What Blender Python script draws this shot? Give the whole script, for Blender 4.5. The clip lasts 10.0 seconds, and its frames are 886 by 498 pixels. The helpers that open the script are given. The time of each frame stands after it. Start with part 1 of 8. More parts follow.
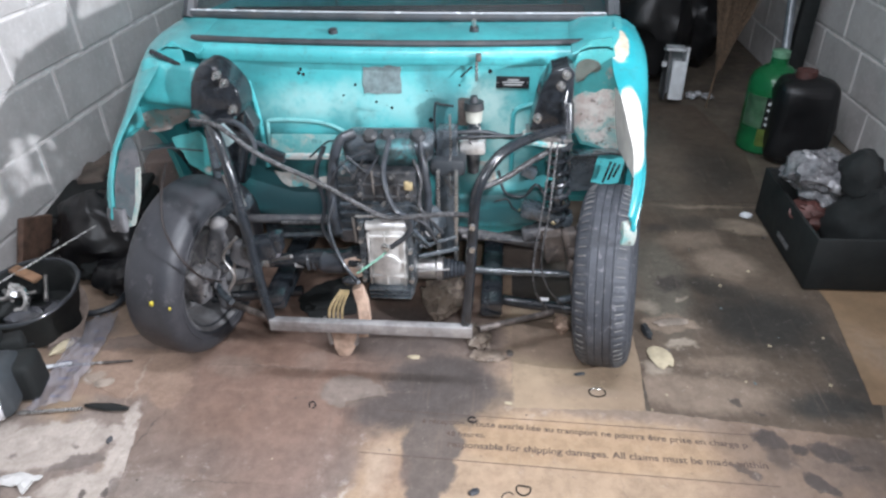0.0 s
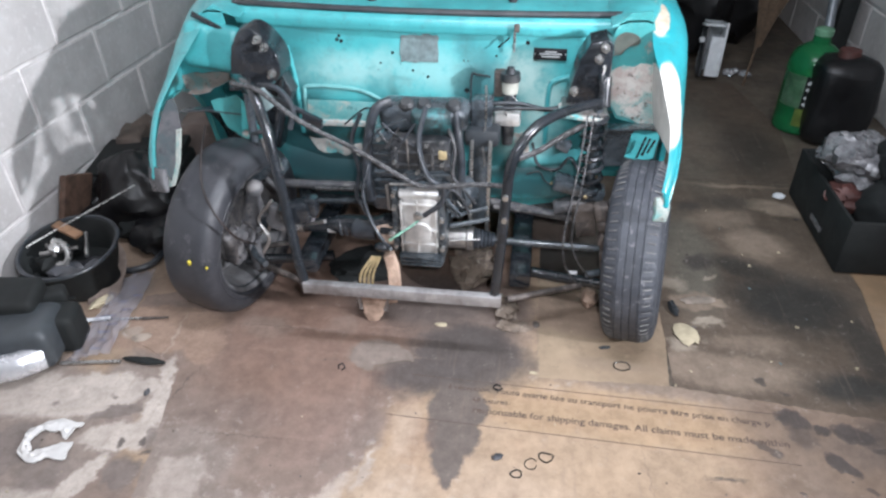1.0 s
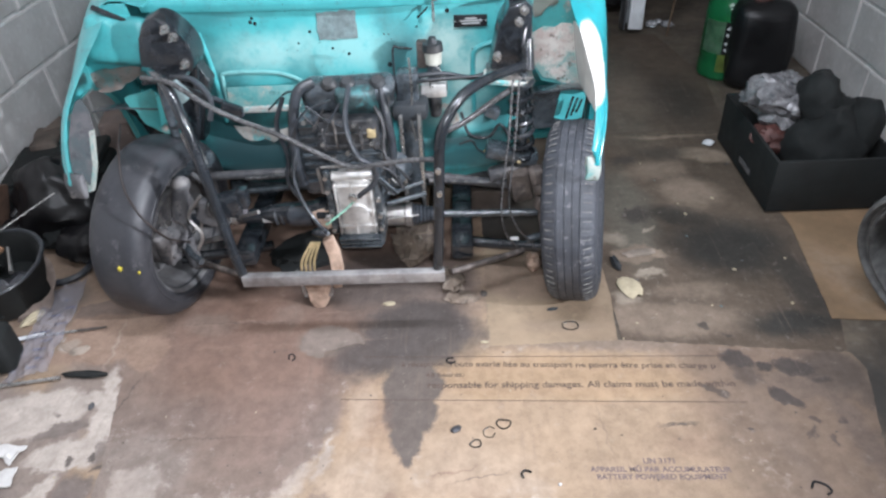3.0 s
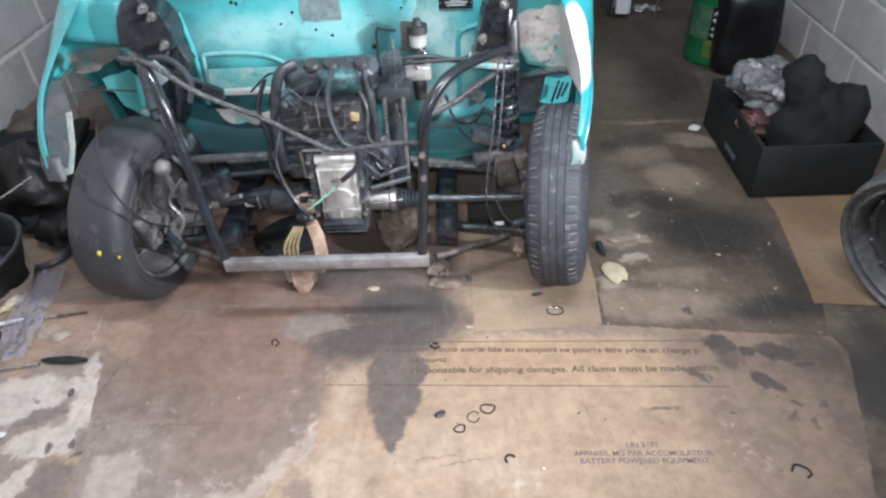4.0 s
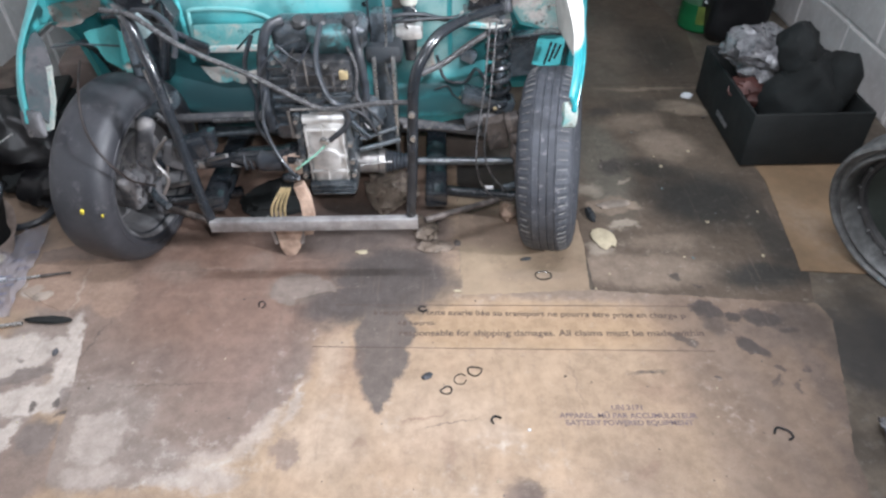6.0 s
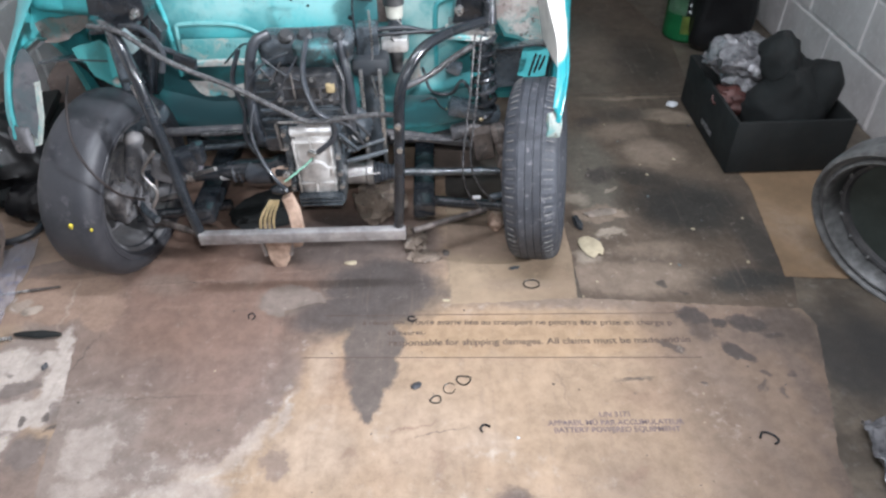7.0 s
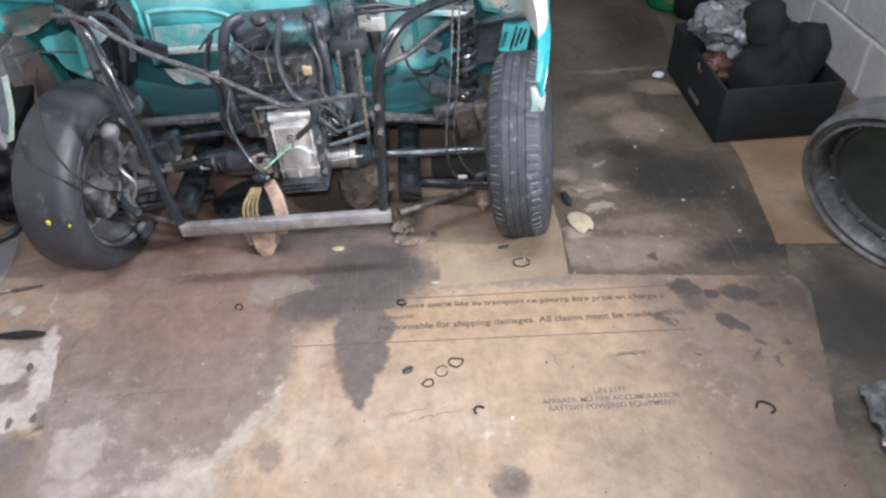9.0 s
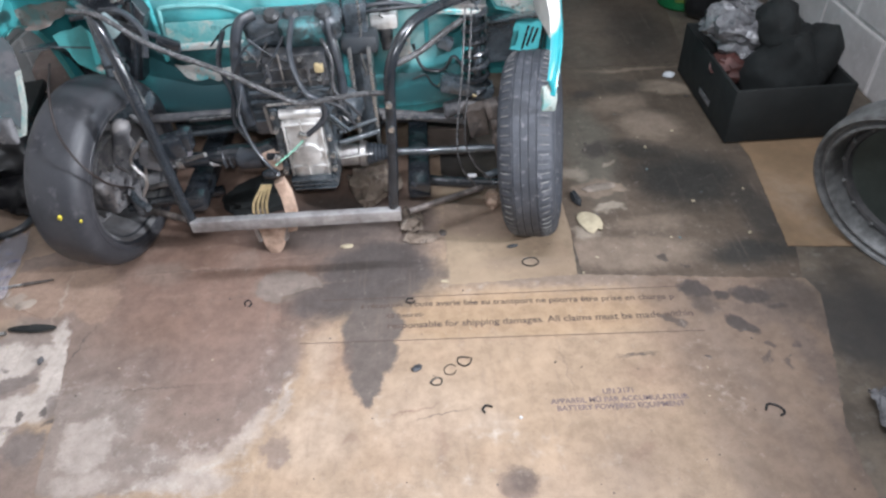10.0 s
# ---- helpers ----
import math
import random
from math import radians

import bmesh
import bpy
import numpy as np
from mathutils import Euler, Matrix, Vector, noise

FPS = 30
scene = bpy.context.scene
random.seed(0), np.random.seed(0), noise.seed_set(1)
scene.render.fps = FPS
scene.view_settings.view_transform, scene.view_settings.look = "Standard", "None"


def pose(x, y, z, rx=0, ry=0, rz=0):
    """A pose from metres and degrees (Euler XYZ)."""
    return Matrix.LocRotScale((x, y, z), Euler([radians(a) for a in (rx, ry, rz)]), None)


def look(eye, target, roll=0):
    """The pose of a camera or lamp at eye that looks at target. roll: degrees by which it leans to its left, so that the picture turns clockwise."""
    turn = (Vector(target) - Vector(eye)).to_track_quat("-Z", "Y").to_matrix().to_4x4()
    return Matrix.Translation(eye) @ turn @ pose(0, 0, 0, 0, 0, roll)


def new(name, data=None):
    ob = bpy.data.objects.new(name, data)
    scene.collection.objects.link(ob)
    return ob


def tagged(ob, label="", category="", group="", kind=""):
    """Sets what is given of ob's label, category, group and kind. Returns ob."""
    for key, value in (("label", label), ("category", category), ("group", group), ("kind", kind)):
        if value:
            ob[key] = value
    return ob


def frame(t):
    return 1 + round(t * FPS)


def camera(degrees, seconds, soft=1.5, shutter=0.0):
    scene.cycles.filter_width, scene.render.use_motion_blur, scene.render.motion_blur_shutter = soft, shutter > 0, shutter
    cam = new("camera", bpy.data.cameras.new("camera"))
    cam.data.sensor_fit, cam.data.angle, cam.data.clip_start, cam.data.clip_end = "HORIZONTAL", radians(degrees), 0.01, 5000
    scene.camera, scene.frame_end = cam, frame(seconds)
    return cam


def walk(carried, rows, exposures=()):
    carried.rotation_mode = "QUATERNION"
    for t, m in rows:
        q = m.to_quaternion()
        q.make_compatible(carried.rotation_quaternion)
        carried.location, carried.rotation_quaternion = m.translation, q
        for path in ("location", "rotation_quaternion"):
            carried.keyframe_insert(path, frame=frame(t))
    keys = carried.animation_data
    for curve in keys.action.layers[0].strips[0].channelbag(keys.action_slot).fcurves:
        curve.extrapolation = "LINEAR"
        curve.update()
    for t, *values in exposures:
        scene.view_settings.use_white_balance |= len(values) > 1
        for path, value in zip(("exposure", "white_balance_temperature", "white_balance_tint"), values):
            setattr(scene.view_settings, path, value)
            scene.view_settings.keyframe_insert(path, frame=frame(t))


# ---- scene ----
cam = camera(66.5, 10.0, soft=2.5)
PATH = [
    (0, (0.327, -0.252, 1.29), (0.151, 1.429, 0.221), -1.7),
    (0.3, (0.323, -0.279, 1.309), (0.103, 1.403, 0.25), -1.0),
    (0.5, (0.307, -0.283, 1.3), (0.072, 1.368, 0.195), -0.2),
    (1, (0.307, -0.276, 1.297), (0.069, 1.352, 0.16), -1.0),
    (1.5, (0.303, -0.283, 1.297), (0.052, 1.34, 0.156), -1.4),
    (2, (0.305, -0.279, 1.297), (0.083, 1.339, 0.142), -1.6),
    (2.5, (0.322, -0.266, 1.291), (0.172, 1.345, 0.115), -3.6),
    (3, (0.334, -0.256, 1.294), (0.24, 1.336, 0.087), -3.9),
    (3.2, (0.338, -0.247, 1.291), (0.274, 1.328, 0.06), -3.4),
    (4.3, (0.342, -0.249, 1.284), (0.287, 1.312, 0.035), -2.9),
    (4.5, (0.342, -0.249, 1.283), (0.295, 1.306, 0.026), -2.7),
    (5, (0.344, -0.26, 1.274), (0.312, 1.293, 0.014), -2.3),
    (5.5, (0.341, -0.259, 1.264), (0.318, 1.252, -0.047), -2.0),
    (5.7, (0.341, -0.253, 1.262), (0.311, 1.264, -0.041), -1.8),
    (6.8, (0.343, -0.257, 1.26), (0.325, 1.236, -0.07), -1.4),
    (7, (0.355, -0.262, 1.271), (0.347, 1.268, -0.017), -1.9),
    (7.5, (0.353, -0.257, 1.252), (0.38, 1.239, -0.075), -3.2),
    (8, (0.362, -0.247, 1.256), (0.35, 1.232, -0.09), -4.0),
    (8.5, (0.368, -0.253, 1.262), (0.385, 1.258, -0.048), -3.3),
    (9, (0.374, -0.245, 1.249), (0.378, 1.252, -0.077), -4.0),
    (9.5, (0.367, -0.24, 1.25), (0.367, 1.245, -0.089), -3.7),
    (10, (0.363, -0.243, 1.251), (0.352, 1.25, -0.079), -3.8),
]
walk(cam, [(t, look(eye, target, roll)) for t, eye, target, roll in PATH])

# ---- light ----
world = bpy.data.worlds.new("world")
scene.world = world
world.use_nodes = True
world.node_tree.nodes["Background"].inputs[0].default_value = (0.5, 0.55, 0.6, 1)
world.node_tree.nodes["Background"].inputs[1].default_value = 0.02


def area_lamp(name, eye, target, size_x, size_y, watts, colour):
    data = bpy.data.lights.new(name, "AREA")
    data.shape, data.size, data.size_y, data.energy, data.color = "RECTANGLE", size_x, size_y, watts, colour
    ob = new(name, data)
    ob.matrix_world = look(eye, target)
    return ob


# work lamp standing in the added wider bay by the door, tilted up a little
area_lamp("work_lamp", (2.35, -0.06, 1.36), (-1.05, 1.62, 1.62), 0.11, 0.09, 51, (0.95, 0.98, 1.07)).data.spread = radians(100)
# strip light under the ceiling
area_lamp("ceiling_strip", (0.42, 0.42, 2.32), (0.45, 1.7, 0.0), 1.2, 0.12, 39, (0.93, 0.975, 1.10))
# added fill spot near the camera, fixed in one place, brightens the engine bay
fill_spot = bpy.data.lights.new("front_fill", "SPOT")
fill_spot.energy, fill_spot.color, fill_spot.shadow_soft_size = 43, (0.94, 0.985, 1.08), 0.012
fill_spot.spot_size, fill_spot.spot_blend = radians(130), 0.9
new("front_fill", fill_spot).matrix_world = look((0.36, -0.20, 1.315), (0.12, 1.32, 0.46))
scene.view_settings.exposure = 0.2

# ---- materials ----
def shader(name, rough=0.6, metal=0.0, coat=0.0):
    m = bpy.data.materials.new(name)
    m.use_nodes = True
    b = m.node_tree.nodes["Principled BSDF"]
    b.inputs["Roughness"].default_value, b.inputs["Metallic"].default_value = rough, metal
    b.inputs["Coat Weight"].default_value = coat
    return m, m.node_tree, b


def node(tree, kind, **values):
    n = tree.nodes.new(kind)
    for key, value in values.items():
        if key in n.inputs:
            n.inputs[key].default_value = value
    return n


def noise_fac(tree, scale, detail=5.0, rough=0.6, coords=None, distort=0.0):
    n = node(tree, "ShaderNodeTexNoise", Scale=scale, Detail=detail, Roughness=rough, Distortion=distort)
    if coords is None:
        coords = tree.nodes.new("ShaderNodeNewGeometry").outputs["Position"]
    tree.links.new(coords, n.inputs["Vector"])
    return n.outputs["Fac"]


def ramp(tree, fac, low, high):
    n = node(tree, "ShaderNodeMapRange")
    n.interpolation_type = "SMOOTHSTEP"
    n.inputs["From Min"].default_value, n.inputs["From Max"].default_value = low, high
    tree.links.new(fac, n.inputs["Value"])
    return n.outputs["Result"]


def math_node(tree, op, a, b=None):
    n = tree.nodes.new("ShaderNodeMath")
    n.operation = op
    for i, v in enumerate((a, b)):
        if v is None:
            continue
        if isinstance(v, (int, float)):
            n.inputs[i].default_value = v
        else:
            tree.links.new(v, n.inputs[i])
    return n.outputs[0]


def mix(tree, fac, a, b, blend="MIX"):
    n = tree.nodes.new("ShaderNodeMix")
    n.data_type, n.blend_type = "RGBA", blend
    for sock, v in ((n.inputs[0], fac), (n.inputs[6], a), (n.inputs[7], b)):
        if isinstance(v, (int, float)):
            sock.default_value = v
        elif isinstance(v, tuple):
            sock.default_value = (*v[:3], 1)
        else:
            tree.links.new(v, sock)
    return n.outputs[2]


def bump(tree, b, height, strength=0.3, distance=0.004):
    n = node(tree, "ShaderNodeBump", Strength=strength, Distance=distance)
    tree.links.new(height, n.inputs["Height"])
    tree.links.new(n.outputs[0], b.inputs["Normal"])


def warped(tree, amount=0.06, scale=7.0, detail=5.0):
    """The place on the ground, ragged by noise, for stains with uneven edges."""
    pos = tree.nodes.new("ShaderNodeNewGeometry").outputs["Position"]
    n = node(tree, "ShaderNodeTexNoise", Scale=scale, Detail=detail, Roughness=0.7)
    tree.links.new(pos, n.inputs["Vector"])
    sub = tree.nodes.new("ShaderNodeVectorMath")
    sub.operation = "SUBTRACT"
    tree.links.new(n.outputs["Color"], sub.inputs[0])
    sub.inputs[1].default_value = (0.5, 0.5, 0.5)
    sc = tree.nodes.new("ShaderNodeVectorMath")
    sc.operation = "SCALE"
    tree.links.new(sub.outputs[0], sc.inputs[0])
    sc.inputs["Scale"].default_value = amount * 2
    add = tree.nodes.new("ShaderNodeVectorMath")
    tree.links.new(pos, add.inputs[0])
    tree.links.new(sc.outputs[0], add.inputs[1])
    return add.outputs[0]


def blots(tree, coords, spots):
    """A mask that is 1 inside any of the ellipses (x, y, rx, ry, degrees, softness, strength)."""
    total = None
    for x, y, rx, ry, turn, soft, strength in spots:
        mp = tree.nodes.new("ShaderNodeMapping")
        mp.vector_type = "TEXTURE"
        mp.inputs["Location"].default_value = (x, y, 0)
        mp.inputs["Rotation"].default_value = (0, 0, radians(turn))
        mp.inputs["Scale"].default_value = (rx, ry, 1000)
        if total is None:
            tree.links.new(coords, mp.inputs["Vector"])
        else:
            # worked out one after the other, so that a long list stays within the shader's memory
            after = tree.nodes.new("ShaderNodeVectorMath")
            tree.links.new(coords, after.inputs[0])
            tree.links.new(math_node(tree, "MULTIPLY", total, 1e-9), after.inputs[1])
            tree.links.new(after.outputs[0], mp.inputs["Vector"])
        ln = tree.nodes.new("ShaderNodeVectorMath")
        ln.operation = "LENGTH"
        tree.links.new(mp.outputs[0], ln.inputs[0])
        v = math_node(tree, "MULTIPLY", ramp(tree, ln.outputs["Value"], 1 + soft, 1 - soft), strength)
        total = v if total is None else math_node(tree, "MAXIMUM", total, v)
    return total


def plain(name, colour, rough=0.6, metal=0.0, vary=0.35, scale=22.0, grain=160.0, relief=0.15, dirt=None, dirt_amount=0.5, coat=0.0):
    """A surface of one colour with blotches, grain and, where given, dirt."""
    m, t, b = shader(name, rough, metal, coat)
    dark = tuple(c * (1 - vary) for c in colour)
    light = tuple(min(1, c * (1 + vary * 0.5)) for c in colour)
    c = mix(t, ramp(t, noise_fac(t, scale), 0.3, 0.7), dark, light)
    if dirt:
        c = mix(t, math_node(t, "MULTIPLY", ramp(t, noise_fac(t, scale * 0.45, 8, 0.7), 0.46, 0.66), dirt_amount), c, dirt)
    t.links.new(c, b.inputs["Base Color"])
    g = noise_fac(t, grain, 3)
    r = math_node(t, "ADD", math_node(t, "MULTIPLY", noise_fac(t, scale * 1.7), 0.3), rough - 0.15)
    t.links.new(r, b.inputs["Roughness"])
    if relief:
        bump(t, b, g, relief, 0.002)
    return m


def paint_mat(name, colour, spots_white=(), rust=0.0, spots_filler=()):
    """Old car paint: gloss, grime, bare spots with rust, and primer where it was filled."""
    m, t, b = shader(name, 0.34, 0.0, 0.25)
    c = mix(t, ramp(t, noise_fac(t, 5, 6, 0.65), 0.35, 0.7), tuple(k * 0.72 for k in colour), colour)
    c = mix(t, math_node(t, "MULTIPLY", ramp(t, noise_fac(t, 2.6, 9, 0.7), 0.44, 0.66), 0.45), c, tuple(k * 0.45 for k in colour))
    c = mix(t, math_node(t, "MULTIPLY", ramp(t, noise_fac(t, 26, 8, 0.75), 0.50, 0.70), 0.45), c, (0.05, 0.10, 0.095))
    c = mix(t, math_node(t, "MULTIPLY", ramp(t, noise_fac(t, 9, 10, 0.8), 0.56, 0.66), 0.35), c, (0.30, 0.55, 0.54))
    c = mix(t, ramp(t, noise_fac(t, 75, 4, 0.6), 0.70, 0.74), c, (0.03, 0.03, 0.03))
    if rust:
        r = ramp(t, noise_fac(t, 11, 9, 0.75), 0.62 - rust * 0.2, 0.72 - rust * 0.2)
        rc = mix(t, ramp(t, noise_fac(t, 40, 5), 0.4, 0.65), (0.40, 0.34, 0.31), (0.17, 0.115, 0.09))
        c = mix(t, r, c, rc)
    if spots_white:
        pos = warped(t, 0.012, 18)
        c = mix(t, blots(t, pos, spots_white), c, mix(t, noise_fac(t, 30), (0.50, 0.48, 0.44), (0.66, 0.65, 0.62)))
    if spots_filler:
        c = mix(t, blots(t, warped(t, 0.010, 26, 8), spots_filler), c, mix(t, ramp(t, noise_fac(t, 34, 8, 0.7), 0.3, 0.7), (0.34, 0.29, 0.22), (0.55, 0.50, 0.41)))
    t.links.new(c, b.inputs["Base Color"])
    t.links.new(math_node(t, "ADD", math_node(t, "MULTIPLY", noise_fac(t, 18, 6), 0.35), 0.18), b.inputs["Roughness"])
    bump(t, b, noise_fac(t, 30, 4), 0.12, 0.003)
    return m


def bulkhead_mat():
    """Teal paint with sooty smears and painted-in shade, chalky rubbed places and runs, at their places on the panel.
    """
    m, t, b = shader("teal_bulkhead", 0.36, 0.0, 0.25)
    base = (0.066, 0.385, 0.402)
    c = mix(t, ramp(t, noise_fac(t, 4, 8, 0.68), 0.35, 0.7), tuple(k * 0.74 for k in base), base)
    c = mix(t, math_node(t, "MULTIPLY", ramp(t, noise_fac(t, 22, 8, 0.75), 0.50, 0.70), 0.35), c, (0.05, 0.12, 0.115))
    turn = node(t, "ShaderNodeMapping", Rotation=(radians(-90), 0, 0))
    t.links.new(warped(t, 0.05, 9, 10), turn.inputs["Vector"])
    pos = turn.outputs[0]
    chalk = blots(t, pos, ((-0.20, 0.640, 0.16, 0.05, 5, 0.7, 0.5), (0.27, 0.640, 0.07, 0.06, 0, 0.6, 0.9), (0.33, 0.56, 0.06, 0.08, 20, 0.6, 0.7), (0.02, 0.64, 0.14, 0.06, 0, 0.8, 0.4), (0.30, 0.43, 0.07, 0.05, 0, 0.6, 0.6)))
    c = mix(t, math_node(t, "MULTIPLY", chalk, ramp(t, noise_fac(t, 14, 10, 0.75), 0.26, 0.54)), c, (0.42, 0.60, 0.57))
    # dark blots: real grime together with the shade low in the bay, as colour
    soot_and_shade = blots(t, pos, ((-0.36, 0.42, 0.10, 0.16, 0, 0.5, 0.9), (-0.27, 0.345, 0.24, 0.085, 0, 0.5, 1.0), (-0.30, 0.27, 0.25, 0.06, 0, 0.5, 1.0), (0.32, 0.29, 0.20, 0.035, 0, 0.5, 0.8), (-0.13, 0.42, 0.06, 0.16, 0, 0.6, 0.8), (0.17, 0.52, 0.08, 0.18, 0, 0.5, 0.8), (-0.40, 0.50, 0.05, 0.22, 0, 0.6, 0.7), (-0.33, 0.455, 0.10, 0.02, 0, 0.6, 0.8), (0.40, 0.40, 0.06, 0.08, 0, 0.6, 0.7), (0.30, 0.34, 0.14, 0.03, 0, 0.6, 0.8), (0.13, 0.70, 0.03, 0.06, 10, 0.8, 0.4), (-0.36, 0.74, 0.08, 0.03, 0, 0.8, 0.4)))
    c = mix(t, math_node(t, "MULTIPLY", soot_and_shade, ramp(t, noise_fac(t, 9, 11, 0.75), 0.16, 0.44)), c, (0.024, 0.066, 0.074))
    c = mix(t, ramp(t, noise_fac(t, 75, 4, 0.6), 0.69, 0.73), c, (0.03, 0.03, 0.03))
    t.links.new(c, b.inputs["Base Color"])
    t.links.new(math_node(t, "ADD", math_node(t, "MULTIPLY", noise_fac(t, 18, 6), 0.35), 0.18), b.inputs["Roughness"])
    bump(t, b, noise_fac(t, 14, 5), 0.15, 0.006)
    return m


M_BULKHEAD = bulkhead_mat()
TEAL = (0.066, 0.385, 0.405)
M_TEAL = paint_mat("teal_paint", TEAL, rust=0.0)
M_TEAL_GRIME = paint_mat("teal_paint_grimy", (0.06, 0.32, 0.32), rust=0.3)
M_WING_R = paint_mat("teal_paint_primer", (0.018, 0.30, 0.34), ((0.622, 1.280, 0.034, 0.108, -4, 0.10, 1.0),), 0.0, ((0.610, 1.535, 0.026, 0.080, -4, 0.10, 1.0),))


def speckled(name, colours, scale, rough=0.6, metal=0.0, relief=0.5):
    """Four colours broken into one another by noise: flaking, overspray, grime on metal."""
    m, t, b = shader(name, rough, metal)
    c = mix(t, ramp(t, noise_fac(t, scale, 8, 0.72), 0.40, 0.60), colours[0], colours[1])
    c = mix(t, ramp(t, noise_fac(t, scale * 0.7, 10, 0.75, None, 0.4), 0.50, 0.60), c, colours[2])
    c = mix(t, ramp(t, noise_fac(t, scale * 1.9, 9, 0.75), 0.56, 0.64), c, colours[3])
    t.links.new(c, b.inputs["Base Color"])
    t.links.new(math_node(t, "ADD", math_node(t, "MULTIPLY", noise_fac(t, scale * 1.3, 5), 0.4), rough - 0.2), b.inputs["Roughness"])
    bump(t, b, noise_fac(t, scale * 2.2, 8, 0.75), relief, 0.004)
    return m


M_PATINA = speckled("flaking_rust_patch", ((0.40, 0.33, 0.30), (0.52, 0.50, 0.46), (0.22, 0.36, 0.34), (0.10, 0.08, 0.07)), 22, 0.75)
M_OVERSPRAY = speckled("overspray_on_iron", ((0.030, 0.042, 0.044), (0.034, 0.075, 0.080), (0.045, 0.15, 0.16), (0.02, 0.02, 0.022)), 30, 0.4)
M_SMOKE = speckled("dusty_iron", ((0.042, 0.045, 0.050), (0.072, 0.072, 0.074), (0.025, 0.028, 0.032), (0.12, 0.115, 0.11)), 20, 0.4, 0.3, 0.3)
M_LEDGE = speckled("flaked_ledge", ((0.52, 0.50, 0.46), (0.40, 0.42, 0.40), (0.12, 0.40, 0.41), (0.34, 0.22, 0.15)), 26, 0.6)
M_HUB = speckled("rusty_dusty_hub", ((0.075, 0.076, 0.082), (0.12, 0.12, 0.126), (0.19, 0.18, 0.178), (0.035, 0.037, 0.042)), 16, 0.6, 0.15, 0.3)
M_WINGSKIN = speckled("bare_wing_inside", ((0.030, 0.044, 0.048), (0.042, 0.042, 0.046), (0.060, 0.058, 0.062), (0.022, 0.026, 0.029)), 13, 0.9)
M_TREADDUST = speckled("tread_dust", ((0.15, 0.15, 0.145), (0.24, 0.235, 0.225), (0.10, 0.10, 0.10), (0.30, 0.29, 0.27)), 40, 0.9)
M_TREAD = speckled("tyre_rubber", ((0.036, 0.040, 0.049), (0.052, 0.057, 0.068), (0.044, 0.048, 0.056), (0.14, 0.14, 0.15)), 24, 0.65, 0.0, 0.2)
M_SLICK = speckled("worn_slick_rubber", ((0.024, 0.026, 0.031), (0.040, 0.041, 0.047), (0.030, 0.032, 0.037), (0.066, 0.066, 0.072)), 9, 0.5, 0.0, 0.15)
M_TORN = speckled("torn_primed_steel", ((0.22, 0.27, 0.25), (0.32, 0.33, 0.30), (0.12, 0.26, 0.25), (0.12, 0.10, 0.09)), 30, 0.7)
M_BRAID = speckled("grey_hose", ((0.042, 0.042, 0.044), (0.080, 0.080, 0.083), (0.025, 0.025, 0.026), (0.15, 0.15, 0.15)), 60, 0.26)
# black paint, rubber, hose and oily iron carry the bay's bluish haze as tint
M_BLACK = plain("black_paint", (0.014, 0.017, 0.021), 0.24, 0.0, 0.4, 25, 60, 0.12, (0.030, 0.032, 0.035), 0.35, 0.5)
M_RIM = plain("dark_rim", (0.17, 0.17, 0.175), 0.6, 0.3, 0.4, 25, 100, 0.3, (0.12, 0.10, 0.09), 0.4)
M_RUBBER = plain("black_rubber", (0.024, 0.029, 0.034), 0.55, 0, 0.4, 18, 120, 0.2, (0.06, 0.055, 0.05), 0.4)
M_HOSE = plain("hose_rubber", (0.026, 0.031, 0.038), 0.34, 0, 0.4, 30, 70, 0.25, (0.055, 0.056, 0.058), 0.4, 0.35)
M_ALLOY = plain("cast_alloy", (0.70, 0.69, 0.67), 0.38, 0.5, 0.22, 20, 120, 0.3, (0.14, 0.13, 0.12), 0.6)
M_STEEL = plain("bare_steel", (0.42, 0.41, 0.40), 0.35, 0.85, 0.3, 30, 200, 0.15, (0.10, 0.08, 0.07), 0.5)
M_ZINC = plain("zinc_bolt", (0.48, 0.48, 0.47), 0.28, 0.9, 0.2, 40, 200, 0.1)
M_BAR = plain("aluminium_bar", (0.36, 0.35, 0.35), 0.45, 0.55, 0.3, 25, 180, 0.15, (0.14, 0.11, 0.10), 0.5)
M_OIL = plain("oily_iron", (0.050, 0.062, 0.072), 0.28, 0.1, 0.5, 26, 75, 0.5, (0.085, 0.098, 0.108), 0.55, 0.7)
M_RUSTY = plain("rusty_iron", (0.072, 0.060, 0.054), 0.6, 0.1, 0.6, 40, 90, 0.8, (0.24, 0.205, 0.185), 0.65)
M_BEIGE = plain("worn_beige_paint", (0.55, 0.40, 0.31), 0.5, 0.1, 0.3, 30, 120, 0.3, (0.16, 0.09, 0.06), 0.6)
M_GOLD = plain("brass_spring", (0.58, 0.47, 0.27), 0.35, 0.45, 0.4, 40, 120, 0.2)
M_BLACK_PLASTIC = plain("black_plastic", (0.006, 0.008, 0.008), 0.78, 0, 0.4, 12, 90, 0.12, (0.018, 0.019, 0.018), 0.4)
M_BLACK_CLOTH = plain("black_cloth", (0.007, 0.009, 0.009), 0.9, 0, 0.4, 14, 260, 0.5)
M_BLACK_BAG = plain("black_bag_film", (0.007, 0.007, 0.008), 0.42, 0, 0.3, 8, 40, 0.5)
M_WHITE = plain("white_plastic", (0.66, 0.68, 0.70), 0.45, 0, 0.12, 20, 120, 0.08, (0.3, 0.28, 0.25), 0.3)
M_PAPER = plain("white_paper", (0.60, 0.59, 0.575), 0.9, 0, 0.12, 18, 90, 0.3, (0.5, 0.45, 0.4), 0.2)
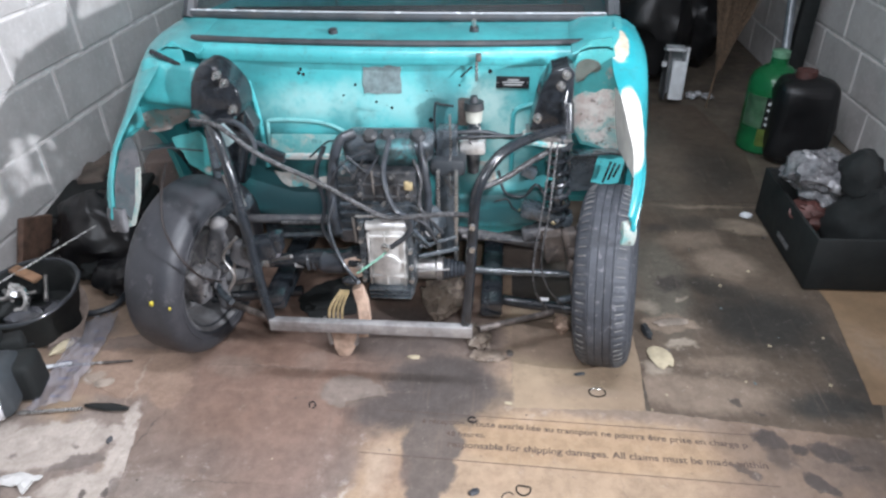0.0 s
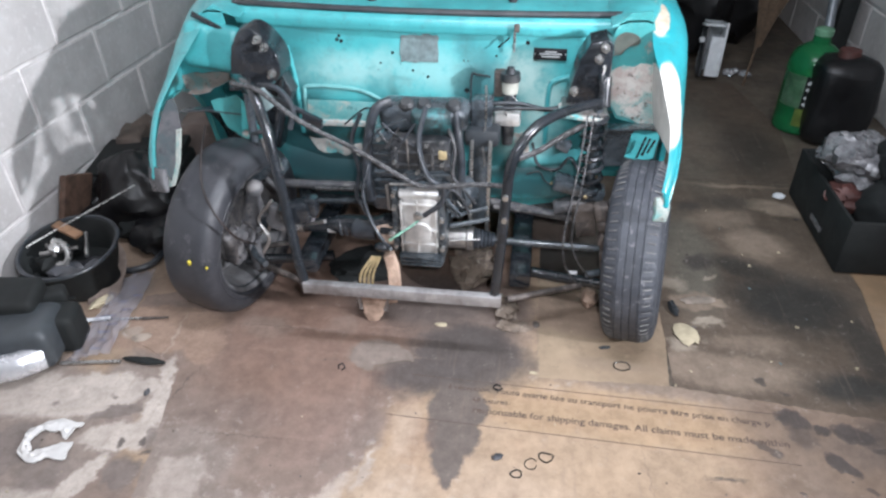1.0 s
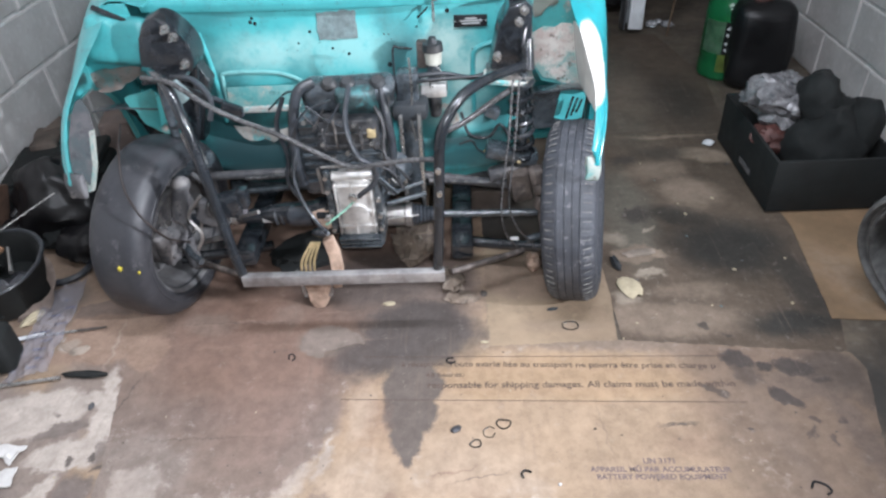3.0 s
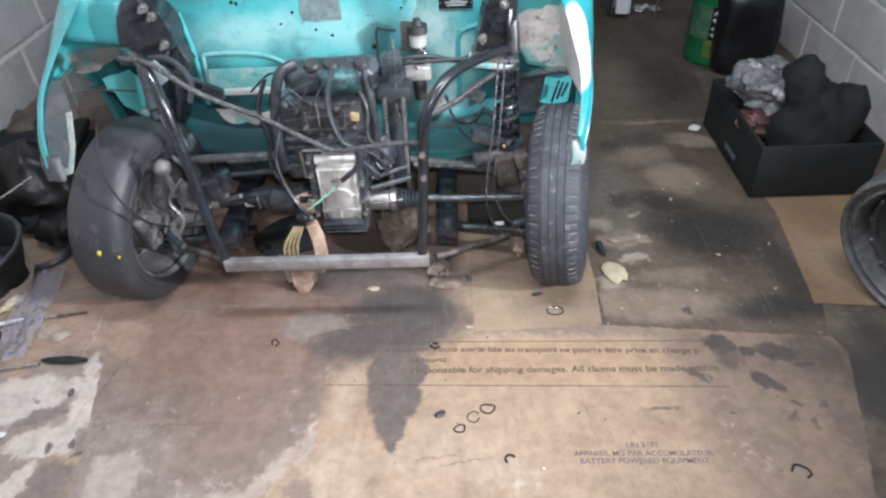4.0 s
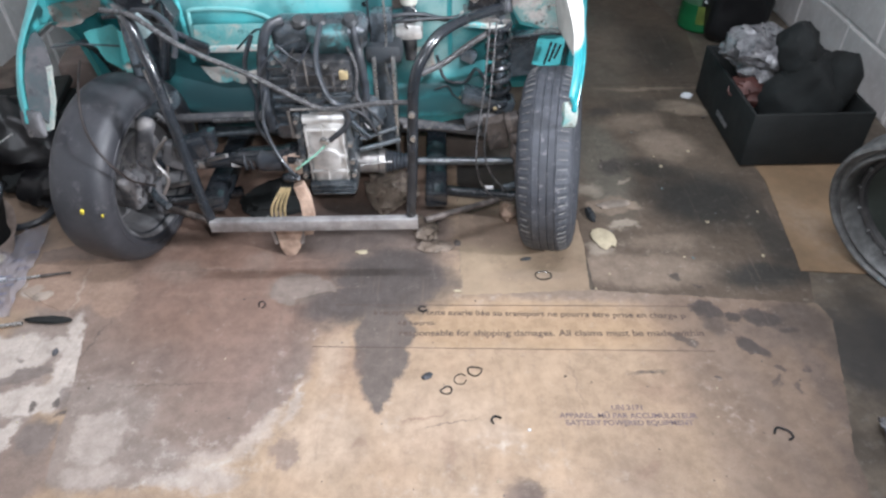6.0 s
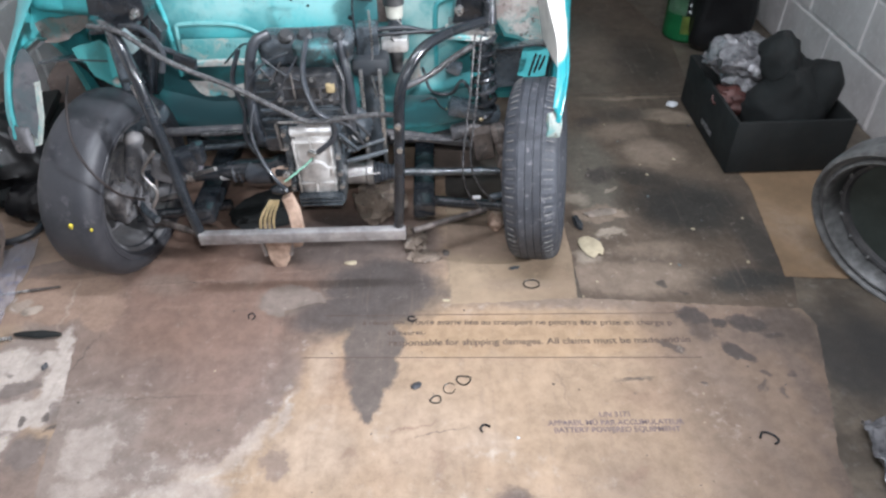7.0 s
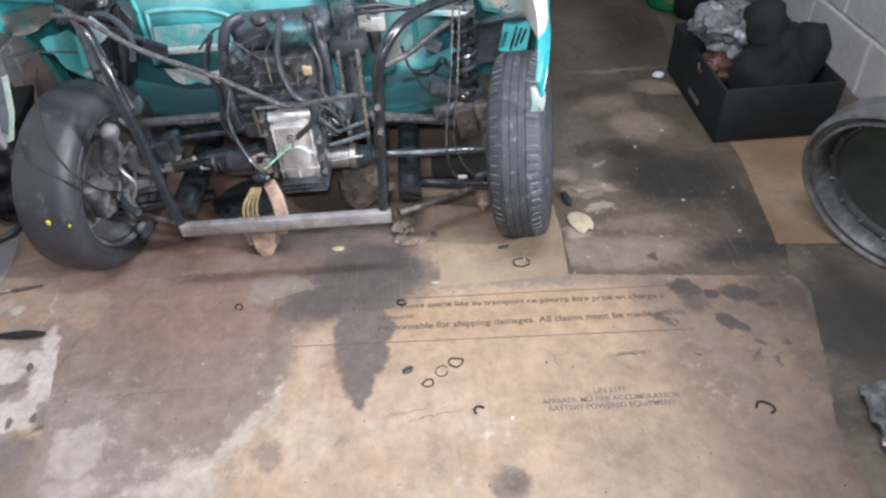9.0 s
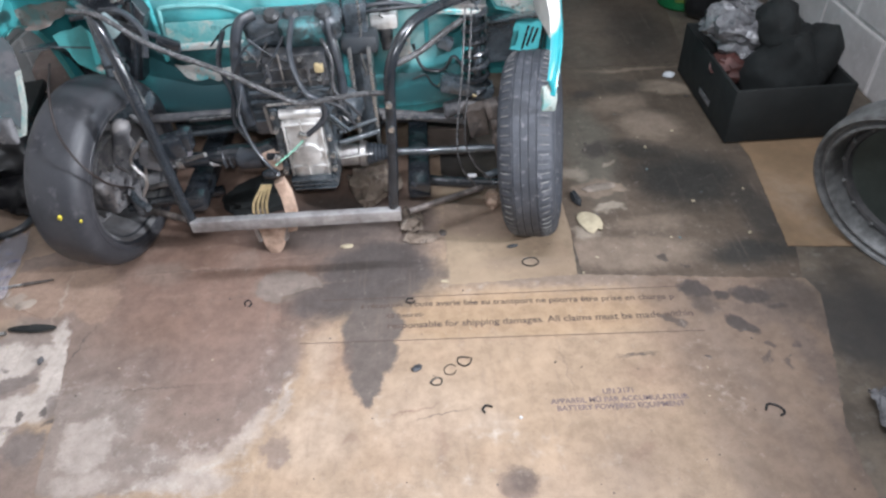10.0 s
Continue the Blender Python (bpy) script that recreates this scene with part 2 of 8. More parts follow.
M_CREAM = plain("cream_foam", (0.44, 0.38, 0.265), 0.8, 0, 0.2, 40, 140, 0.5)
M_GREYTOOL = plain("grey_plastic", (0.05, 0.052, 0.06), 0.4, 0, 0.2, 18, 120, 0.1, (0.2, 0.19, 0.18), 0.3)
M_SILVER = plain("silver_trim", (0.66, 0.67, 0.70), 0.25, 0.6, 0.15, 20, 160, 0.08)
M_YELLOW = plain("yellow_paint", (0.50, 0.42, 0.04), 0.6, 0, 0.1)
M_WOOD = plain("raw_wood", (0.27, 0.155, 0.090), 0.7, 0, 0.4, 30, 120, 0.4)
M_GREEN_LINE = plain("green_wire", (0.20, 0.42, 0.32), 0.4, 0, 0.2)
M_RED = plain("faded_red", (0.085, 0.032, 0.027), 0.6, 0, 0.4)
M_BARE = plain("bare_primer", (0.13, 0.17, 0.175), 0.75, 0, 0.3, 45, 160, 0.3, (0.20, 0.30, 0.30), 0.5)
M_INK = plain("printing_ink", (0.100, 0.072, 0.058), 0.9, 0, 0.2, 60, 200, 0.05)
M_INK_BLUE = plain("printing_ink_violet", (0.15, 0.115, 0.125), 0.9, 0, 0.2, 60, 200, 0.05)
M_PLATE = plain("plate_black", (0.015, 0.016, 0.02), 0.4, 0.2, 0.2)
M_PLATE_INK = plain("plate_print", (0.55, 0.58, 0.58), 0.5, 0.1, 0.15)
M_WHEELRIM = plain("worn_grey_rim", (0.15, 0.152, 0.15), 0.5, 0.2, 0.4, 30, 120, 0.3, (0.05, 0.05, 0.048), 0.7)
M_SIDEWALL = plain("dusty_sidewall", (0.045, 0.045, 0.047), 0.7, 0, 0.35, 25, 120, 0.25, (0.10, 0.097, 0.094), 0.5)
M_BRUSH = plain("broom_straw", (0.115, 0.076, 0.048), 0.9, 0, 0.5, 60, 200, 0.5)
M_GREYFILM = plain("grey_film", (0.15, 0.15, 0.158), 0.3, 0.1, 0.55, 40, 60, 0.7, (0.36, 0.36, 0.36), 0.5)
M_SEAT = plain("dark_interior", (0.02, 0.02, 0.022), 0.8, 0, 0.3)


def block_mat():
    m, t, b = shader("concrete_block", 0.9)
    info = t.nodes.new("ShaderNodeObjectInfo")
    c = mix(t, info.outputs["Random"], (0.47, 0.452, 0.44), (0.56, 0.54, 0.528))
    c = mix(t, ramp(t, noise_fac(t, 3.5, 7, 0.7), 0.35, 0.7), c, (0.40, 0.38, 0.37))
    c = mix(t, math_node(t, "MULTIPLY", ramp(t, noise_fac(t, 40, 6), 0.5, 0.75), 0.35), c, (0.68, 0.68, 0.68))
    t.links.new(c, b.inputs["Base Color"])
    bump(t, b, noise_fac(t, 70, 7, 0.75), 0.5, 0.004)
    return m


M_BLOCK = block_mat()
M_MORTAR = plain("mortar", (0.67, 0.645, 0.63), 0.95, 0, 0.25, 14, 90, 0.6)


def floor_mat():
    """The concrete slab, dark with oil, seen between the cardboard."""
    m, t, b = shader("oily_concrete", 0.7)
    w = warped(t, 0.10, 5)
    c = mix(t, ramp(t, noise_fac(t, 6, 9, 0.7), 0.35, 0.68), (0.068, 0.055, 0.042), (0.155, 0.125, 0.095))
    c = mix(t, math_node(t, "MULTIPLY", ramp(t, noise_fac(t, 28, 8, 0.75), 0.5, 0.72), 0.5), c, (0.22, 0.20, 0.18))
    dark = blots(t, w, ((1.30, 0.80, 0.10, 0.18, 25, 0.4, 0.8), (0.1, 1.6, 0.5, 0.35, 0, 0.5, 0.8), (1.45, 0.70, 0.14, 0.28, 15, 0.4, 0.9)))
    c = mix(t, dark, c, (0.035, 0.034, 0.033))
    t.links.new(c, b.inputs["Base Color"])
    t.links.new(math_node(t, "ADD", math_node(t, "MULTIPLY", noise_fac(t, 9, 6), 0.5), 0.35), b.inputs["Roughness"])
    bump(t, b, noise_fac(t, 45, 8, 0.7), 0.45, 0.004)
    return m


def card_mat(name, colour, dark_spots=(), pale_spots=(), brown_spots=(), grime=0.35, scuffs=0.5, specks=0.5):
    """Trodden cardboard with oil stains and scuffs at their places."""
    stain, brown, pale = (0.085, 0.076, 0.074), (0.21, 0.145, 0.115), (0.56, 0.50, 0.45)
    m, t, b = shader(name, 0.85)
    c = mix(t, ramp(t, noise_fac(t, 3.2, 7, 0.68), 0.32, 0.70), tuple(k * 0.70 for k in colour), tuple(min(1, k * 1.15) for k in colour))
    c = mix(t, math_node(t, "MULTIPLY", ramp(t, noise_fac(t, 2.1, 6, 0.7), 0.45, 0.70), 0.35), c, (colour[0] * 0.95, colour[1] * 0.83, colour[2] * 0.84))
    c = mix(t, math_node(t, "MULTIPLY", ramp(t, noise_fac(t, 11, 10, 0.78), 0.50, 0.64), grime), c, tuple(k * 0.42 for k in colour))
    w = warped(t, 0.05, 8, 9)
    fine = warped(t, 0.030, 13, 12)
    if brown_spots:
        c = mix(t, blots(t, w, brown_spots), c, mix(t, ramp(t, noise_fac(t, 18, 9, 0.7), 0.3, 0.7), tuple(k * 0.62 for k in brown), brown))
    if pale_spots:
        broken = math_node(t, "MULTIPLY", blots(t, w, pale_spots), ramp(t, noise_fac(t, 20, 10, 0.75), 0.30, 0.60))
        c = mix(t, broken, c, mix(t, ramp(t, noise_fac(t, 40, 8, 0.75), 0.35, 0.65), tuple(k * 0.7 for k in pale), pale))
    if dark_spots:
        c = mix(t, blots(t, fine, dark_spots), c, mix(t, ramp(t, noise_fac(t, 15, 9, 0.7), 0.3, 0.7), tuple(k * 0.75 for k in stain), tuple(k * 1.5 for k in stain)))
    c = mix(t, math_node(t, "MULTIPLY", ramp(t, noise_fac(t, 34, 10, 0.82), 0.58, 0.68), scuffs), c, tuple(min(1, k * 1.55 + 0.03) for k in colour))
    c = mix(t, math_node(t, "MULTIPLY", ramp(t, noise_fac(t, 60, 9, 0.8), 0.60, 0.68), specks), c, tuple(k * 0.4 for k in colour))
    c = mix(t, ramp(t, noise_fac(t, 95, 3, 0.5), 0.74, 0.77), c, (0.04, 0.035, 0.03))
    t.links.new(c, b.inputs["Base Color"])
    t.links.new(math_node(t, "ADD", math_node(t, "MULTIPLY", noise_fac(t, 14, 6), 0.45), 0.42), b.inputs["Roughness"])
    bump(t, b, noise_fac(t, 30, 8, 0.7), 0.4, 0.004)
    return m


M_FLOOR = floor_mat()
class TroddenCard:
    """Trodden cardboard: a base and, over it, stains laid on one after the other.
    Edges: soft (wide and wavy), torn (ragged), drip (small and uneven), fleck (broken into sharp chips)."""

    def __init__(self, name, base, grime=0.16, rough=0.8):
        self.material, self.tree, self.bsdf = shader(name, rough)
        self.rough = rough
        t = self.tree
        c = mix(t, ramp(t, noise_fac(t, 3.4, 8, 0.7), 0.30, 0.72), tuple(k * 0.88 for k in base), tuple(k * 1.08 for k in base))
        c = mix(t, math_node(t, "MULTIPLY", ramp(t, noise_fac(t, 2.0, 6, 0.7), 0.45, 0.70), 0.4), c, (base[0] * 0.92, base[1] * 0.80, base[2] * 0.80))
        self.colour = mix(t, math_node(t, "MULTIPLY", ramp(t, noise_fac(t, 9, 11, 0.8), 0.48, 0.64), grime), c, tuple(k * 0.48 for k in base))
        self.edges = {"soft": warped(t, 0.075, 6, 10), "torn": warped(t, 0.060, 11, 15), "drip": warped(t, 0.036, 20, 14), "wedge": warped(t, 0.026, 22, 14)}
        self.chips = math_node(t, "MULTIPLY", ramp(t, noise_fac(t, 30, 13, 0.80), 0.50, 0.62), 0.55)

    def stain(self, colour, edge, strength, *spots):
        t = self.tree
        mask = blots(t, self.edges["soft" if edge == "fleck" else edge], spots)
        if edge == "fleck":
            mask = math_node(t, "MULTIPLY", mask, self.chips)
        self.colour = mix(t, math_node(t, "MULTIPLY", mask, strength), self.colour, colour)

    def finish(self):
        """Mottling, trodden streaks, scuffs and specks over all of it."""
        t, b, c = self.tree, self.bsdf, self.colour
        turn = node(t, "ShaderNodeMapping", Rotation=(0, 0, -0.12), Scale=(48, 3.0, 1))
        t.links.new(t.nodes.new("ShaderNodeNewGeometry").outputs["Position"], turn.inputs["Vector"])
        streak = ramp(t, noise_fac(t, 1.0, 8, 0.7, turn.outputs[0]), 0.54, 0.70)
        c = mix(t, 1.0, c, mix(t, ramp(t, noise_fac(t, 13, 10, 0.75), 0.32, 0.68), (0.87, 0.86, 0.85), (1.10, 1.09, 1.08)), "MULTIPLY")
        c = mix(t, math_node(t, "MULTIPLY", streak, 0.30), c, (0.20, 0.15, 0.12))
        c = mix(t, 1.0, c, mix(t, ramp(t, noise_fac(t, 26, 13, 0.86), 0.36, 0.64), (0.90, 0.89, 0.88), (1.08, 1.08, 1.08)), "MULTIPLY")
        c = mix(t, math_node(t, "MULTIPLY", ramp(t, noise_fac(t, 30, 11, 0.84), 0.57, 0.66), 0.30), c, (0.50, 0.44, 0.39))
        c = mix(t, math_node(t, "MULTIPLY", ramp(t, noise_fac(t, 52, 9, 0.8), 0.58, 0.67), 0.40), c, (0.11, 0.085, 0.07))
        c = mix(t, ramp(t, noise_fac(t, 120, 3, 0.5), 0.75, 0.78), c, (0.06, 0.05, 0.043))
        # scraped-off flecks of pale dust, where feet have rubbed
        c = mix(t, math_node(t, "MULTIPLY", math_node(t, "MULTIPLY", ramp(t, noise_fac(t, 70, 9, 0.8), 0.60, 0.64), ramp(t, noise_fac(t, 6, 5, 0.7), 0.46, 0.62)), 0.16), c, (0.52, 0.48, 0.43))
        t.links.new(c, b.inputs["Base Color"])
        t.links.new(math_node(t, "ADD", math_node(t, "MULTIPLY", noise_fac(t, 14, 6), 0.45), self.rough - 0.35), b.inputs["Roughness"])
        bump(t, b, noise_fac(t, 26, 9, 0.72), 0.5, 0.004)
        return self.material


# the sheets in front of the car are trodden into one another: same stains run across their edges
GREYDIRT, REDBROWN = (0.208, 0.158, 0.132), (0.178, 0.112, 0.085)
TAN = (0.362, 0.266, 0.184)
printed_card = TroddenCard("printed_cardboard", TAN)
printed_card.stain((0.355, 0.245, 0.15), "soft", 0.65, (0.55, 0.9, 0.5, 0.075, -4, 0.25, 1))
printed_card.stain((0.2, 0.158, 0.13), "torn", 0.8, (0.8, 1.01, 0.55, 0.035, -5, 0.5, 1))
# right side: brown dirt, deepened in colour to offset the lamp's light
printed_card.stain((0.165, 0.118, 0.09), "soft", 0.9, (1.09, 0.72, 0.21, 0.5, 8, 0.28, 1), (1.13, 0.3, 0.2, 0.25, 0, 0.4, 0.8))
printed_card.stain((0.17, 0.135, 0.118), "torn", 0.65, (1.03, 0.62, 0.03, 0.26, 12, 0.7, 1), (0.93, 0.4, 0.03, 0.16, 10, 0.8, 0.7), (0.7, 0.46, 0.05, 0.06, 0, 0.8, 0.5))
printed_card.stain((0.085, 0.068, 0.058), "torn", 0.9, (1.21, 0.9, 0.09, 0.08, 0, 0.45, 1), (1.27, 0.8, 0.04, 0.1, 20, 0.5, 0.9))
printed_card.stain((0.46, 0.37, 0.295), "torn", 0.55, (0.3, 0.62, 0.14, 0.1, 0, 0.7, 0.6), (0.43, 0.585, 0.06, 0.03, 0, 0.6, 0.9), (0.06, 0.58, 0.09, 0.1, 0, 0.6, 0.8), (0.05, 0.8, 0.03, 0.08, 0, 0.5, 0.8), (0.4, 0.35, 0.5, 0.12, 0, 0.7, 0.5))
printed_card.stain(GREYDIRT, "torn", 1, (-0.31, 0.86, 0.315, 0.285, 0, 0.1, 1), (-0.3, 1.25, 0.66, 0.4, 0, 0.1, 1), (-0.15, 0.79, 0.125, 0.21, 0, 0.08, 1), (-0.26, 0.62, 0.2, 0.1, 12, 0.12, 1), (-0.022, 0.550, 0.032, 0.038, 0, 0.25, 0.8), (-0.32, 0.2, 0.4, 0.22, 0, 0.3, 0.8))
printed_card.stain(REDBROWN, "soft", 0.95, (-0.27, 1.1, 0.29, 0.3, 8, 0.5, 1))
printed_card.stain((0.215, 0.168, 0.14), "torn", 0.75, (-0.08, 1.055, 0.085, 0.06, -8, 0.12, 1))
printed_card.stain((0.145, 0.115, 0.105), "soft", 0.6, (-0.36, 0.8, 0.2, 0.05, 8, 0.8, 0.6), (-0.12, 0.78, 0.1, 0.1, 0, 0.6, 0.7))
printed_card.stain((0.42, 0.36, 0.315), "torn", 0.8, (-0.095, 0.585, 0.024, 0.085, -38, 0.5, 0.9), (-0.02, 0.68, 0.012, 0.06, -8, 0.4, 0.9), (-0.17, 0.53, 0.05, 0.03, 20, 0.4, 0.9))
printed_card.stain((0.47, 0.43, 0.39), "fleck", 0.85, (-0.145, 0.51, 0.09, 0.055, 20, 0.6, 1), (-0.04, 0.69, 0.028, 0.07, -14, 0.5, 1), (-0.015, 0.89, 0.04, 0.025, 0, 0.5, 0.9), (0.415, 0.582, 0.05, 0.025, -20, 0.6, 1), (0.14, 0.92, 0.012, 0.03, -20, 0.5, 0.9), (0.5, 1.006, 0.16, 0.012, -4, 0.6, 0.9), (1, 0.985, 0.2, 0.012, -6, 0.7, 0.7), (1.18, 0.56, 0.03, 0.1, 10, 0.7, 0.7))
printed_card.stain((0.078, 0.068, 0.065), "torn", 0.92, (0.17, 1.07, 0.16, 0.14, 0, 0.25, 1), (0.3, 1.06, 0.06, 0.09, 0, 0.4, 0.6), (0.09, 0.985, 0.15, 0.075, 0, 0.4, 0.95), (0.05, 0.94, 0.08, 0.04, 0, 0.6, 0.5))
printed_card.stain((0.118, 0.098, 0.088), "wedge", 0.96, (0.168, 0.88, 0.076, 0.085, 0, 0.12, 1), (0.166, 0.8, 0.066, 0.075, 0, 0.12, 1), (0.163, 0.735, 0.04, 0.065, 0, 0.14, 1), (0.162, 0.685, 0.018, 0.04, 0, 0.2, 1))
# tones the right third down further, weaker light put into the colour
printed_card.stain((0.205, 0.150, 0.112), "torn", 0.62, (1.02, 0.64, 0.18, 0.36, 10, 0.5, 1), (0.75, 0.50, 0.12, 0.12, 0, 0.8, 0.6), (0.93, 0.93, 0.14, 0.05, -8, 0.6, 0.8))
printed_card.stain((0.13, 0.10, 0.085), "torn", 0.7, (1.20, 0.66, 0.035, 0.22, 14, 0.5, 1), (1.10, 0.86, 0.08, 0.04, -20, 0.6, 0.8), (1.15, 0.48, 0.03, 0.10, 6, 0.6, 0.9))
printed_card.stain((0.06, 0.05, 0.046), "drip", 0.95, (0.985, 0.945, 0.046, 0.03, -20, 0.2, 1), (0.99, 0.905, 0.03, 0.045, 10, 0.5, 0.7), (1.045, 0.918, 0.024, 0.015, 0, 0.25, 1), (1.11, 0.912, 0.05, 0.026, -30, 0.25, 1), (1.135, 0.9, 0.025, 0.02, 0, 0.3, 1), (1.055, 0.822, 0.034, 0.022, -35, 0.2, 1), (1.075, 0.8, 0.018, 0.016, 0, 0.3, 1), (1.165, 0.872, 0.02, 0.01, 0, 0.3, 0.9), (0.895, 0.852, 0.024, 0.012, -20, 0.3, 0.75), (0.915, 0.832, 0.018, 0.014, 0, 0.3, 0.75), (0.79, 0.748, 0.036, 0.005, 3, 0.5, 0.75), (1.1, 0.755, 0.012, 0.008, 0, 0.4, 0.7))
printed_card.stain((0.06, 0.05, 0.046), "drip", 0.95, (1.08, 0.72, 0.007, 0.02, -40, 0.5, 0.7), (1.12, 0.7, 0.007, 0.014, 30, 0.5, 0.7), (1.16, 0.75, 0.014, 0.01, 0, 0.4, 0.75), (0.95, 0.72, 0.006, 0.006, 0, 0.4, 0.8))
printed_card.stain((0.165, 0.122, 0.1), "drip", 0.8, (0.478, 0.448, 0.04, 0.038, 0, 0.22, 1))
printed_card.stain((0.115, 0.088, 0.076), "drip", 0.6, (0.484, 0.452, 0.028, 0.024, 0, 0.4, 1))
printed_card.stain((0.2, 0.125, 0.095), "torn", 0.7, (0.8, 0.7, 0.06, 0.035, 0, 0.8, 0.5), (0.09, 0.79, 0.03, 0.05, 0, 0.6, 0.5), (0.27, 0.635, 0.05, 0.005, 16, 0.6, 0.8), (0.13, 0.575, 0.016, 0.014, 0, 0.6, 0.7), (0.33, 0.53, 0.01, 0.05, 10, 0.7, 0.5), (0.74, 0.5, 0.03, 0.012, 10, 0.6, 0.6))
printed_card.stain((0.47, 0.405, 0.345), "fleck", 0.8, (0.44, 0.57, 0.07, 0.03, -15, 0.5, 1), (0.2, 0.64, 0.03, 0.07, 0, 0.6, 0.9), (0.07, 0.7, 0.02, 0.12, -4, 0.5, 1), (0.56, 0.5, 0.1, 0.05, 0, 0.7, 0.8), (0.95, 0.66, 0.05, 0.12, 10, 0.7, 0.7), (0.3, 0.47, 0.12, 0.04, 0, 0.6, 0.9))
printed_card.stain((0.12, 0.094, 0.08), "wedge", 0.7, (0.33, 0.615, 0.07, 0.0022, 14, 0.5, 0.9), (0.62, 0.73, 0.0016, 0.09, 5, 0.5, 0.5), (0.79, 0.748, 0.04, 0.003, 3, 0.5, 0.9))
M_CARD = printed_card.finish()
brown_card = TroddenCard("brown_hardboard", TAN)
brown_card.stain((0.355, 0.245, 0.15), "soft", 0.65, (0.55, 0.9, 0.5, 0.075, -4, 0.25, 1))
brown_card.stain((0.2, 0.158, 0.13), "torn", 0.8, (0.8, 1.01, 0.55, 0.035, -5, 0.5, 1))
brown_card.stain((0.46, 0.37, 0.295), "torn", 0.55, (0.3, 0.62, 0.14, 0.1, 0, 0.7, 0.6), (0.06, 0.58, 0.09, 0.1, 0, 0.6, 0.8), (0.05, 0.8, 0.03, 0.08, 0, 0.5, 0.8), (0.4, 0.35, 0.5, 0.12, 0, 0.7, 0.5))
brown_card.stain(GREYDIRT, "torn", 1, (-0.31, 0.86, 0.315, 0.285, 0, 0.1, 1), (-0.3, 1.25, 0.66, 0.4, 0, 0.1, 1), (-0.15, 0.79, 0.125, 0.21, 0, 0.08, 1), (-0.26, 0.62, 0.2, 0.1, 12, 0.12, 1), (-0.63, 0.52, 0.13, 0.125, 10, 0.2, 1), (-0.022, 0.550, 0.032, 0.038, 0, 0.25, 0.8), (-0.32, 0.2, 0.4, 0.22, 0, 0.3, 0.8))
brown_card.stain(REDBROWN, "soft", 0.95, (-0.27, 1.1, 0.29, 0.3, 8, 0.5, 1), (-0.2, 1.55, 0.5, 0.35, 0, 0.3, 1))
brown_card.stain((0.215, 0.168, 0.14), "torn", 0.75, (-0.08, 1.055, 0.085, 0.06, -8, 0.12, 1), (-0.42, 1.12, 0.07, 0.05, 0, 0.3, 0.7), (-0.2, 1.15, 0.05, 0.04, 0, 0.3, 0.6))
brown_card.stain((0.145, 0.115, 0.105), "soft", 0.6, (-0.36, 0.8, 0.2, 0.05, 8, 0.8, 0.6), (-0.12, 0.78, 0.1, 0.1, 0, 0.6, 0.7))
brown_card.stain((0.285, 0.2, 0.152), "torn", 1, (-0.74, 1.08, 0.2, 0.105, 8, 0.12, 1), (-0.56, 1.02, 0.05, 0.06, 0, 0.2, 1))
brown_card.stain((0.235, 0.195, 0.172), "torn", 0.95, (-1.02, 0.6, 0.36, 0.36, 0, 0.12, 1), (-0.7, 0.84, 0.09, 0.13, 18, 0.25, 1), (-0.66, 0.7, 0.05, 0.1, 10, 0.3, 1))
brown_card.stain((0.38, 0.335, 0.305), "torn", 0.75, (-0.624, 0.895, 0.020, 0.10, 3, 0.3, 1), (-0.72, 0.74, 0.055, 0.035, 0, 0.4, 0.9), (-0.645, 0.665, 0.03, 0.03, 0, 0.4, 0.8))
brown_card.stain((0.225, 0.185, 0.162), "torn", 0.95, (-0.47, 0.62, 0.14, 0.13, 0, 0.2, 1), (-0.4, 0.52, 0.2, 0.06, 0, 0.3, 1))
brown_card.stain((0.37, 0.32, 0.285), "torn", 0.8, (-0.432, 0.590, 0.055, 0.070, -8, 0.2, 1), (-0.47, 0.63, 0.035, 0.025, 0, 0.3, 0.9), (-0.20, 0.487, 0.10, 0.026, 2, 0.3, 1), (-0.42, 0.5, 0.06, 0.03, 0, 0.4, 0.9))
brown_card.stain((0.42, 0.36, 0.315), "torn", 0.8, (-0.095, 0.585, 0.024, 0.085, -38, 0.5, 0.9), (-0.02, 0.68, 0.012, 0.06, -8, 0.4, 0.9), (-0.17, 0.53, 0.05, 0.03, 20, 0.4, 0.9))
brown_card.stain((0.47, 0.43, 0.39), "fleck", 0.85, (-0.385, 0.742, 0.03, 0.022, 20, 0.6, 1), (-0.41, 0.632, 0.035, 0.025, -10, 0.6, 1), (-0.145, 0.51, 0.09, 0.055, 20, 0.6, 1), (-0.3, 0.495, 0.08, 0.04, 0, 0.6, 1), (-0.04, 0.69, 0.028, 0.07, -14, 0.5, 1), (-0.015, 0.89, 0.04, 0.025, 0, 0.5, 0.9), (-0.36, 0.68, 0.05, 0.05, 0, 0.8, 0.6), (0.14, 0.92, 0.012, 0.03, -20, 0.5, 0.9), (0.5, 1.006, 0.16, 0.012, -4, 0.6, 0.9))
brown_card.stain((0.078, 0.068, 0.065), "torn", 0.92, (0.17, 1.07, 0.16, 0.14, 0, 0.25, 1), (0.3, 1.06, 0.06, 0.09, 0, 0.4, 0.6), (0.09, 0.985, 0.15, 0.075, 0, 0.4, 0.95), (0.05, 0.94, 0.08, 0.04, 0, 0.6, 0.5), (0.02, 1.3, 0.22, 0.14, 0, 0.5, 0.8))
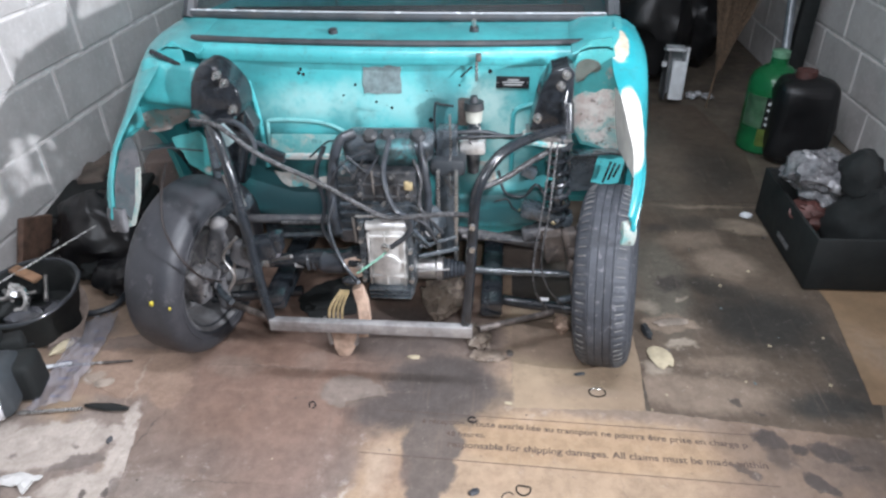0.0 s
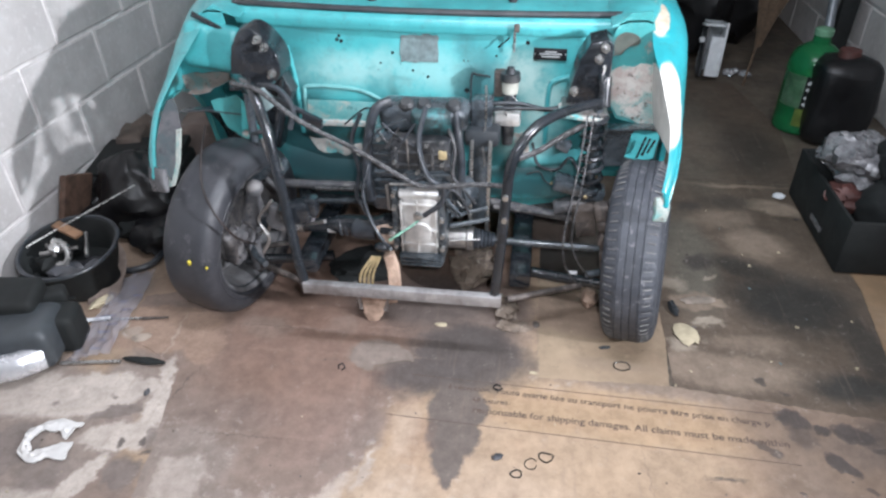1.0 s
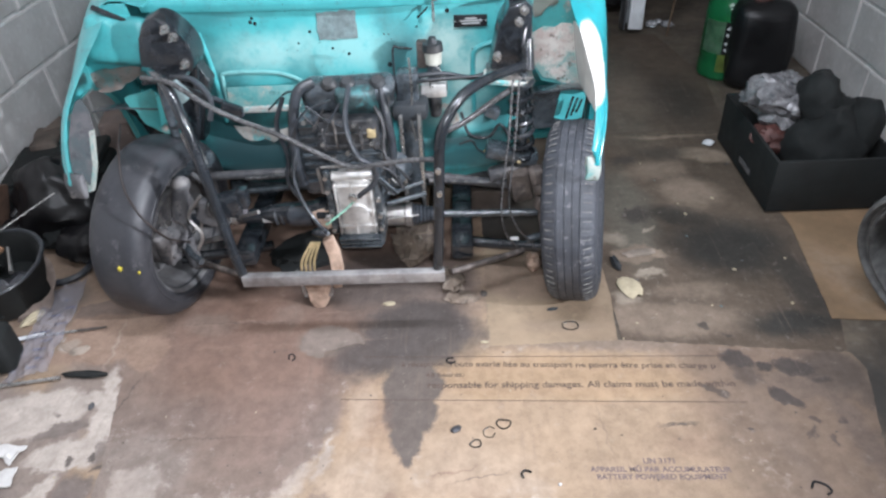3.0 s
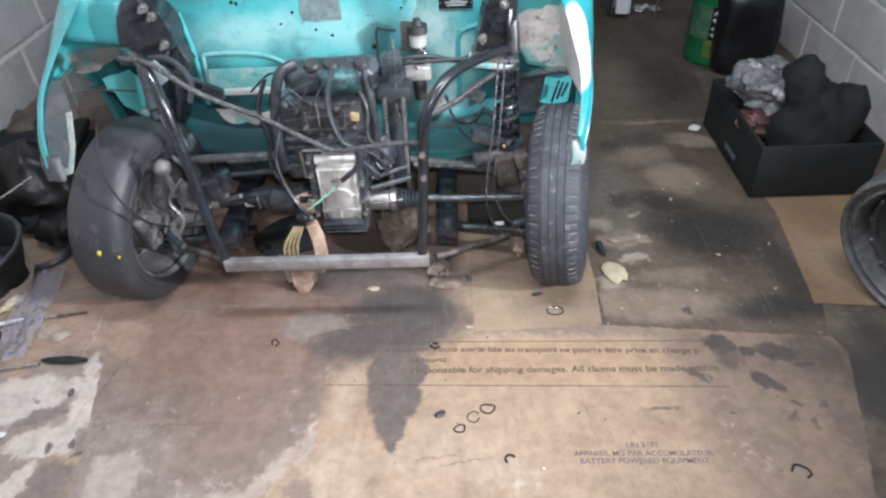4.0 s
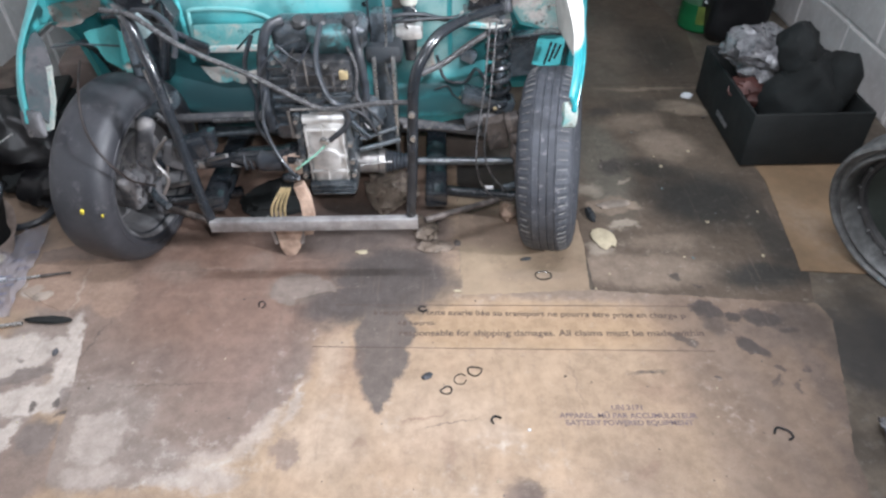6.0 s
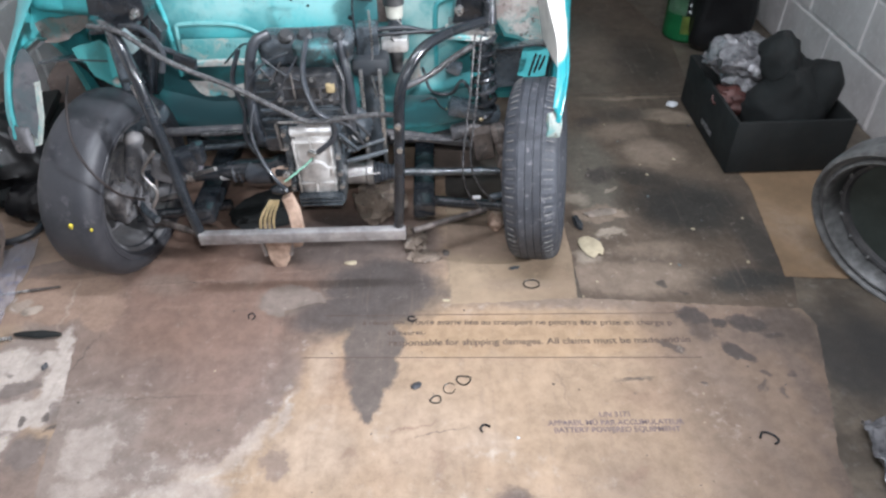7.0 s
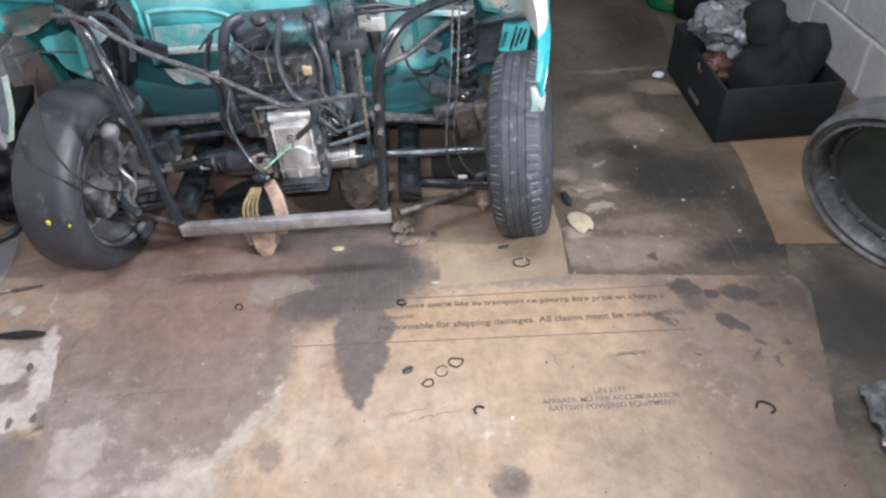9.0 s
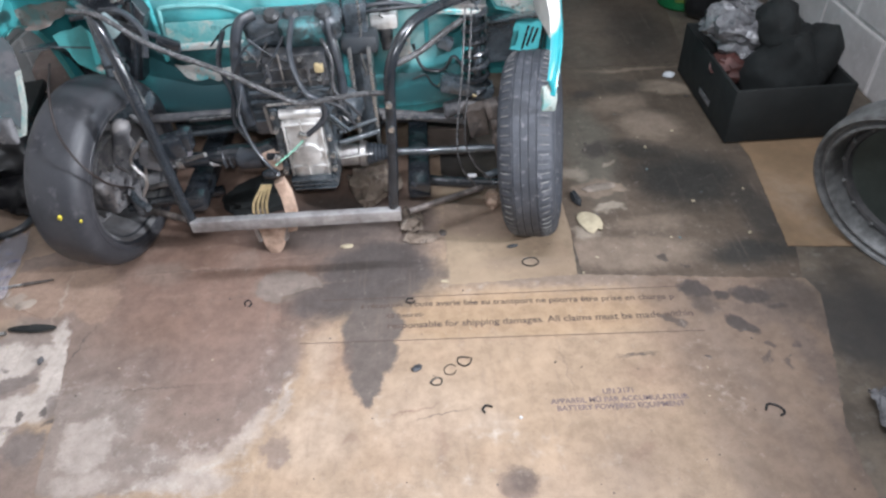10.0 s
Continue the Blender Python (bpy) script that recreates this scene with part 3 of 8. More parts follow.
brown_card.stain((0.118, 0.098, 0.088), "wedge", 0.96, (0.168, 0.88, 0.076, 0.085, 0, 0.12, 1), (0.166, 0.8, 0.066, 0.075, 0, 0.12, 1), (0.163, 0.735, 0.04, 0.065, 0, 0.14, 1))
brown_card.stain((0.2, 0.125, 0.095), "torn", 0.7, (0.09, 0.79, 0.03, 0.05, 0, 0.6, 0.5), (0.13, 0.575, 0.016, 0.014, 0, 0.6, 0.7))
brown_card.stain((0.25, 0.168, 0.128), "torn", 0.8, (-0.14, 1.66, 0.22, 0.16, 0, 0.3, 1), (0.22, 1.6, 0.12, 0.12, 0, 0.4, 0.8), (-0.4, 1.7, 0.12, 0.14, 0, 0.3, 0.8))
brown_card.stain((0.27, 0.195, 0.155), "drip", 0.5, (-0.3, 1.13, 0.2, 0.004, 1, 0.6, 1), (-0.25, 1.04, 0.3, 0.003, 2, 0.6, 0.9), (-0.1, 1.16, 0.12, 0.003, 0, 0.6, 0.8))
brown_card.stain((0.1, 0.08, 0.068), "wedge", 0.8, (-0.28, 0.735, 0.17, 0.0022, 1, 0.5, 0.9), (-0.3, 1.128, 0.24, 0.0018, 0, 0.5, 0.9), (-0.56, 0.86, 0.0022, 0.1, -12, 0.5, 0.9), (-0.1, 0.905, 0.0018, 0.1, 3, 0.5, 0.7), (-0.2, 1.015, 0.1, 0.0016, 3, 0.5, 0.8))
brown_card.stain((0.44, 0.395, 0.355), "fleck", 0.8, (-0.36, 0.8, 0.05, 0.03, 0, 0.5, 1), (-0.52, 0.74, 0.06, 0.05, 20, 0.6, 0.9), (-0.22, 0.56, 0.12, 0.05, 0, 0.6, 1), (-0.47, 0.68, 0.08, 0.05, 0, 0.6, 0.9), (-0.1, 0.78, 0.03, 0.1, -8, 0.5, 0.9), (-0.42, 0.57, 0.1, 0.05, 10, 0.6, 1), (-0.05, 0.56, 0.08, 0.06, 0, 0.6, 1))
brown_card.stain((0.232, 0.156, 0.126), "soft", 0.55, (-0.19, 0.90, 0.13, 0.24, 4, 0.45, 1), (-0.34, 1.02, 0.18, 0.08, 0, 0.5, 0.8))
brown_card.stain((0.215, 0.178, 0.155), "wedge", 0.9, (-0.075, 1.045, 0.075, 0.062, -6, 0.05, 1), (-0.02, 1.03, 0.05, 0.05, 0, 0.06, 1))
M_CARD_BROWN = brown_card.finish()
white_card = TroddenCard("whitish_card", TAN)
white_card.stain(GREYDIRT, "torn", 1, (-0.31, 0.86, 0.315, 0.285, 0, 0.1, 1), (-0.3, 1.25, 0.66, 0.4, 0, 0.1, 1), (-0.26, 0.62, 0.2, 0.1, 12, 0.12, 1), (-0.63, 0.52, 0.13, 0.125, 10, 0.2, 1), (-0.32, 0.2, 0.4, 0.22, 0, 0.3, 0.8))
white_card.stain(REDBROWN, "soft", 0.95, (-0.27, 1.1, 0.29, 0.3, 8, 0.5, 1), (-0.2, 1.55, 0.5, 0.35, 0, 0.3, 1))
white_card.stain((0.215, 0.168, 0.14), "torn", 0.75, (-0.42, 1.12, 0.07, 0.05, 0, 0.3, 0.7))
white_card.stain((0.145, 0.115, 0.105), "soft", 0.6, (-0.36, 0.8, 0.2, 0.05, 8, 0.8, 0.6))
white_card.stain((0.285, 0.2, 0.152), "torn", 1, (-0.74, 1.08, 0.2, 0.105, 8, 0.12, 1), (-0.56, 1.02, 0.05, 0.06, 0, 0.2, 1))
white_card.stain((0.235, 0.195, 0.172), "torn", 0.95, (-1.02, 0.6, 0.36, 0.36, 0, 0.12, 1), (-0.7, 0.84, 0.09, 0.13, 18, 0.25, 1), (-0.66, 0.7, 0.05, 0.1, 10, 0.3, 1))
white_card.stain((0.45, 0.4, 0.36), "torn", 0.95, (-0.795, 0.815, 0.150, 0.080, 10, 0.12, 1), (-0.95, 0.80, 0.12, 0.08, 0, 0.2, 0.95), (-0.665, 0.845, 0.05, 0.03, 20, 0.2, 1), (-0.620, 0.90, 0.018, 0.075, 10, 0.3, 1), (-0.590, 0.78, 0.034, 0.12, 9, 0.2, 1), (-0.645, 0.690, 0.085, 0.042, 8, 0.15, 1), (-0.665, 0.570, 0.030, 0.075, -22, 0.18, 1), (-0.76, 0.50, 0.10, 0.04, 0, 0.3, 0.8))
white_card.stain((0.165, 0.138, 0.126), "torn", 0.85, (-0.688, 0.765, 0.062, 0.024, 15, 0.15, 1), (-0.88, 0.635, 0.075, 0.075, 0, 0.2, 1), (-0.575, 0.590, 0.042, 0.045, 0, 0.2, 1), (-0.76, 0.575, 0.05, 0.05, 0, 0.3, 0.8), (-0.555, 0.70, 0.012, 0.035, 10, 0.4, 0.9))
white_card.stain((0.36, 0.3, 0.25), "drip", 0.8, (-0.8, 1.055, 0.03, 0.025, 20, 0.15, 1))
white_card.stain((0.38, 0.31, 0.26), "drip", 0.7, (-0.665, 1.05, 0.004, 0.1, 4, 0.6, 1))
white_card.stain((0.56, 0.51, 0.46), "fleck", 1, (-0.78, 0.83, 0.10, 0.05, 10, 0.5, 1), (-0.59, 0.80, 0.03, 0.10, 9, 0.5, 1), (-0.64, 0.69, 0.06, 0.03, 0, 0.6, 1))
white_card.stain((0.085, 0.072, 0.066), "drip", 0.9, (-0.625, 0.675, 0.006, 0.016, 14, 0.3, 1), (-0.575, 0.685, 0.010, 0.014, -20, 0.3, 0.9), (-0.545, 0.66, 0.022, 0.007, 30, 0.4, 0.9), (-0.72, 0.815, 0.012, 0.006, 0, 0.5, 0.7), (-0.86, 0.775, 0.012, 0.008, 10, 0.5, 0.7))
M_CARD_WHITE = white_card.finish()
M_CARD_SMALL = card_mat("tan_cardboard", (0.33, 0.25, 0.172), dark_spots=((0.352, 1.10, 0.012, 0.09, 0, 0.5, 0.7), (0.55, 1.085, 0.10, 0.02, 0, 0.7, 0.2)), brown_spots=((0.50, 1.30, 0.20, 0.10, 0, 0.3, 0.6),), grime=0.3)
M_CARD_TAN = card_mat("clean_cardboard", (0.25, 0.167, 0.098), pale_spots=((1.40, 1.25, 0.07, 0.16, 20, 0.6, 0.12),), grime=0.15, scuffs=0.15, specks=0.15)
M_CARD_PALE = card_mat("pale_cardboard", (0.31, 0.225, 0.165), dark_spots=((-0.95, 1.25, 0.10, 0.08, 0, 0.5, 0.6), (-0.66, 1.07, 0.004, 0.10, -30, 0.5, 0.5)), pale_spots=((-0.80, 1.07, 0.04, 0.03, 0, 0.2, 0.7),), grime=0.3)
grey_card = TroddenCard("grey_board", (0.102, 0.078, 0.058), grime=0.4)
grey_card.stain((0.12, 0.112, 0.092), "soft", 0.8, (0.84, 1.62, 0.09, 0.28, 0, 0.4, 1), (0.95, 2.6, 0.16, 0.5, 0, 0.5, 0.8))
grey_card.stain((0.215, 0.168, 0.13), "torn", 0.85, (0.84, 1.1, 0.2, 0.065, -3, 0.4, 1), (1.08, 1.73, 0.1, 0.09, -20, 0.4, 1), (0.83, 1.39, 0.07, 0.045, 5, 0.2, 1), (1, 1.88, 0.1, 0.05, 10, 0.6, 0.8), (1.05, 2.5, 0.14, 0.2, 0, 0.6, 0.6), (0.95, 1.22, 0.1, 0.03, 0, 0.6, 0.7))
grey_card.stain((0.29, 0.23, 0.175), "torn", 0.75, (1.2, 1.975, 0.1, 0.05, -16, 0.4, 1), (0.9, 1.395, 0.022, 0.025, 0, 0.2, 1), (1.12, 2.13, 0.16, 0.012, -3, 0.6, 0.8))
grey_card.stain((0.03, 0.029, 0.026), "soft", 0.95, (1.11, 1.42, 0.17, 0.14, 0, 0.5, 1), (1.02, 1.58, 0.12, 0.05, -20, 0.5, 0.8), (1.19, 1.07, 0.13, 0.055, 0, 0.5, 1), (1.26, 1.25, 0.06, 0.18, 10, 0.5, 0.8), (1.05, 2, 0.1, 0.05, 0, 0.5, 0.6), (1.22, 2.45, 0.14, 0.25, 0, 0.6, 0.7))
grey_card.stain((0.05, 0.044, 0.04), "torn", 0.9, (0.87, 1.6, 0.045, 0.035, 20, 0.3, 1), (0.9, 1.95, 0.05, 0.03, 0, 0.4, 0.9), (0.93, 1.07, 0.018, 0.012, 0, 0.3, 0.9), (1, 1.04, 0.01, 0.008, 0, 0.3, 0.9))
grey_card.stain((0.33, 0.285, 0.23), "torn", 0.8, (0.85, 1.30, 0.05, 0.018, 12, 0.3, 1), (0.76, 1.19, 0.035, 0.03, 0, 0.4, 0.8), (0.90, 1.52, 0.03, 0.01, 35, 0.3, 0.9), (0.76, 1.47, 0.05, 0.03, -10, 0.5, 0.6))
grey_card.stain((0.34, 0.3, 0.25), "fleck", 0.6, (0.8, 1.2, 0.06, 0.03, 0, 0.6, 0.8), (1, 1.16, 0.14, 0.05, 0, 0.8, 0.5), (0.86, 1.72, 0.03, 0.04, 0, 0.6, 0.8), (1.2, 1.32, 0.08, 0.05, 0, 0.8, 0.4))
M_CARD_GREY = grey_card.finish()


def glass_mat(name, tint, rough=0.05, alpha=1.0):
    m, t, b = shader(name, rough)
    b.inputs["Base Color"].default_value = (*tint, 1)
    b.inputs["Transmission Weight"].default_value = alpha
    b.inputs["IOR"].default_value = 1.35
    return m


M_GLASS = glass_mat("window_glass", (0.42, 0.50, 0.52), 0.02)
M_JUG = glass_mat("green_translucent", (0.022, 0.24, 0.085), 0.18, 0.55)
M_FILM, _t, _b = shader("clear_film", 0.07)
_b.inputs["Base Color"].default_value = (0.40, 0.40, 0.46, 1)
_b.inputs["Alpha"].default_value = 0.20
M_FILM_INK = plain("violet_print", (0.07, 0.075, 0.14), 0.5)
M_PRIMER = plain("white_primer", (0.74, 0.74, 0.70), 0.6, 0, 0.12, 18, 90, 0.2, (0.40, 0.40, 0.36), 0.3)
M_HOLE = plain("dark_olive_metal", (0.055, 0.065, 0.055), 0.7, 0, 0.4, 25, 90, 0.3, (0.12, 0.10, 0.085), 0.5)
M_RESERVOIR = plain("cloudy_plastic", (0.42, 0.42, 0.37), 0.45, 0, 0.15, 30, 90, 0.1, (0.25, 0.22, 0.18), 0.4)

# ---- building helpers ----
ORIGIN = {}


def thing(name, at, label, category, group="", kind=""):
    ob = new(name)
    ob.empty_display_size = 0.1
    ob.location = at
    ORIGIN[ob.name] = Vector(at)
    return tagged(ob, label, category, group, kind)


def part(name, bm, material, parent, label="", smooth=True):
    """Links a bmesh, given in world metres, as one mesh object under a thing or a part."""
    origin = ORIGIN[parent.name]
    bmesh.ops.recalc_face_normals(bm, faces=bm.faces)
    bmesh.ops.translate(bm, verts=bm.verts, vec=-origin)
    me = bpy.data.meshes.new(name)
    bm.to_mesh(me)
    bm.free()
    me.materials.append(material)
    if smooth:
        me.shade_smooth()
        me.set_sharp_from_angle(angle=radians(38))
    ob = new(name, me)
    ob.parent = parent
    ORIGIN[ob.name] = origin
    return tagged(ob, label)


def single(name, bm, material, at, label, category, group="", kind="", smooth=True):
    """A thing of one mesh."""
    at = Vector(at)
    bmesh.ops.recalc_face_normals(bm, faces=bm.faces)
    bmesh.ops.translate(bm, verts=bm.verts, vec=-at)
    me = bpy.data.meshes.new(name)
    bm.to_mesh(me)
    bm.free()
    me.materials.append(material)
    if smooth:
        me.shade_smooth()
        me.set_sharp_from_angle(angle=radians(38))
    ob = new(name, me)
    ob.location = at
    ORIGIN[ob.name] = at
    return tagged(ob, label, category, group, kind)


def box(bm, centre, size, turn=(0, 0, 0), bevel=0.0, segments=2):
    made = bmesh.ops.create_cube(bm, size=1, matrix=pose(*centre, *turn) @ Matrix.Diagonal((*size, 1)))["verts"]
    if bevel:
        edges = list({e for v in made for e in v.link_edges})
        bmesh.ops.bevel(bm, geom=edges, offset=bevel, segments=segments, profile=0.5, affect="EDGES")
    return bm


def rod(bm, a, b, r, r2=None, sides=14, caps=True):
    a, b = Vector(a), Vector(b)
    d = b - a
    m = Matrix.Translation((a + b) / 2) @ d.to_track_quat("Z", "Y").to_matrix().to_4x4()
    bmesh.ops.create_cone(bm, cap_ends=caps, segments=sides, radius1=r, radius2=r if r2 is None else r2, depth=d.length, matrix=m)
    return bm


def ball(bm, at, r, scale=(1, 1, 1), turn=(0, 0, 0), u=14, v=9):
    bmesh.ops.create_uvsphere(bm, u_segments=u, v_segments=v, radius=r, matrix=pose(*at, *turn) @ Matrix.Diagonal((*scale, 1)))
    return bm


def smooth_line(points, steps=6):
    """A Catmull-Rom line through the points."""
    p = [Vector(q) for q in points]
    p = [2 * p[0] - p[1], *p, 2 * p[-1] - p[-2]]
    out = []
    for i in range(1, len(p) - 2):
        for k in range(steps):
            t = k / steps
            a, b, c, d = p[i - 1:i + 3]
            out.append(0.5 * (2 * b + (c - a) * t + (2 * a - 5 * b + 4 * c - d) * t * t + (3 * b - a - 3 * c + d) * t ** 3))
    out.append(p[-2])
    return out


def tube(bm, points, r, sides=10, steps=6, radii=None, closed=False):
    """A round bar or hose along a smooth line."""
    line = smooth_line(points, steps) if steps > 1 else [Vector(q) for q in points]
    rings, side = [], None
    n = len(line)
    for i, q in enumerate(line):
        d = (line[min(i + 1, n - 1)] - line[max(i - 1, 0)]).normalized()
        if side is None:
            side = d.orthogonal().normalized()
        side = (side - d * side.dot(d)).normalized()
        up = d.cross(side)
        rr = r if radii is None else radii(i / (n - 1))
        rings.append([bm.verts.new(q + rr * (math.cos(2 * math.pi * k / sides) * side + math.sin(2 * math.pi * k / sides) * up)) for k in range(sides)])
    for a, b in zip(rings, rings[1:]):
        for k in range(sides):
            bm.faces.new((a[k], a[(k + 1) % sides], b[(k + 1) % sides], b[k]))
    bm.faces.new(rings[0][::-1])
    bm.faces.new(rings[-1])
    return bm


def lathe(bm, profile, m, sides=48, closed=False, wave=None):
    """Turns the profile (radius, along) round the x axis of m."""
    rings = []
    for r, a in profile:
        ring = []
        for k in range(sides):
            w = 2 * math.pi * k / sides
            rr = r + (wave(r, a, k) if wave else 0)
            ring.append(bm.verts.new(m @ Vector((a, rr * math.cos(w), rr * math.sin(w)))))
        rings.append(ring)
    pairs = list(zip(rings, rings[1:])) + ([(rings[-1], rings[0])] if closed else [])
    for a, b in pairs:
        for k in range(sides):
            bm.faces.new((a[k], a[(k + 1) % sides], b[(k + 1) % sides], b[k]))
    if not closed:
        for ring in (rings[0][::-1], rings[-1]):
            bm.faces.new(ring)
    return bm


def plate(bm, outline, m, thick, bevel=0.0):
    """A flat plate from an outline in the x-y plane of m, thick along its z."""
    low = [bm.verts.new(m @ Vector((x, y, 0))) for x, y in outline]
    high = [bm.verts.new(m @ Vector((x, y, thick))) for x, y in outline]
    n = len(outline)
    faces = [bm.faces.new(low[::-1]), bm.faces.new(high)]
    faces += [bm.faces.new((low[k], low[(k + 1) % n], high[(k + 1) % n], high[k])) for k in range(n)]
    if bevel:
        bmesh.ops.bevel(bm, geom=[e for e in faces[1].edges], offset=bevel, segments=2, profile=0.5, affect="EDGES")
    return bm


def sheet(bm, rows, thick, along):
    """A bent sheet through rows of points, given thickness along a direction."""
    along = Vector(along).normalized() * thick
    front = [[bm.verts.new(Vector(p)) for p in row] for row in rows]
    back = [[bm.verts.new(Vector(p) + along) for p in row] for row in rows]
    h, w = len(rows), len(rows[0])
    for i in range(h - 1):
        for j in range(w - 1):
            bm.faces.new((front[i][j], front[i][j + 1], front[i + 1][j + 1], front[i + 1][j]))
            bm.faces.new((back[i][j], back[i + 1][j], back[i + 1][j + 1], back[i][j + 1]))
    rim = [(0, j) for j in range(w)] + [(i, w - 1) for i in range(1, h)] + [(h - 1, j) for j in range(w - 2, -1, -1)] + [(i, 0) for i in range(h - 2, 0, -1)]
    for (a, b), (c, d) in zip(rim, rim[1:] + rim[:1]):
        bm.faces.new((front[a][b], back[a][b], back[c][d], front[c][d]))
    return bm


def ragged(outline, amount, step, seed):
    """An outline with torn, uneven edges."""
    rnd = random.Random(seed)
    out = []
    for (x, y), (u, v) in zip(outline, outline[1:] + outline[:1]):
        n = max(1, int(math.hypot(u - x, v - y) / step))
        for k in range(n):
            f = k / n
            s = amount if 0 < k else amount * 0.4
            out.append((x + (u - x) * f + rnd.uniform(-s, s), y + (v - y) * f + rnd.uniform(-s, s)))
    return out


def crumple(bm, amount, scale, seed=0):
    for v in bm.verts:
        n = noise.noise_vector(v.co * scale + Vector((seed, seed * 1.7, -seed)))
        v.co += n * amount
    return bm


def empty_mesh():
    return bmesh.new()

# ---- the garage ----
WALL_L, WALL_R, BACK, FRONT, HIGH = -1.25, 1.86, 5.0, -1.9, 2.4
BAY_R, BAY_END = 3.3, 0.95

floor = single("floor", box(empty_mesh(), ((WALL_L + BAY_R) / 2, (BACK + FRONT) / 2, -0.05), (BAY_R - WALL_L + 0.4, BACK - FRONT + 0.4, 0.1)), M_FLOOR,
               (0, 0, 0), "dark oil-stained concrete garage floor", "floor", kind="structure", smooth=False)
# unseen ceiling, kept pale so that it reflects fill light
single("ceiling", box(empty_mesh(), ((WALL_L + BAY_R) / 2, (BACK + FRONT) / 2, HIGH + 0.05), (BAY_R - WALL_L + 0.4, BACK - FRONT + 0.4, 0.1)),
       plain("bounce_ceiling", (0.72, 0.70, 0.67), 0.9, 0, 0.2, 6), (0, 0, HIGH), "unseen ceiling, made pale to bounce light", "ceiling", kind="structure", smooth=False)
# pale colour for unseen front and bay walls, added as reflectors for fill
M_BOUNCE = plain("bounce_wall", (0.62, 0.60, 0.57), 0.9, 0, 0.3, 6)
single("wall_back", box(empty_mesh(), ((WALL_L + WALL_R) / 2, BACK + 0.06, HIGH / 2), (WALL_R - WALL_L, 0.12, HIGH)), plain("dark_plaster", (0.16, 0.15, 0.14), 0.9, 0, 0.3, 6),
       (0, BACK, 0), "plain dark back wall of the garage", "wall", kind="structure", smooth=False)
single("wall_front", box(empty_mesh(), ((WALL_L + BAY_R) / 2, FRONT - 0.06, HIGH / 2), (BAY_R - WALL_L, 0.12, HIGH)), M_BOUNCE,
       (0, FRONT, 0), "unseen wall closing the garage, made pale to bounce light", "wall", kind="structure", smooth=False)

single("added_bay_wall", box(empty_mesh(), (BAY_R + 0.06, (BAY_END + FRONT) / 2, HIGH / 2), (0.12, BAY_END - FRONT, HIGH)), M_BOUNCE,
       (BAY_R, 0, 0), "unseen pale wall of the added bay, bounces light", "wall", kind="structure", smooth=False)
single("added_bay_end", box(empty_mesh(), ((BAY_R + WALL_R) / 2 + 0.075, BAY_END + 0.07, HIGH / 2), (BAY_R - WALL_R - 0.16, 0.12, HIGH)), M_BOUNCE,
       (BAY_R, BAY_END, 0), "unseen pale end wall of the added bay, bounces light", "wall", kind="structure", smooth=False)


def block_wall(name, x, side, first_joint, label, start):
    """Concrete blocks 0.4 by 0.2 m, in half bond, proud of recessed mortar."""
    wall = single(name, box(empty_mesh(), (x + side * 0.068, (BACK + start) / 2, HIGH / 2), (0.13, BACK - start, HIGH)), M_MORTAR,
                  (x, 0, 0), label, "wall", kind="structure", smooth=False)
    kinds = []
    for k in range(5):
        bm = box(empty_mesh(), (0, 0, 0), (0.03, 0.388, 0.189), bevel=0.006)
        for v in bm.verts:
            v.co += noise.noise_vector(v.co * 9 + Vector((k * 7.3, 0, side))) * 0.004
        me = bpy.data.meshes.new("block")
        bm.to_mesh(me)
        bm.free()
        me.materials.append(M_BLOCK)
        kinds.append(me)
    rnd = random.Random(5 + side)
    for row in range(int(HIGH / 0.2)):
        y = first_joint + (0.2 if row % 2 else 0.0) + 0.2 - 0.4 * 12
        while y < BACK - 0.19:
            if y > start + 0.19:
                ob = new("block", rnd.choice(kinds))
                ob.parent = wall
                ob.location = (side * (0.012 + rnd.uniform(-0.0015, 0.0015)), y, 0.1 + 0.2 * row)
            y += 0.4
    return wall


# joints as they stand in the courses
block_wall("wall_left", WALL_L, -1, 2.13 - 0.2 + 0.4, "lit grey concrete-block wall with pale mortar", FRONT)
block_wall("wall_right", WALL_R, 1, 2.63 - 0.4, "grey concrete-block wall with thick pale mortar joints", BAY_END)

# ---- cardboard on the floor ----
def floor_card(outline, z, thick, material, label, torn=0.006, seed=1, category="cardboard"):
    cx = sum(p[0] for p in outline) / len(outline)
    cy = sum(p[1] for p in outline) / len(outline)
    bm = plate(empty_mesh(), ragged(outline, torn * 0.5, 0.013, seed), pose(0, 0, z), thick)
    return single("cardboard_sheet", bm, material, (cx, cy, z), label, category, "cardboard laid on the floor", smooth=False)


floor_card([(-0.10, -0.35), (1.15, -0.35), (1.155, 0.40), (1.165, 0.52), (1.23, 0.72), (1.285, 0.90), (1.27, 0.96), (0.70, 1.025), (0.34, 1.012), (0.0, 1.035), (-0.075, 1.01), (-0.045, 0.76), (-0.012, 0.67), (-0.06, 0.62), (-0.105, 0.57), (-0.075, 0.46)], 0.0032, 0.0012, M_CARD,
           "tan printed cardboard with dark oil stains and footmarks", seed=3)
floor_card([(0.345, 1.0), (0.70, 1.0), (0.715, 1.20), (0.71, 1.46), (0.36, 1.46), (0.352, 1.2)], 0.0018, 0.0012, M_CARD_SMALL, "small tan cardboard piece under the tyre", 0.002, seed=4)
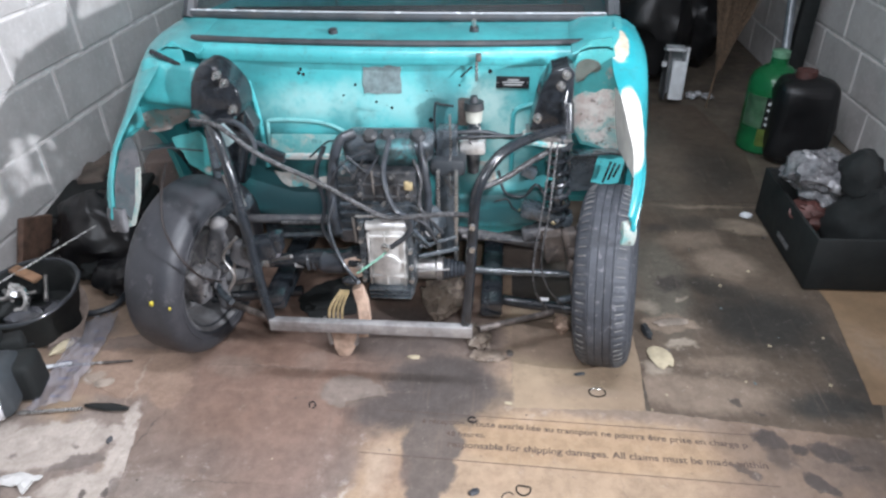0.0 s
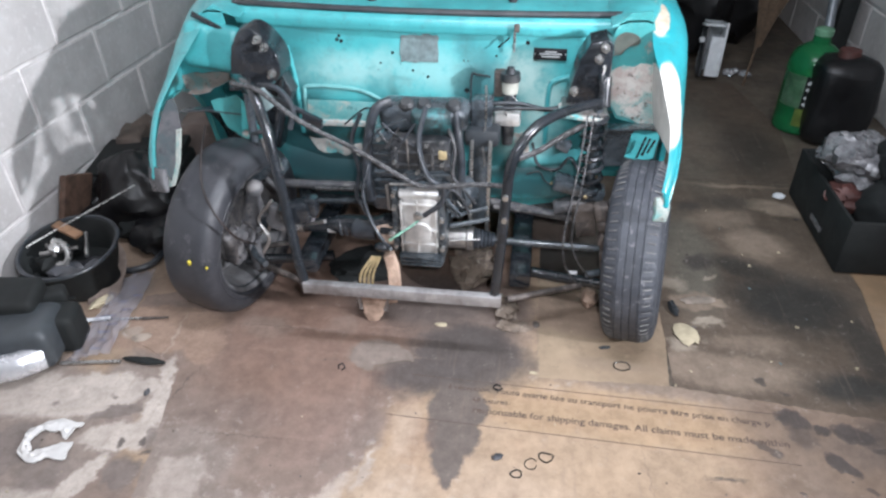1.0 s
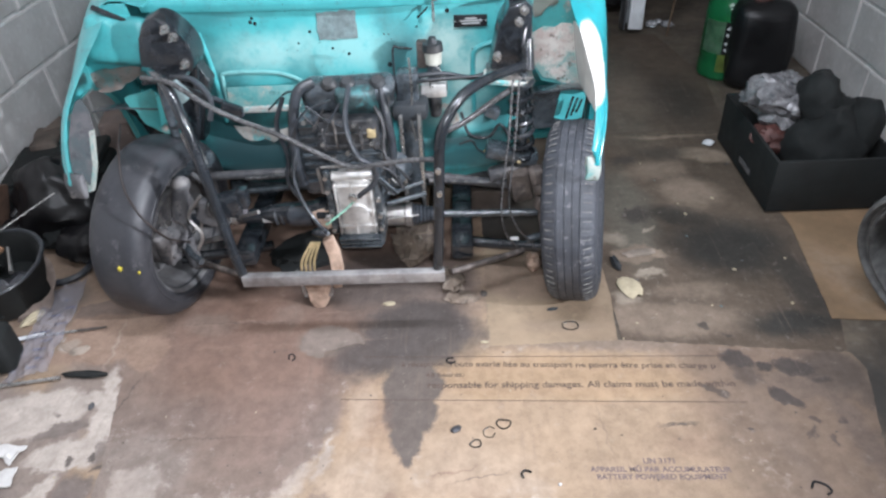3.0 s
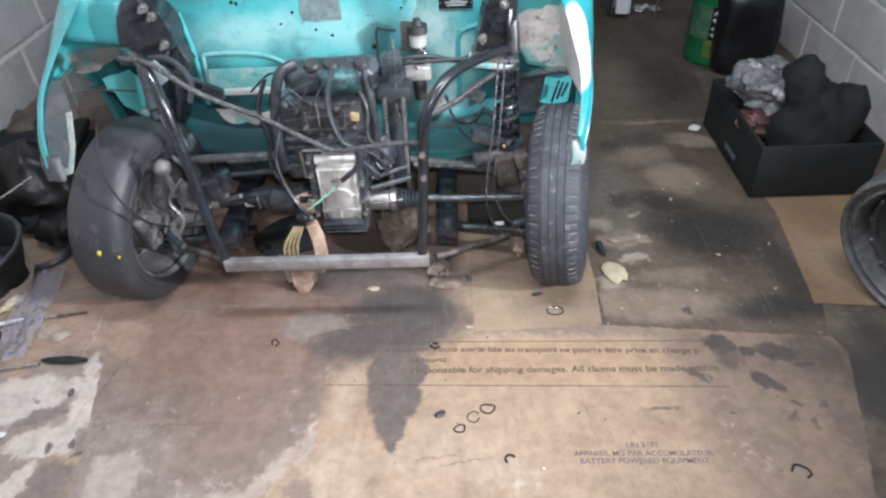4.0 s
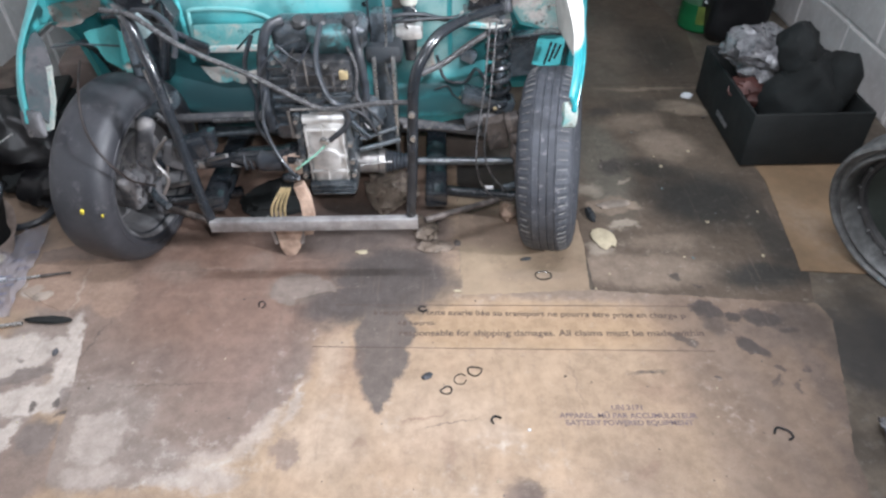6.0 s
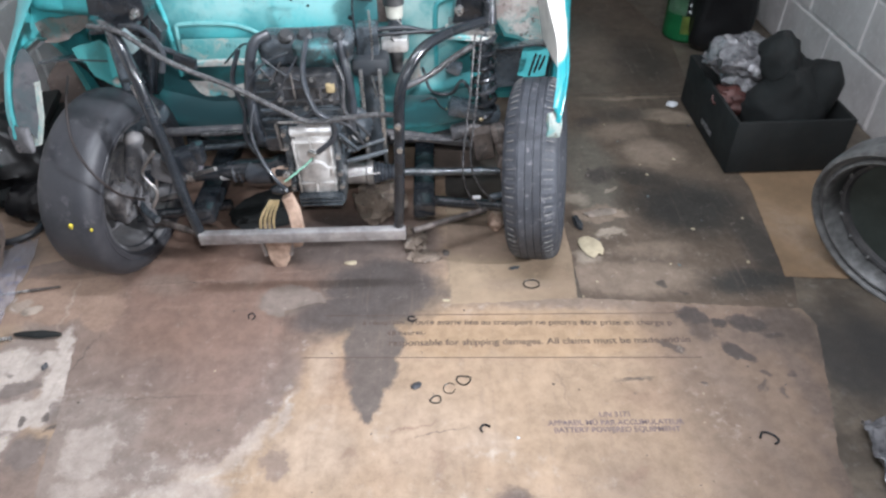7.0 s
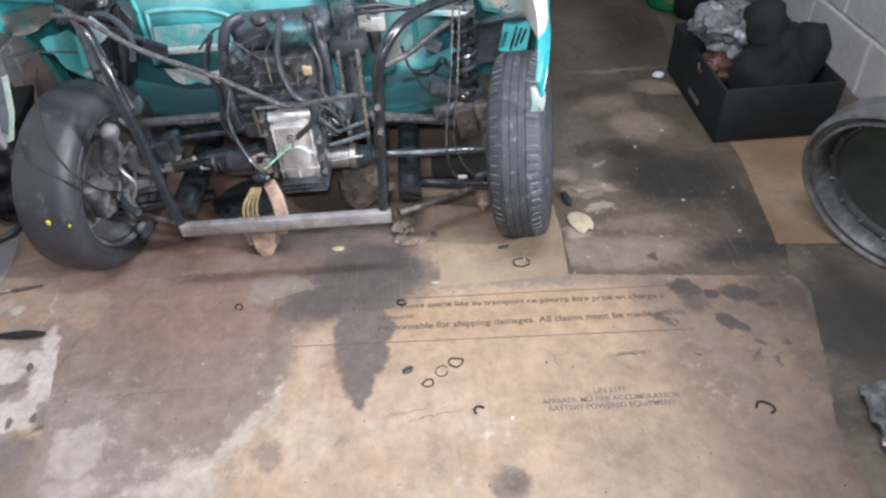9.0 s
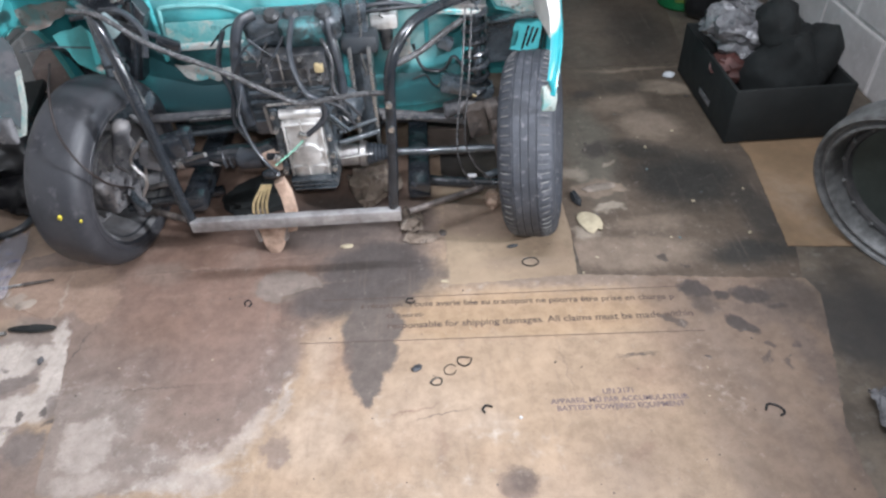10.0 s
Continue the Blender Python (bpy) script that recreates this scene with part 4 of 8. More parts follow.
floor_card([(1.28, 1.085), (1.45, 1.07), (1.56, 1.30), (1.66, 1.62), (1.62, 2.0), (1.31, 2.0), (1.335, 1.5)], 0.0018, 0.0012, M_CARD_TAN, "clean tan cardboard strip under the crate", 0.003, seed=5)
floor_card([(-0.62, 1.16), (-0.608, 0.965), (-0.574, 0.83), (-0.546, 0.70), (-0.532, 0.61), (-0.50, 0.45), (-0.49, -0.35), (0.06, -0.35), (0.06, 1.0), (0.36, 1.0), (0.36, 2.1), (-0.62, 2.1), (-0.60, 1.3)], 0.0027, 0.0012, M_CARD_BROWN,
           "reddish brown hardboard sheet darkened by oil under the car", seed=6)
floor_card([(-0.84, 1.22), (-0.82, 1.05), (-0.66, 0.965), (-0.535, 0.968), (-0.54, 1.03), (-0.575, 1.155), (-0.60, 1.30)], 0.0018, 0.0012, M_CARD_WHITE, "light tan torn cardboard beside the tyre", 0.006, seed=7)
floor_card([(-1.20, 1.55), (-1.20, 0.93), (-0.62, 0.95), (-0.62, 1.30), (-0.62, 1.55)], 0.0003, 0.0012, M_CARD_PALE, "dusty tan cardboard under the tool pile", 0.006, seed=8)
floor_card([(-1.22, 0.95), (-1.22, -0.30), (-0.46, -0.30), (-0.47, 0.45), (-0.50, 0.62), (-0.53, 0.80), (-0.575, 1.02), (-0.75, 1.04), (-1.22, 1.0)], 0.0009, 0.0012, M_CARD_WHITE, "dirty whitish card with scuffs and dark smears", 0.006, seed=9)
floor_card([(0.715, 0.99), (1.26, 0.95), (1.30, 1.08), (1.34, 1.55), (1.33, 2.16), (0.80, 2.16), (0.715, 1.6)], 0.0003, 0.0012, M_CARD_GREY, "grey floor board blackened by oil", 0.003, seed=10)
floor_card([(0.80, 2.168), (1.34, 2.168), (1.40, 2.68), (1.30, 3.25), (0.80, 3.25)], 0.0003, 0.0012, M_CARD_GREY, "grey floor board further back beside the car", 0.003, seed=11)


def print_on_card(body, left, right, base_y_left, base_y_right, size, material, z=0.0047):
    """Lettering laid on the cardboard, as a mesh, fitted between two ends of its line."""
    curve = bpy.data.curves.new("printing", "FONT")
    curve.body, curve.size = body, size
    curve.extrude = 0.0
    curve.offset = size * 0.018
    tmp = bpy.data.objects.new("printing", curve)
    scene.collection.objects.link(tmp)
    me = bpy.data.meshes.new_from_object(tmp.evaluated_get(bpy.context.evaluated_depsgraph_get()))
    bpy.data.objects.remove(tmp)
    xs = [v.co.x for v in me.vertices]
    wide = (max(xs) - min(xs)) or 1
    k = math.hypot(right - left, base_y_right - base_y_left) / wide
    turn = math.atan2(base_y_right - base_y_left, right - left)
    me.transform(Matrix.Translation((left, base_y_left, z)) @ Matrix.Rotation(turn, 4, "Z") @ Matrix.Diagonal((k, k if size is None else k, 1, 1)) @ Matrix.Translation((-min(xs), 0, 0)))
    me.materials.clear()
    me.materials.append(material)
    ob = new("printing", me)
    return tagged(ob, "faded brown lettering printed on the cardboard", "printing", "printing on the cardboard")


print_on_card("Toute avarie liée au transport ne pourra être prise en charge p", 0.255, 0.925, 0.945, 0.917, 0.03, M_INK)
print_on_card("à réception.", 0.135, 0.246, 0.947, 0.9455, 0.03, M_INK)
print_on_card("48 heures.", 0.199, 0.296, 0.908, 0.909, 0.03, M_INK)
print_on_card("responsable for shipping damages. All claims must be made within", 0.205, 0.954, 0.874, 0.857, 0.03, M_INK)
print_on_card("UN 3171", 0.688, 0.755, 0.645, 0.644, 0.02, M_INK_BLUE)
print_on_card("APPAREIL MÛ PAR ACCUMULATEUR", 0.570, 0.870, 0.626, 0.620, 0.02, M_INK_BLUE)
print_on_card("BATTERY POWERED EQUIPMENT", 0.582, 0.857, 0.607, 0.602, 0.02, M_INK_BLUE)
for a, b in (((0.033, 0.985), (0.96, 0.958)), ((-0.008, 0.843), (0.965, 0.808))):
    bm = rod(empty_mesh(), (*a, 0.0044), (*b, 0.0044), 0.0011, sides=6)
    tagged(single("printing", bm, M_INK, (*a, 0.0044), "thin printed rule on the cardboard", "printing", "printing on the cardboard"))

# ---- the car: a stripped small saloon shell, its front taken off ----
car = thing("car", (0, 1.3, 0), "stripped teal small car, front panels removed, engine bay open", "car")
AXLE_Y, AXLE_Z = 1.30, 0.25


def wheel(side, steer, camber):
    """Tyre, steel rim seen from inside, brake and hub. The one is a worn slick, the other has tread."""
    size = 0.98 if side > 0 else 1.0
    m = pose(0.611 if side > 0 else -0.522, AXLE_Y - (0.018 if side > 0 else 0.025), AXLE_Z * size, 0, 0, steer) @ Matrix.Rotation(radians(camber), 4, "Y") @ Matrix.Scale(size, 4)
    hub = new("wheel")
    hub.parent = car
    ORIGIN[hub.name] = ORIGIN[car.name]
    out = side
    narrow = 0.84 if side > 0 else 0.90
    flank = [(0.168, 0.060), (0.176, 0.071), (0.186, 0.078), (0.189, 0.0815), (0.194, 0.0815), (0.198, 0.082), (0.210, 0.083), (0.222, 0.0805), (0.232, 0.0755), (0.239, 0.069), (0.2445, 0.060)]
    crown = []
    if side > 0:
        for groove in (-0.034, -0.0115, 0.0115, 0.034):
            crown += [(0.2500, groove - 0.0022), (0.2478, groove - 0.0010), (0.2478, groove + 0.0010), (0.2500, groove + 0.0022)]
    else:
        crown = [(0.2478, -0.045), (0.2494, -0.028), (0.2500, -0.010), (0.2500, 0.010), (0.2494, 0.028), (0.2478, 0.045)]
    profile = [(r, -a * narrow) for r, a in flank] + [(r, a * narrow) for r, a in crown] + [(r, a * narrow) for r, a in reversed(flank)]

    def cuts(r, a, k):
        if side < 0 or r < 0.237:
            return 0
        return -0.0060 if (k % 3 == 0 and abs(a) > 0.043 * narrow) else (-0.0010 if (k % 6 == 1 and abs(a) < 0.034) else 0)

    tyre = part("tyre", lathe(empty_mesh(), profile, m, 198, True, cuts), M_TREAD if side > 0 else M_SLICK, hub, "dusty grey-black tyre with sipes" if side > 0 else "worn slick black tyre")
    for a in (-1, 1):
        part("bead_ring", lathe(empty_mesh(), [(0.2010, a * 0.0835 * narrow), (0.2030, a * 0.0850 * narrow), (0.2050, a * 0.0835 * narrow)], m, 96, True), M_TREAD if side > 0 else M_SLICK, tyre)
    if side > 0:
        dust = empty_mesh()
        for k in range(0, 198, 3):
            w = 2 * math.pi * k / 198
            c, d = math.cos(w), math.sin(w)
            for edge in (-1, 1):
                spots = [Vector((edge * a, r * c, r * d)) for a, r in ((0.0375 + 0.0020 * math.sin(k * 2.3), 0.2478), (0.0500, 0.2428), (0.0575, 0.2375))]
                for p, q in zip(spots, spots[1:]):
                    rod(dust, m @ p, m @ q, 0.0014 + 0.0005 * math.sin(k * 1.7 + edge), sides=4)
        tagged(part("tread_dust", dust, M_TREADDUST, tyre), "pale dust packed in the tread sipes", kind="stuff")
    if side < 0:
        for along, w in ((0.024, 170), (0.068, 172)):
            p = m @ Vector((along, (0.2510 if along < 0.03 else 0.2405) * math.cos(radians(w)), (0.2510 if along < 0.03 else 0.2405) * math.sin(radians(w))))
            part("paint_mark", box(empty_mesh(), p, (0.009, 0.008, 0.013) if along < 0.03 else (0.006, 0.006, 0.009), (10, 20, steer), 0.002), M_YELLOW, tyre, "small yellow paint mark")
    rim = [(0.181, -0.068), (0.176, -0.066), (0.171, -0.058), (0.166, -0.045), (0.160, 0.0), (0.158, 0.045), (0.118, 0.052), (0.060, 0.046), (0.034, 0.046), (0.032, 0.055), (0.062, 0.055), (0.12, 0.060), (0.162, 0.056), (0.168, 0.055), (0.181, 0.068)]
    part("rim", lathe(empty_mesh(), [(r, out * a * (0.88 if side > 0 else 1.0)) for r, a in rim], m, 72, True), M_RIM, hub, "dusty dark steel rim")
    for k in range(8):
        w = radians(45 * k)
        bm = rod(empty_mesh(), m @ Vector((out * 0.044, 0.137 * math.cos(w), 0.137 * math.sin(w))), m @ Vector((out * 0.052, 0.137 * math.cos(w), 0.137 * math.sin(w))), 0.012, sides=10)
        part("rim_hole", bm, M_BLACK, hub)
    # brake drum, its backplate with a pressed edge, and the hub carrier on it
    part("brake_drum", lathe(empty_mesh(), [(0.03, -out * 0.02), (0.100, -out * 0.02), (0.106, -out * 0.014), (0.106, out * 0.02), (0.03, out * 0.026)], m, 48, False), M_RIM, hub, "dusty grey brake drum")
    part("backplate", lathe(empty_mesh(), [(0.02, -out * 0.034), (0.070, -out * 0.036), (0.088, -out * 0.030), (0.104, -out * 0.030), (0.108, -out * 0.024), (0.104, -out * 0.021), (0.02, -out * 0.022)], m, 48, False), M_HUB, hub, "dusty grey backplate")
    bm = lathe(empty_mesh(), [(0.004, -out * 0.068), (0.020, -out * 0.068), (0.026, -out * 0.064), (0.030, -out * 0.056), (0.040, -out * 0.053), (0.045, -out * 0.046), (0.052, -out * 0.033), (0.004, -out * 0.033)], m, 32, False)
    part("hub_boss", bm, M_HUB, hub, "dusty cast hub boss")
    bm = box(empty_mesh(), (0, 0, 0), (0.040, 0.052, 0.115), (0, 0, 0), 0.014, 3)
    bmesh.ops.subdivide_edges(bm, edges=bm.edges, cuts=2, use_grid_fill=True)
    bmesh.ops.transform(bm, matrix=m @ pose(-out * 0.046, -0.086, -0.006, 12, 0, 0), verts=bm.verts)
    caliper = part("brake_caliper", crumple(bm, 0.006, 24, 4 + side), M_HUB, hub, "dusty brake caliper")
    for dz in (-0.030, 0.024):
        p, q = m @ Vector((-out * 0.064, -0.088, dz)), m @ Vector((-out * 0.074, -0.089, dz))
        part("caliper_bolt", rod(empty_mesh(), p, q, 0.009, 0.008, sides=6), M_RIM, caliper)
    bm = rod(empty_mesh(), m @ Vector((-out * 0.048, -0.004, 0.03)), m @ Vector((-out * 0.062, 0.012, 0.125)), 0.026, 0.020, 16)
    rod(bm, m @ Vector((-out * 0.048, 0.0, -0.03)), m @ Vector((-out * 0.062, 0.0, -0.115)), 0.024, 0.018, 16)
    ball(bm, m @ Vector((-out * 0.064, 0.013, 0.135)), 0.024)
    ball(bm, m @ Vector((-out * 0.064, 0.0, -0.124)), 0.022)
    part("hub_carrier", crumple(bm, 0.003, 25, side), M_HUB, hub, "dusty cast hub carrier")
    part("steering_arm", tube(empty_mesh(), [m @ Vector((-out * 0.056, -0.020, -0.045)), m @ Vector((-out * 0.091, -0.050, -0.050)), m @ Vector((-out * 0.131, -0.070, -0.052))], 0.010, 10), M_OIL, hub)
    part("hub_lever", tube(empty_mesh(), [m @ Vector((-out * 0.068, -0.060, 0.075)), m @ Vector((-out * 0.078, -0.030, 0.020)), m @ Vector((-out * 0.072, -0.052, -0.030))], 0.0035, 8), M_HUB, hub)
    for dy, dz in ((0.046, 0.046), (-0.046, 0.046), (0.046, -0.046), (-0.030, -0.058)):
        p, q = m @ Vector((-out * 0.034, dy, dz)), m @ Vector((-out * 0.046, dy, dz))
        part("hub_bolt", rod(empty_mesh(), p, q, 0.008, sides=6), M_STEEL, hub)
    return hub


wheel(-1, -11, 5)
wheel(1, -12, -5)

# --- body panels ---
WING = [(1.10, 0.530, 0.610, 0.489, 0.622), (1.13, 0.565, 0.619, 0.534, 0.634), (1.17, 0.600, 0.625, 0.565, 0.644), (1.22, 0.640, 0.626, 0.592, 0.652), (1.30, 0.690, 0.615, 0.606, 0.663), (1.38, 0.735, 0.600, 0.602, 0.676),
        (1.45, 0.772, 0.592, 0.580, 0.687), (1.52, 0.798, 0.598, 0.535, 0.696), (1.57, 0.810, 0.605, 0.46, 0.701), (1.605, 0.814, 0.610, 0.36, 0.703), (1.63, 0.816, 0.612, 0.25, 0.704), (1.73, 0.818, 0.618, 0.25, 0.705)]


def arch_rows(side):
    """Wing skin from its inner edge over the shoulder down to the wheel-arch edge: y, top, inner x, edge, outer x."""
    curves = [smooth_line([(w[0], w[k], 0) for w in WING], 4) for k in range(1, 5)]
    rows = []
    for top, inner, edge, outer in zip(*curves):
        y, zi, xi, zl, xo = top.x, top.y, inner.y, edge.y, outer.y
        d = zi - zl
        row = [(xi, zi), (xi + 0.40 * (xo - xi), zi - min(0.10 * d, 0.010)), (xi + 0.72 * (xo - xi), zi - min(0.30 * d, 0.030)), (xi + 0.92 * (xo - xi), zi - min(0.55 * d, 0.060)), (xo, zi - min(0.8 * d, 0.105))]
        z4 = row[-1][1]
        row += [(xo + 0.004 * math.sin(math.pi * f), z4 + (zl - z4) * f) for f in (0.33, 0.66, 1.0)]
        rows.append([(side * (x + 0.003 * noise.noise(Vector((y * 9, z * 9, side)))), y, z) for x, z in row])
    return rows


def wing(side):
    rows = arch_rows(side)
    bm = sheet(empty_mesh(), rows, 0.005, (-side, 0, 0))
    w = part("front_wing", bm, M_WING_R if side > 0 else M_TEAL, car, "teal wing cut off at the front, white primer" if side > 0 else "teal wing cut off at the front")
    edge = [r[-1] for r in rows]
    lip = [edge, [(x - side * 0.016, y, z + 0.003) for x, y, z in edge]]
    part("arch_lip", sheet(empty_mesh(), lip, 0.004, (0, 0, 1)), M_WING_R if side > 0 else M_TEAL_GRIME, w)
    x, y, z = edge[0]
    bm = box(empty_mesh(), (x - side * 0.010, y + 0.004, z - 0.004), (0.036 if side > 0 else 0.054, 0.014, 0.062), (-14, side * 6, side * 20), 0.005)
    bmesh.ops.subdivide_edges(bm, edges=bm.edges, cuts=2, use_grid_fill=True)
    crumple(bm, 0.007, 40, side)
    part("torn_bracket", bm, M_TORN if side > 0 else M_HUB, w, "torn rusty sheet-metal end")
    if side < 0:
        # bare inside of the cut wing, turned towards the engine bay
        skin = []
        for y, top, low, x0, x1 in ((1.105, 0.525, 0.468, 0.612, 0.578), (1.15, 0.580, 0.515, 0.620, 0.574), (1.20, 0.620, 0.580, 0.622, 0.580), (1.235, 0.645, 0.618, 0.618, 0.596)):
            skin.append([(-x0, y + 0.006, top - 0.004), (-(x0 * 0.6 + x1 * 0.4), y + 0.014, (top + low) / 2 + 0.012), (-x1, y + 0.008, low)])
        part("wing_inside", sheet(empty_mesh(), skin, 0.004, (0, 1, 0)), M_WINGSKIN, w, "dark grimy grey inside of the wing")
        line = [r[-1] for r in skin]
        part("wing_flange", sheet(empty_mesh(), [[(p[0] - 0.022, p[1] - 0.006, p[2] - 0.004), (p[0] - 0.009, p[1] - 0.009, p[2]), (p[0] + 0.005, p[1] - 0.006, p[2] + 0.003)] for p in line[:3]], 0.004, (0, 1, 0)), M_TORN, w, "pale flaking flange")
    # panel that closes the wing against the inner wing
    if side > 0:
        outline = [(0.527, 0.545), (0.498, 0.60), (0.495, 0.666), (0.494, 0.755), (0.508, 0.80), (0.535, 0.822), (0.583, 0.828), (0.600, 0.77), (0.610, 0.68), (0.622, 0.60), (0.630, 0.525), (0.585, 0.530)]
    else:
        outline = [(0.545, 0.605), (0.535, 0.70), (0.530, 0.76), (0.536, 0.805), (0.555, 0.820), (0.60, 0.795), (0.655, 0.735), (0.690, 0.665), (0.697, 0.605), (0.62, 0.61)]
    bm = plate(empty_mesh(), [(side * a, b) for a, b in outline], pose(0, 1.475, 0, 90, 0, 0), 0.005)
    if side > 0:
        panel = part("wing_closing_panel", bm, M_TEAL_GRIME, car, "teal closing panel with rust and a hole")
        bm = plate(empty_mesh(), ragged([(0.500, 0.675), (0.53, 0.69), (0.605, 0.695), (0.612, 0.64), (0.627, 0.535), (0.585, 0.535), (0.530, 0.552), (0.500, 0.60)], 0.006, 0.02, 3), pose(0, 1.4695, 0, 90, 0, 0), 0.003)
        part("rust_patch", bm, M_PATINA, panel, "rusty flaking patch")
        hole = smooth_line([(0.502, 0.715, 0), (0.500, 0.755, 0), (0.522, 0.775, 0), (0.555, 0.768, 0), (0.562, 0.748, 0), (0.535, 0.738, 0), (0.522, 0.720, 0)], 4)
        part("panel_hole", plate(empty_mesh(), [(p.x, p.y) for p in hole], pose(0, 1.4695, 0, 90, 0, 0), 0.003), M_HOLE, panel, "dark rusty opening")
        flange = [((0.603, 1.468, 0.700), (0.606, 1.350, 0.716)), ((0.607, 1.468, 0.66), (0.614, 1.30, 0.688)), ((0.612, 1.468, 0.62), (0.621, 1.25, 0.657)), ((0.620, 1.468, 0.575), (0.625, 1.20, 0.622)), ((0.628, 1.468, 0.535), (0.623, 1.16, 0.588))]
        part("wing_flange", sheet(empty_mesh(), [[a, tuple((p + q) / 2 for p, q in zip(a, c)), c] for a, c in flange], 0.004, (1, 0, 0)), M_PRIMER, w, "white primed inner flange")
    else:
        panel = part("wing_closing_panel", bm, M_TEAL, car, "teal closing panel, rusty below")
        bm = plate(empty_mesh(), ragged([(-0.690, 0.618), (-0.60, 0.634), (-0.545, 0.650), (-0.548, 0.612), (-0.60, 0.585), (-0.680, 0.565)], 0.008, 0.02, 5), pose(0, 1.4695, 0, 90, 0, 0), 0.003)
        part("rust_patch", bm, speckled("rusty_primer", ((0.19, 0.155, 0.14), (0.27, 0.235, 0.215), (0.14, 0.22, 0.21), (0.10, 0.075, 0.065)), 18, 0.75), panel, "rusty flaking patch")
        bm = box(empty_mesh(), (-0.572, 1.455, 0.712), (0.165, 0.06, 0.125), (-14, 8, 0), 0.026, 4)
        part("pressed_bulge", bm, M_TEAL, panel)
        part("slot", rod(empty_mesh(), (-0.612, 1.455, 0.798), (-0.528, 1.45, 0.756), 0.008, sides=8), M_BLACK, panel, "black rod in the slot")
    # gutter top towards the scuttle
    rows = []
    for y, z, xo in ((1.470, 0.806, 0.575), (1.55, 0.812, 0.600), (1.64, 0.816, 0.622), (1.74, 0.820, 0.628)):
        rows.append([(side * 0.49, y, z - 0.016), (side * 0.53, y, z - 0.002), (side * xo, y, z), (side * (xo + 0.012), y, z - 0.006)])
    part("wing_top", sheet(empty_mesh(), rows, 0.005, (0, 0, -1)), M_TEAL, car)
    # inner wing: ragged leftover beside the wheel
    if side < 0:
        outline = [(-0.580, 0.575), (-0.505, 0.600), (-0.462, 0.54), (-0.440, 0.475), (-0.490, 0.462), (-0.548, 0.50)]
        part("inner_wing", plate(empty_mesh(), ragged(outline, 0.006, 0.02, 8), pose(0, 1.40, 0, 90, 0, 0), 0.004), M_TEAL_GRIME, car, "ragged teal leftover of the inner wing")
    else:
        outline = [(0.585, 0.541), (0.648, 0.518), (0.640, 0.441), (0.600, 0.436), (0.563, 0.442)]
        leftover = part("inner_wing", plate(empty_mesh(), ragged(outline, 0.003, 0.02, 8), pose(0, 1.42, 0, 86, 0, 0), 0.004), M_TEAL, car, "bright teal leftover of the inner wing")
        for k in range(3):
            part("dark_streak", rod(empty_mesh(), (0.590 + 0.013 * k, 1.412, 0.458 + 0.008 * k), (0.606 + 0.012 * k, 1.410, 0.520 - 0.004 * k), 0.0032, sides=6), M_BLACK, leftover)
    outline = [(1.42, 0.46), (1.53, 0.44), (1.53, 0.76), (1.47, 0.76), (1.43, 0.66)]
    bm = plate(empty_mesh(), ragged(outline, 0.006, 0.03, 8 + side), Matrix(((0, 0, 1, side * 0.490 - 0.003), (1, 0, 0, 0), (0, 1, 0, 0), (0, 0, 0, 1))), 0.005)
    part("inner_wing", bm, M_OIL, car, "dark inner wing panel")
    rows = []
    for k in range(9):
        w = radians(10 + 75 * k / 8)
        y, z = AXLE_Y + 0.07 + 0.29 * math.cos(w), AXLE_Z + 0.29 * math.sin(w)
        rows.append([(side * 0.50, y, z), (side * 0.60, y, z + 0.008), (side * 0.68, y, z)])
    part("inner_arch", sheet(empty_mesh(), rows, 0.005, (0, 0, 1)), M_OIL, car, "dark dirty wheel arch liner")
    # side of the body behind the wing
    rows = []
    for y in (1.732, 2.0, 2.4, 2.9, 3.5, 3.62):
        s = 0.0 if y < 3.55 else 0.06
        rows.append([(side * (x - s), y, z) for x, z in ((0.66, 0.16), (0.700, 0.25), (0.705, 0.50), (0.700, 0.62), (0.678, 0.70), (0.645, 0.790), (0.620, 0.822))])
    part("body_side", sheet(empty_mesh(), rows, 0.006, (-side, 0, 0)), M_WING_R if side > 0 else M_TEAL, car)
    part("sill", box(empty_mesh(), (side * 0.66, 2.6, 0.17), (0.10, 1.7, 0.06), bevel=0.012), M_TEAL_GRIME, car)
    # windscreen pillar and roof rail
    part("windscreen_pillar", tube(empty_mesh(), [(side * 0.618, 1.735, 0.815), (side * 0.60, 1.88, 1.03), (side * 0.565, 2.08, 1.27), (side * 0.55, 2.4, 1.31)], 0.021, 8), M_RUBBER, car, "black windscreen pillar")


wing(-1)
wing(1)

# bulkhead: pressed sheet, its lower edge rounded like a tub
outline = [(-0.50, 0.765), (-0.50, 0.46), (-0.47, 0.34), (-0.42, 0.262), (-0.34, 0.228), (0.30, 0.228), (0.40, 0.245), (0.465, 0.31), (0.50, 0.42), (0.50, 0.765)]
bulkhead = part("bulkhead", plate(empty_mesh(), outline, pose(0, 1.535, 0, 90, 0, 0), 0.02, 0.006), M_BULKHEAD, car, "teal bulkhead with grime, painted-in shade, screw holes and scratches")
part("bead", tube(empty_mesh(), [(-0.352, 1.513, 0.485), (-0.350, 1.513, 0.565), (-0.335, 1.513, 0.586), (-0.22, 1.513, 0.584), (-0.16, 1.513, 0.570), (-0.12, 1.513, 0.548)], 0.0055, 8), paint_mat("pale_teal", (0.17, 0.42, 0.42)), bulkhead)
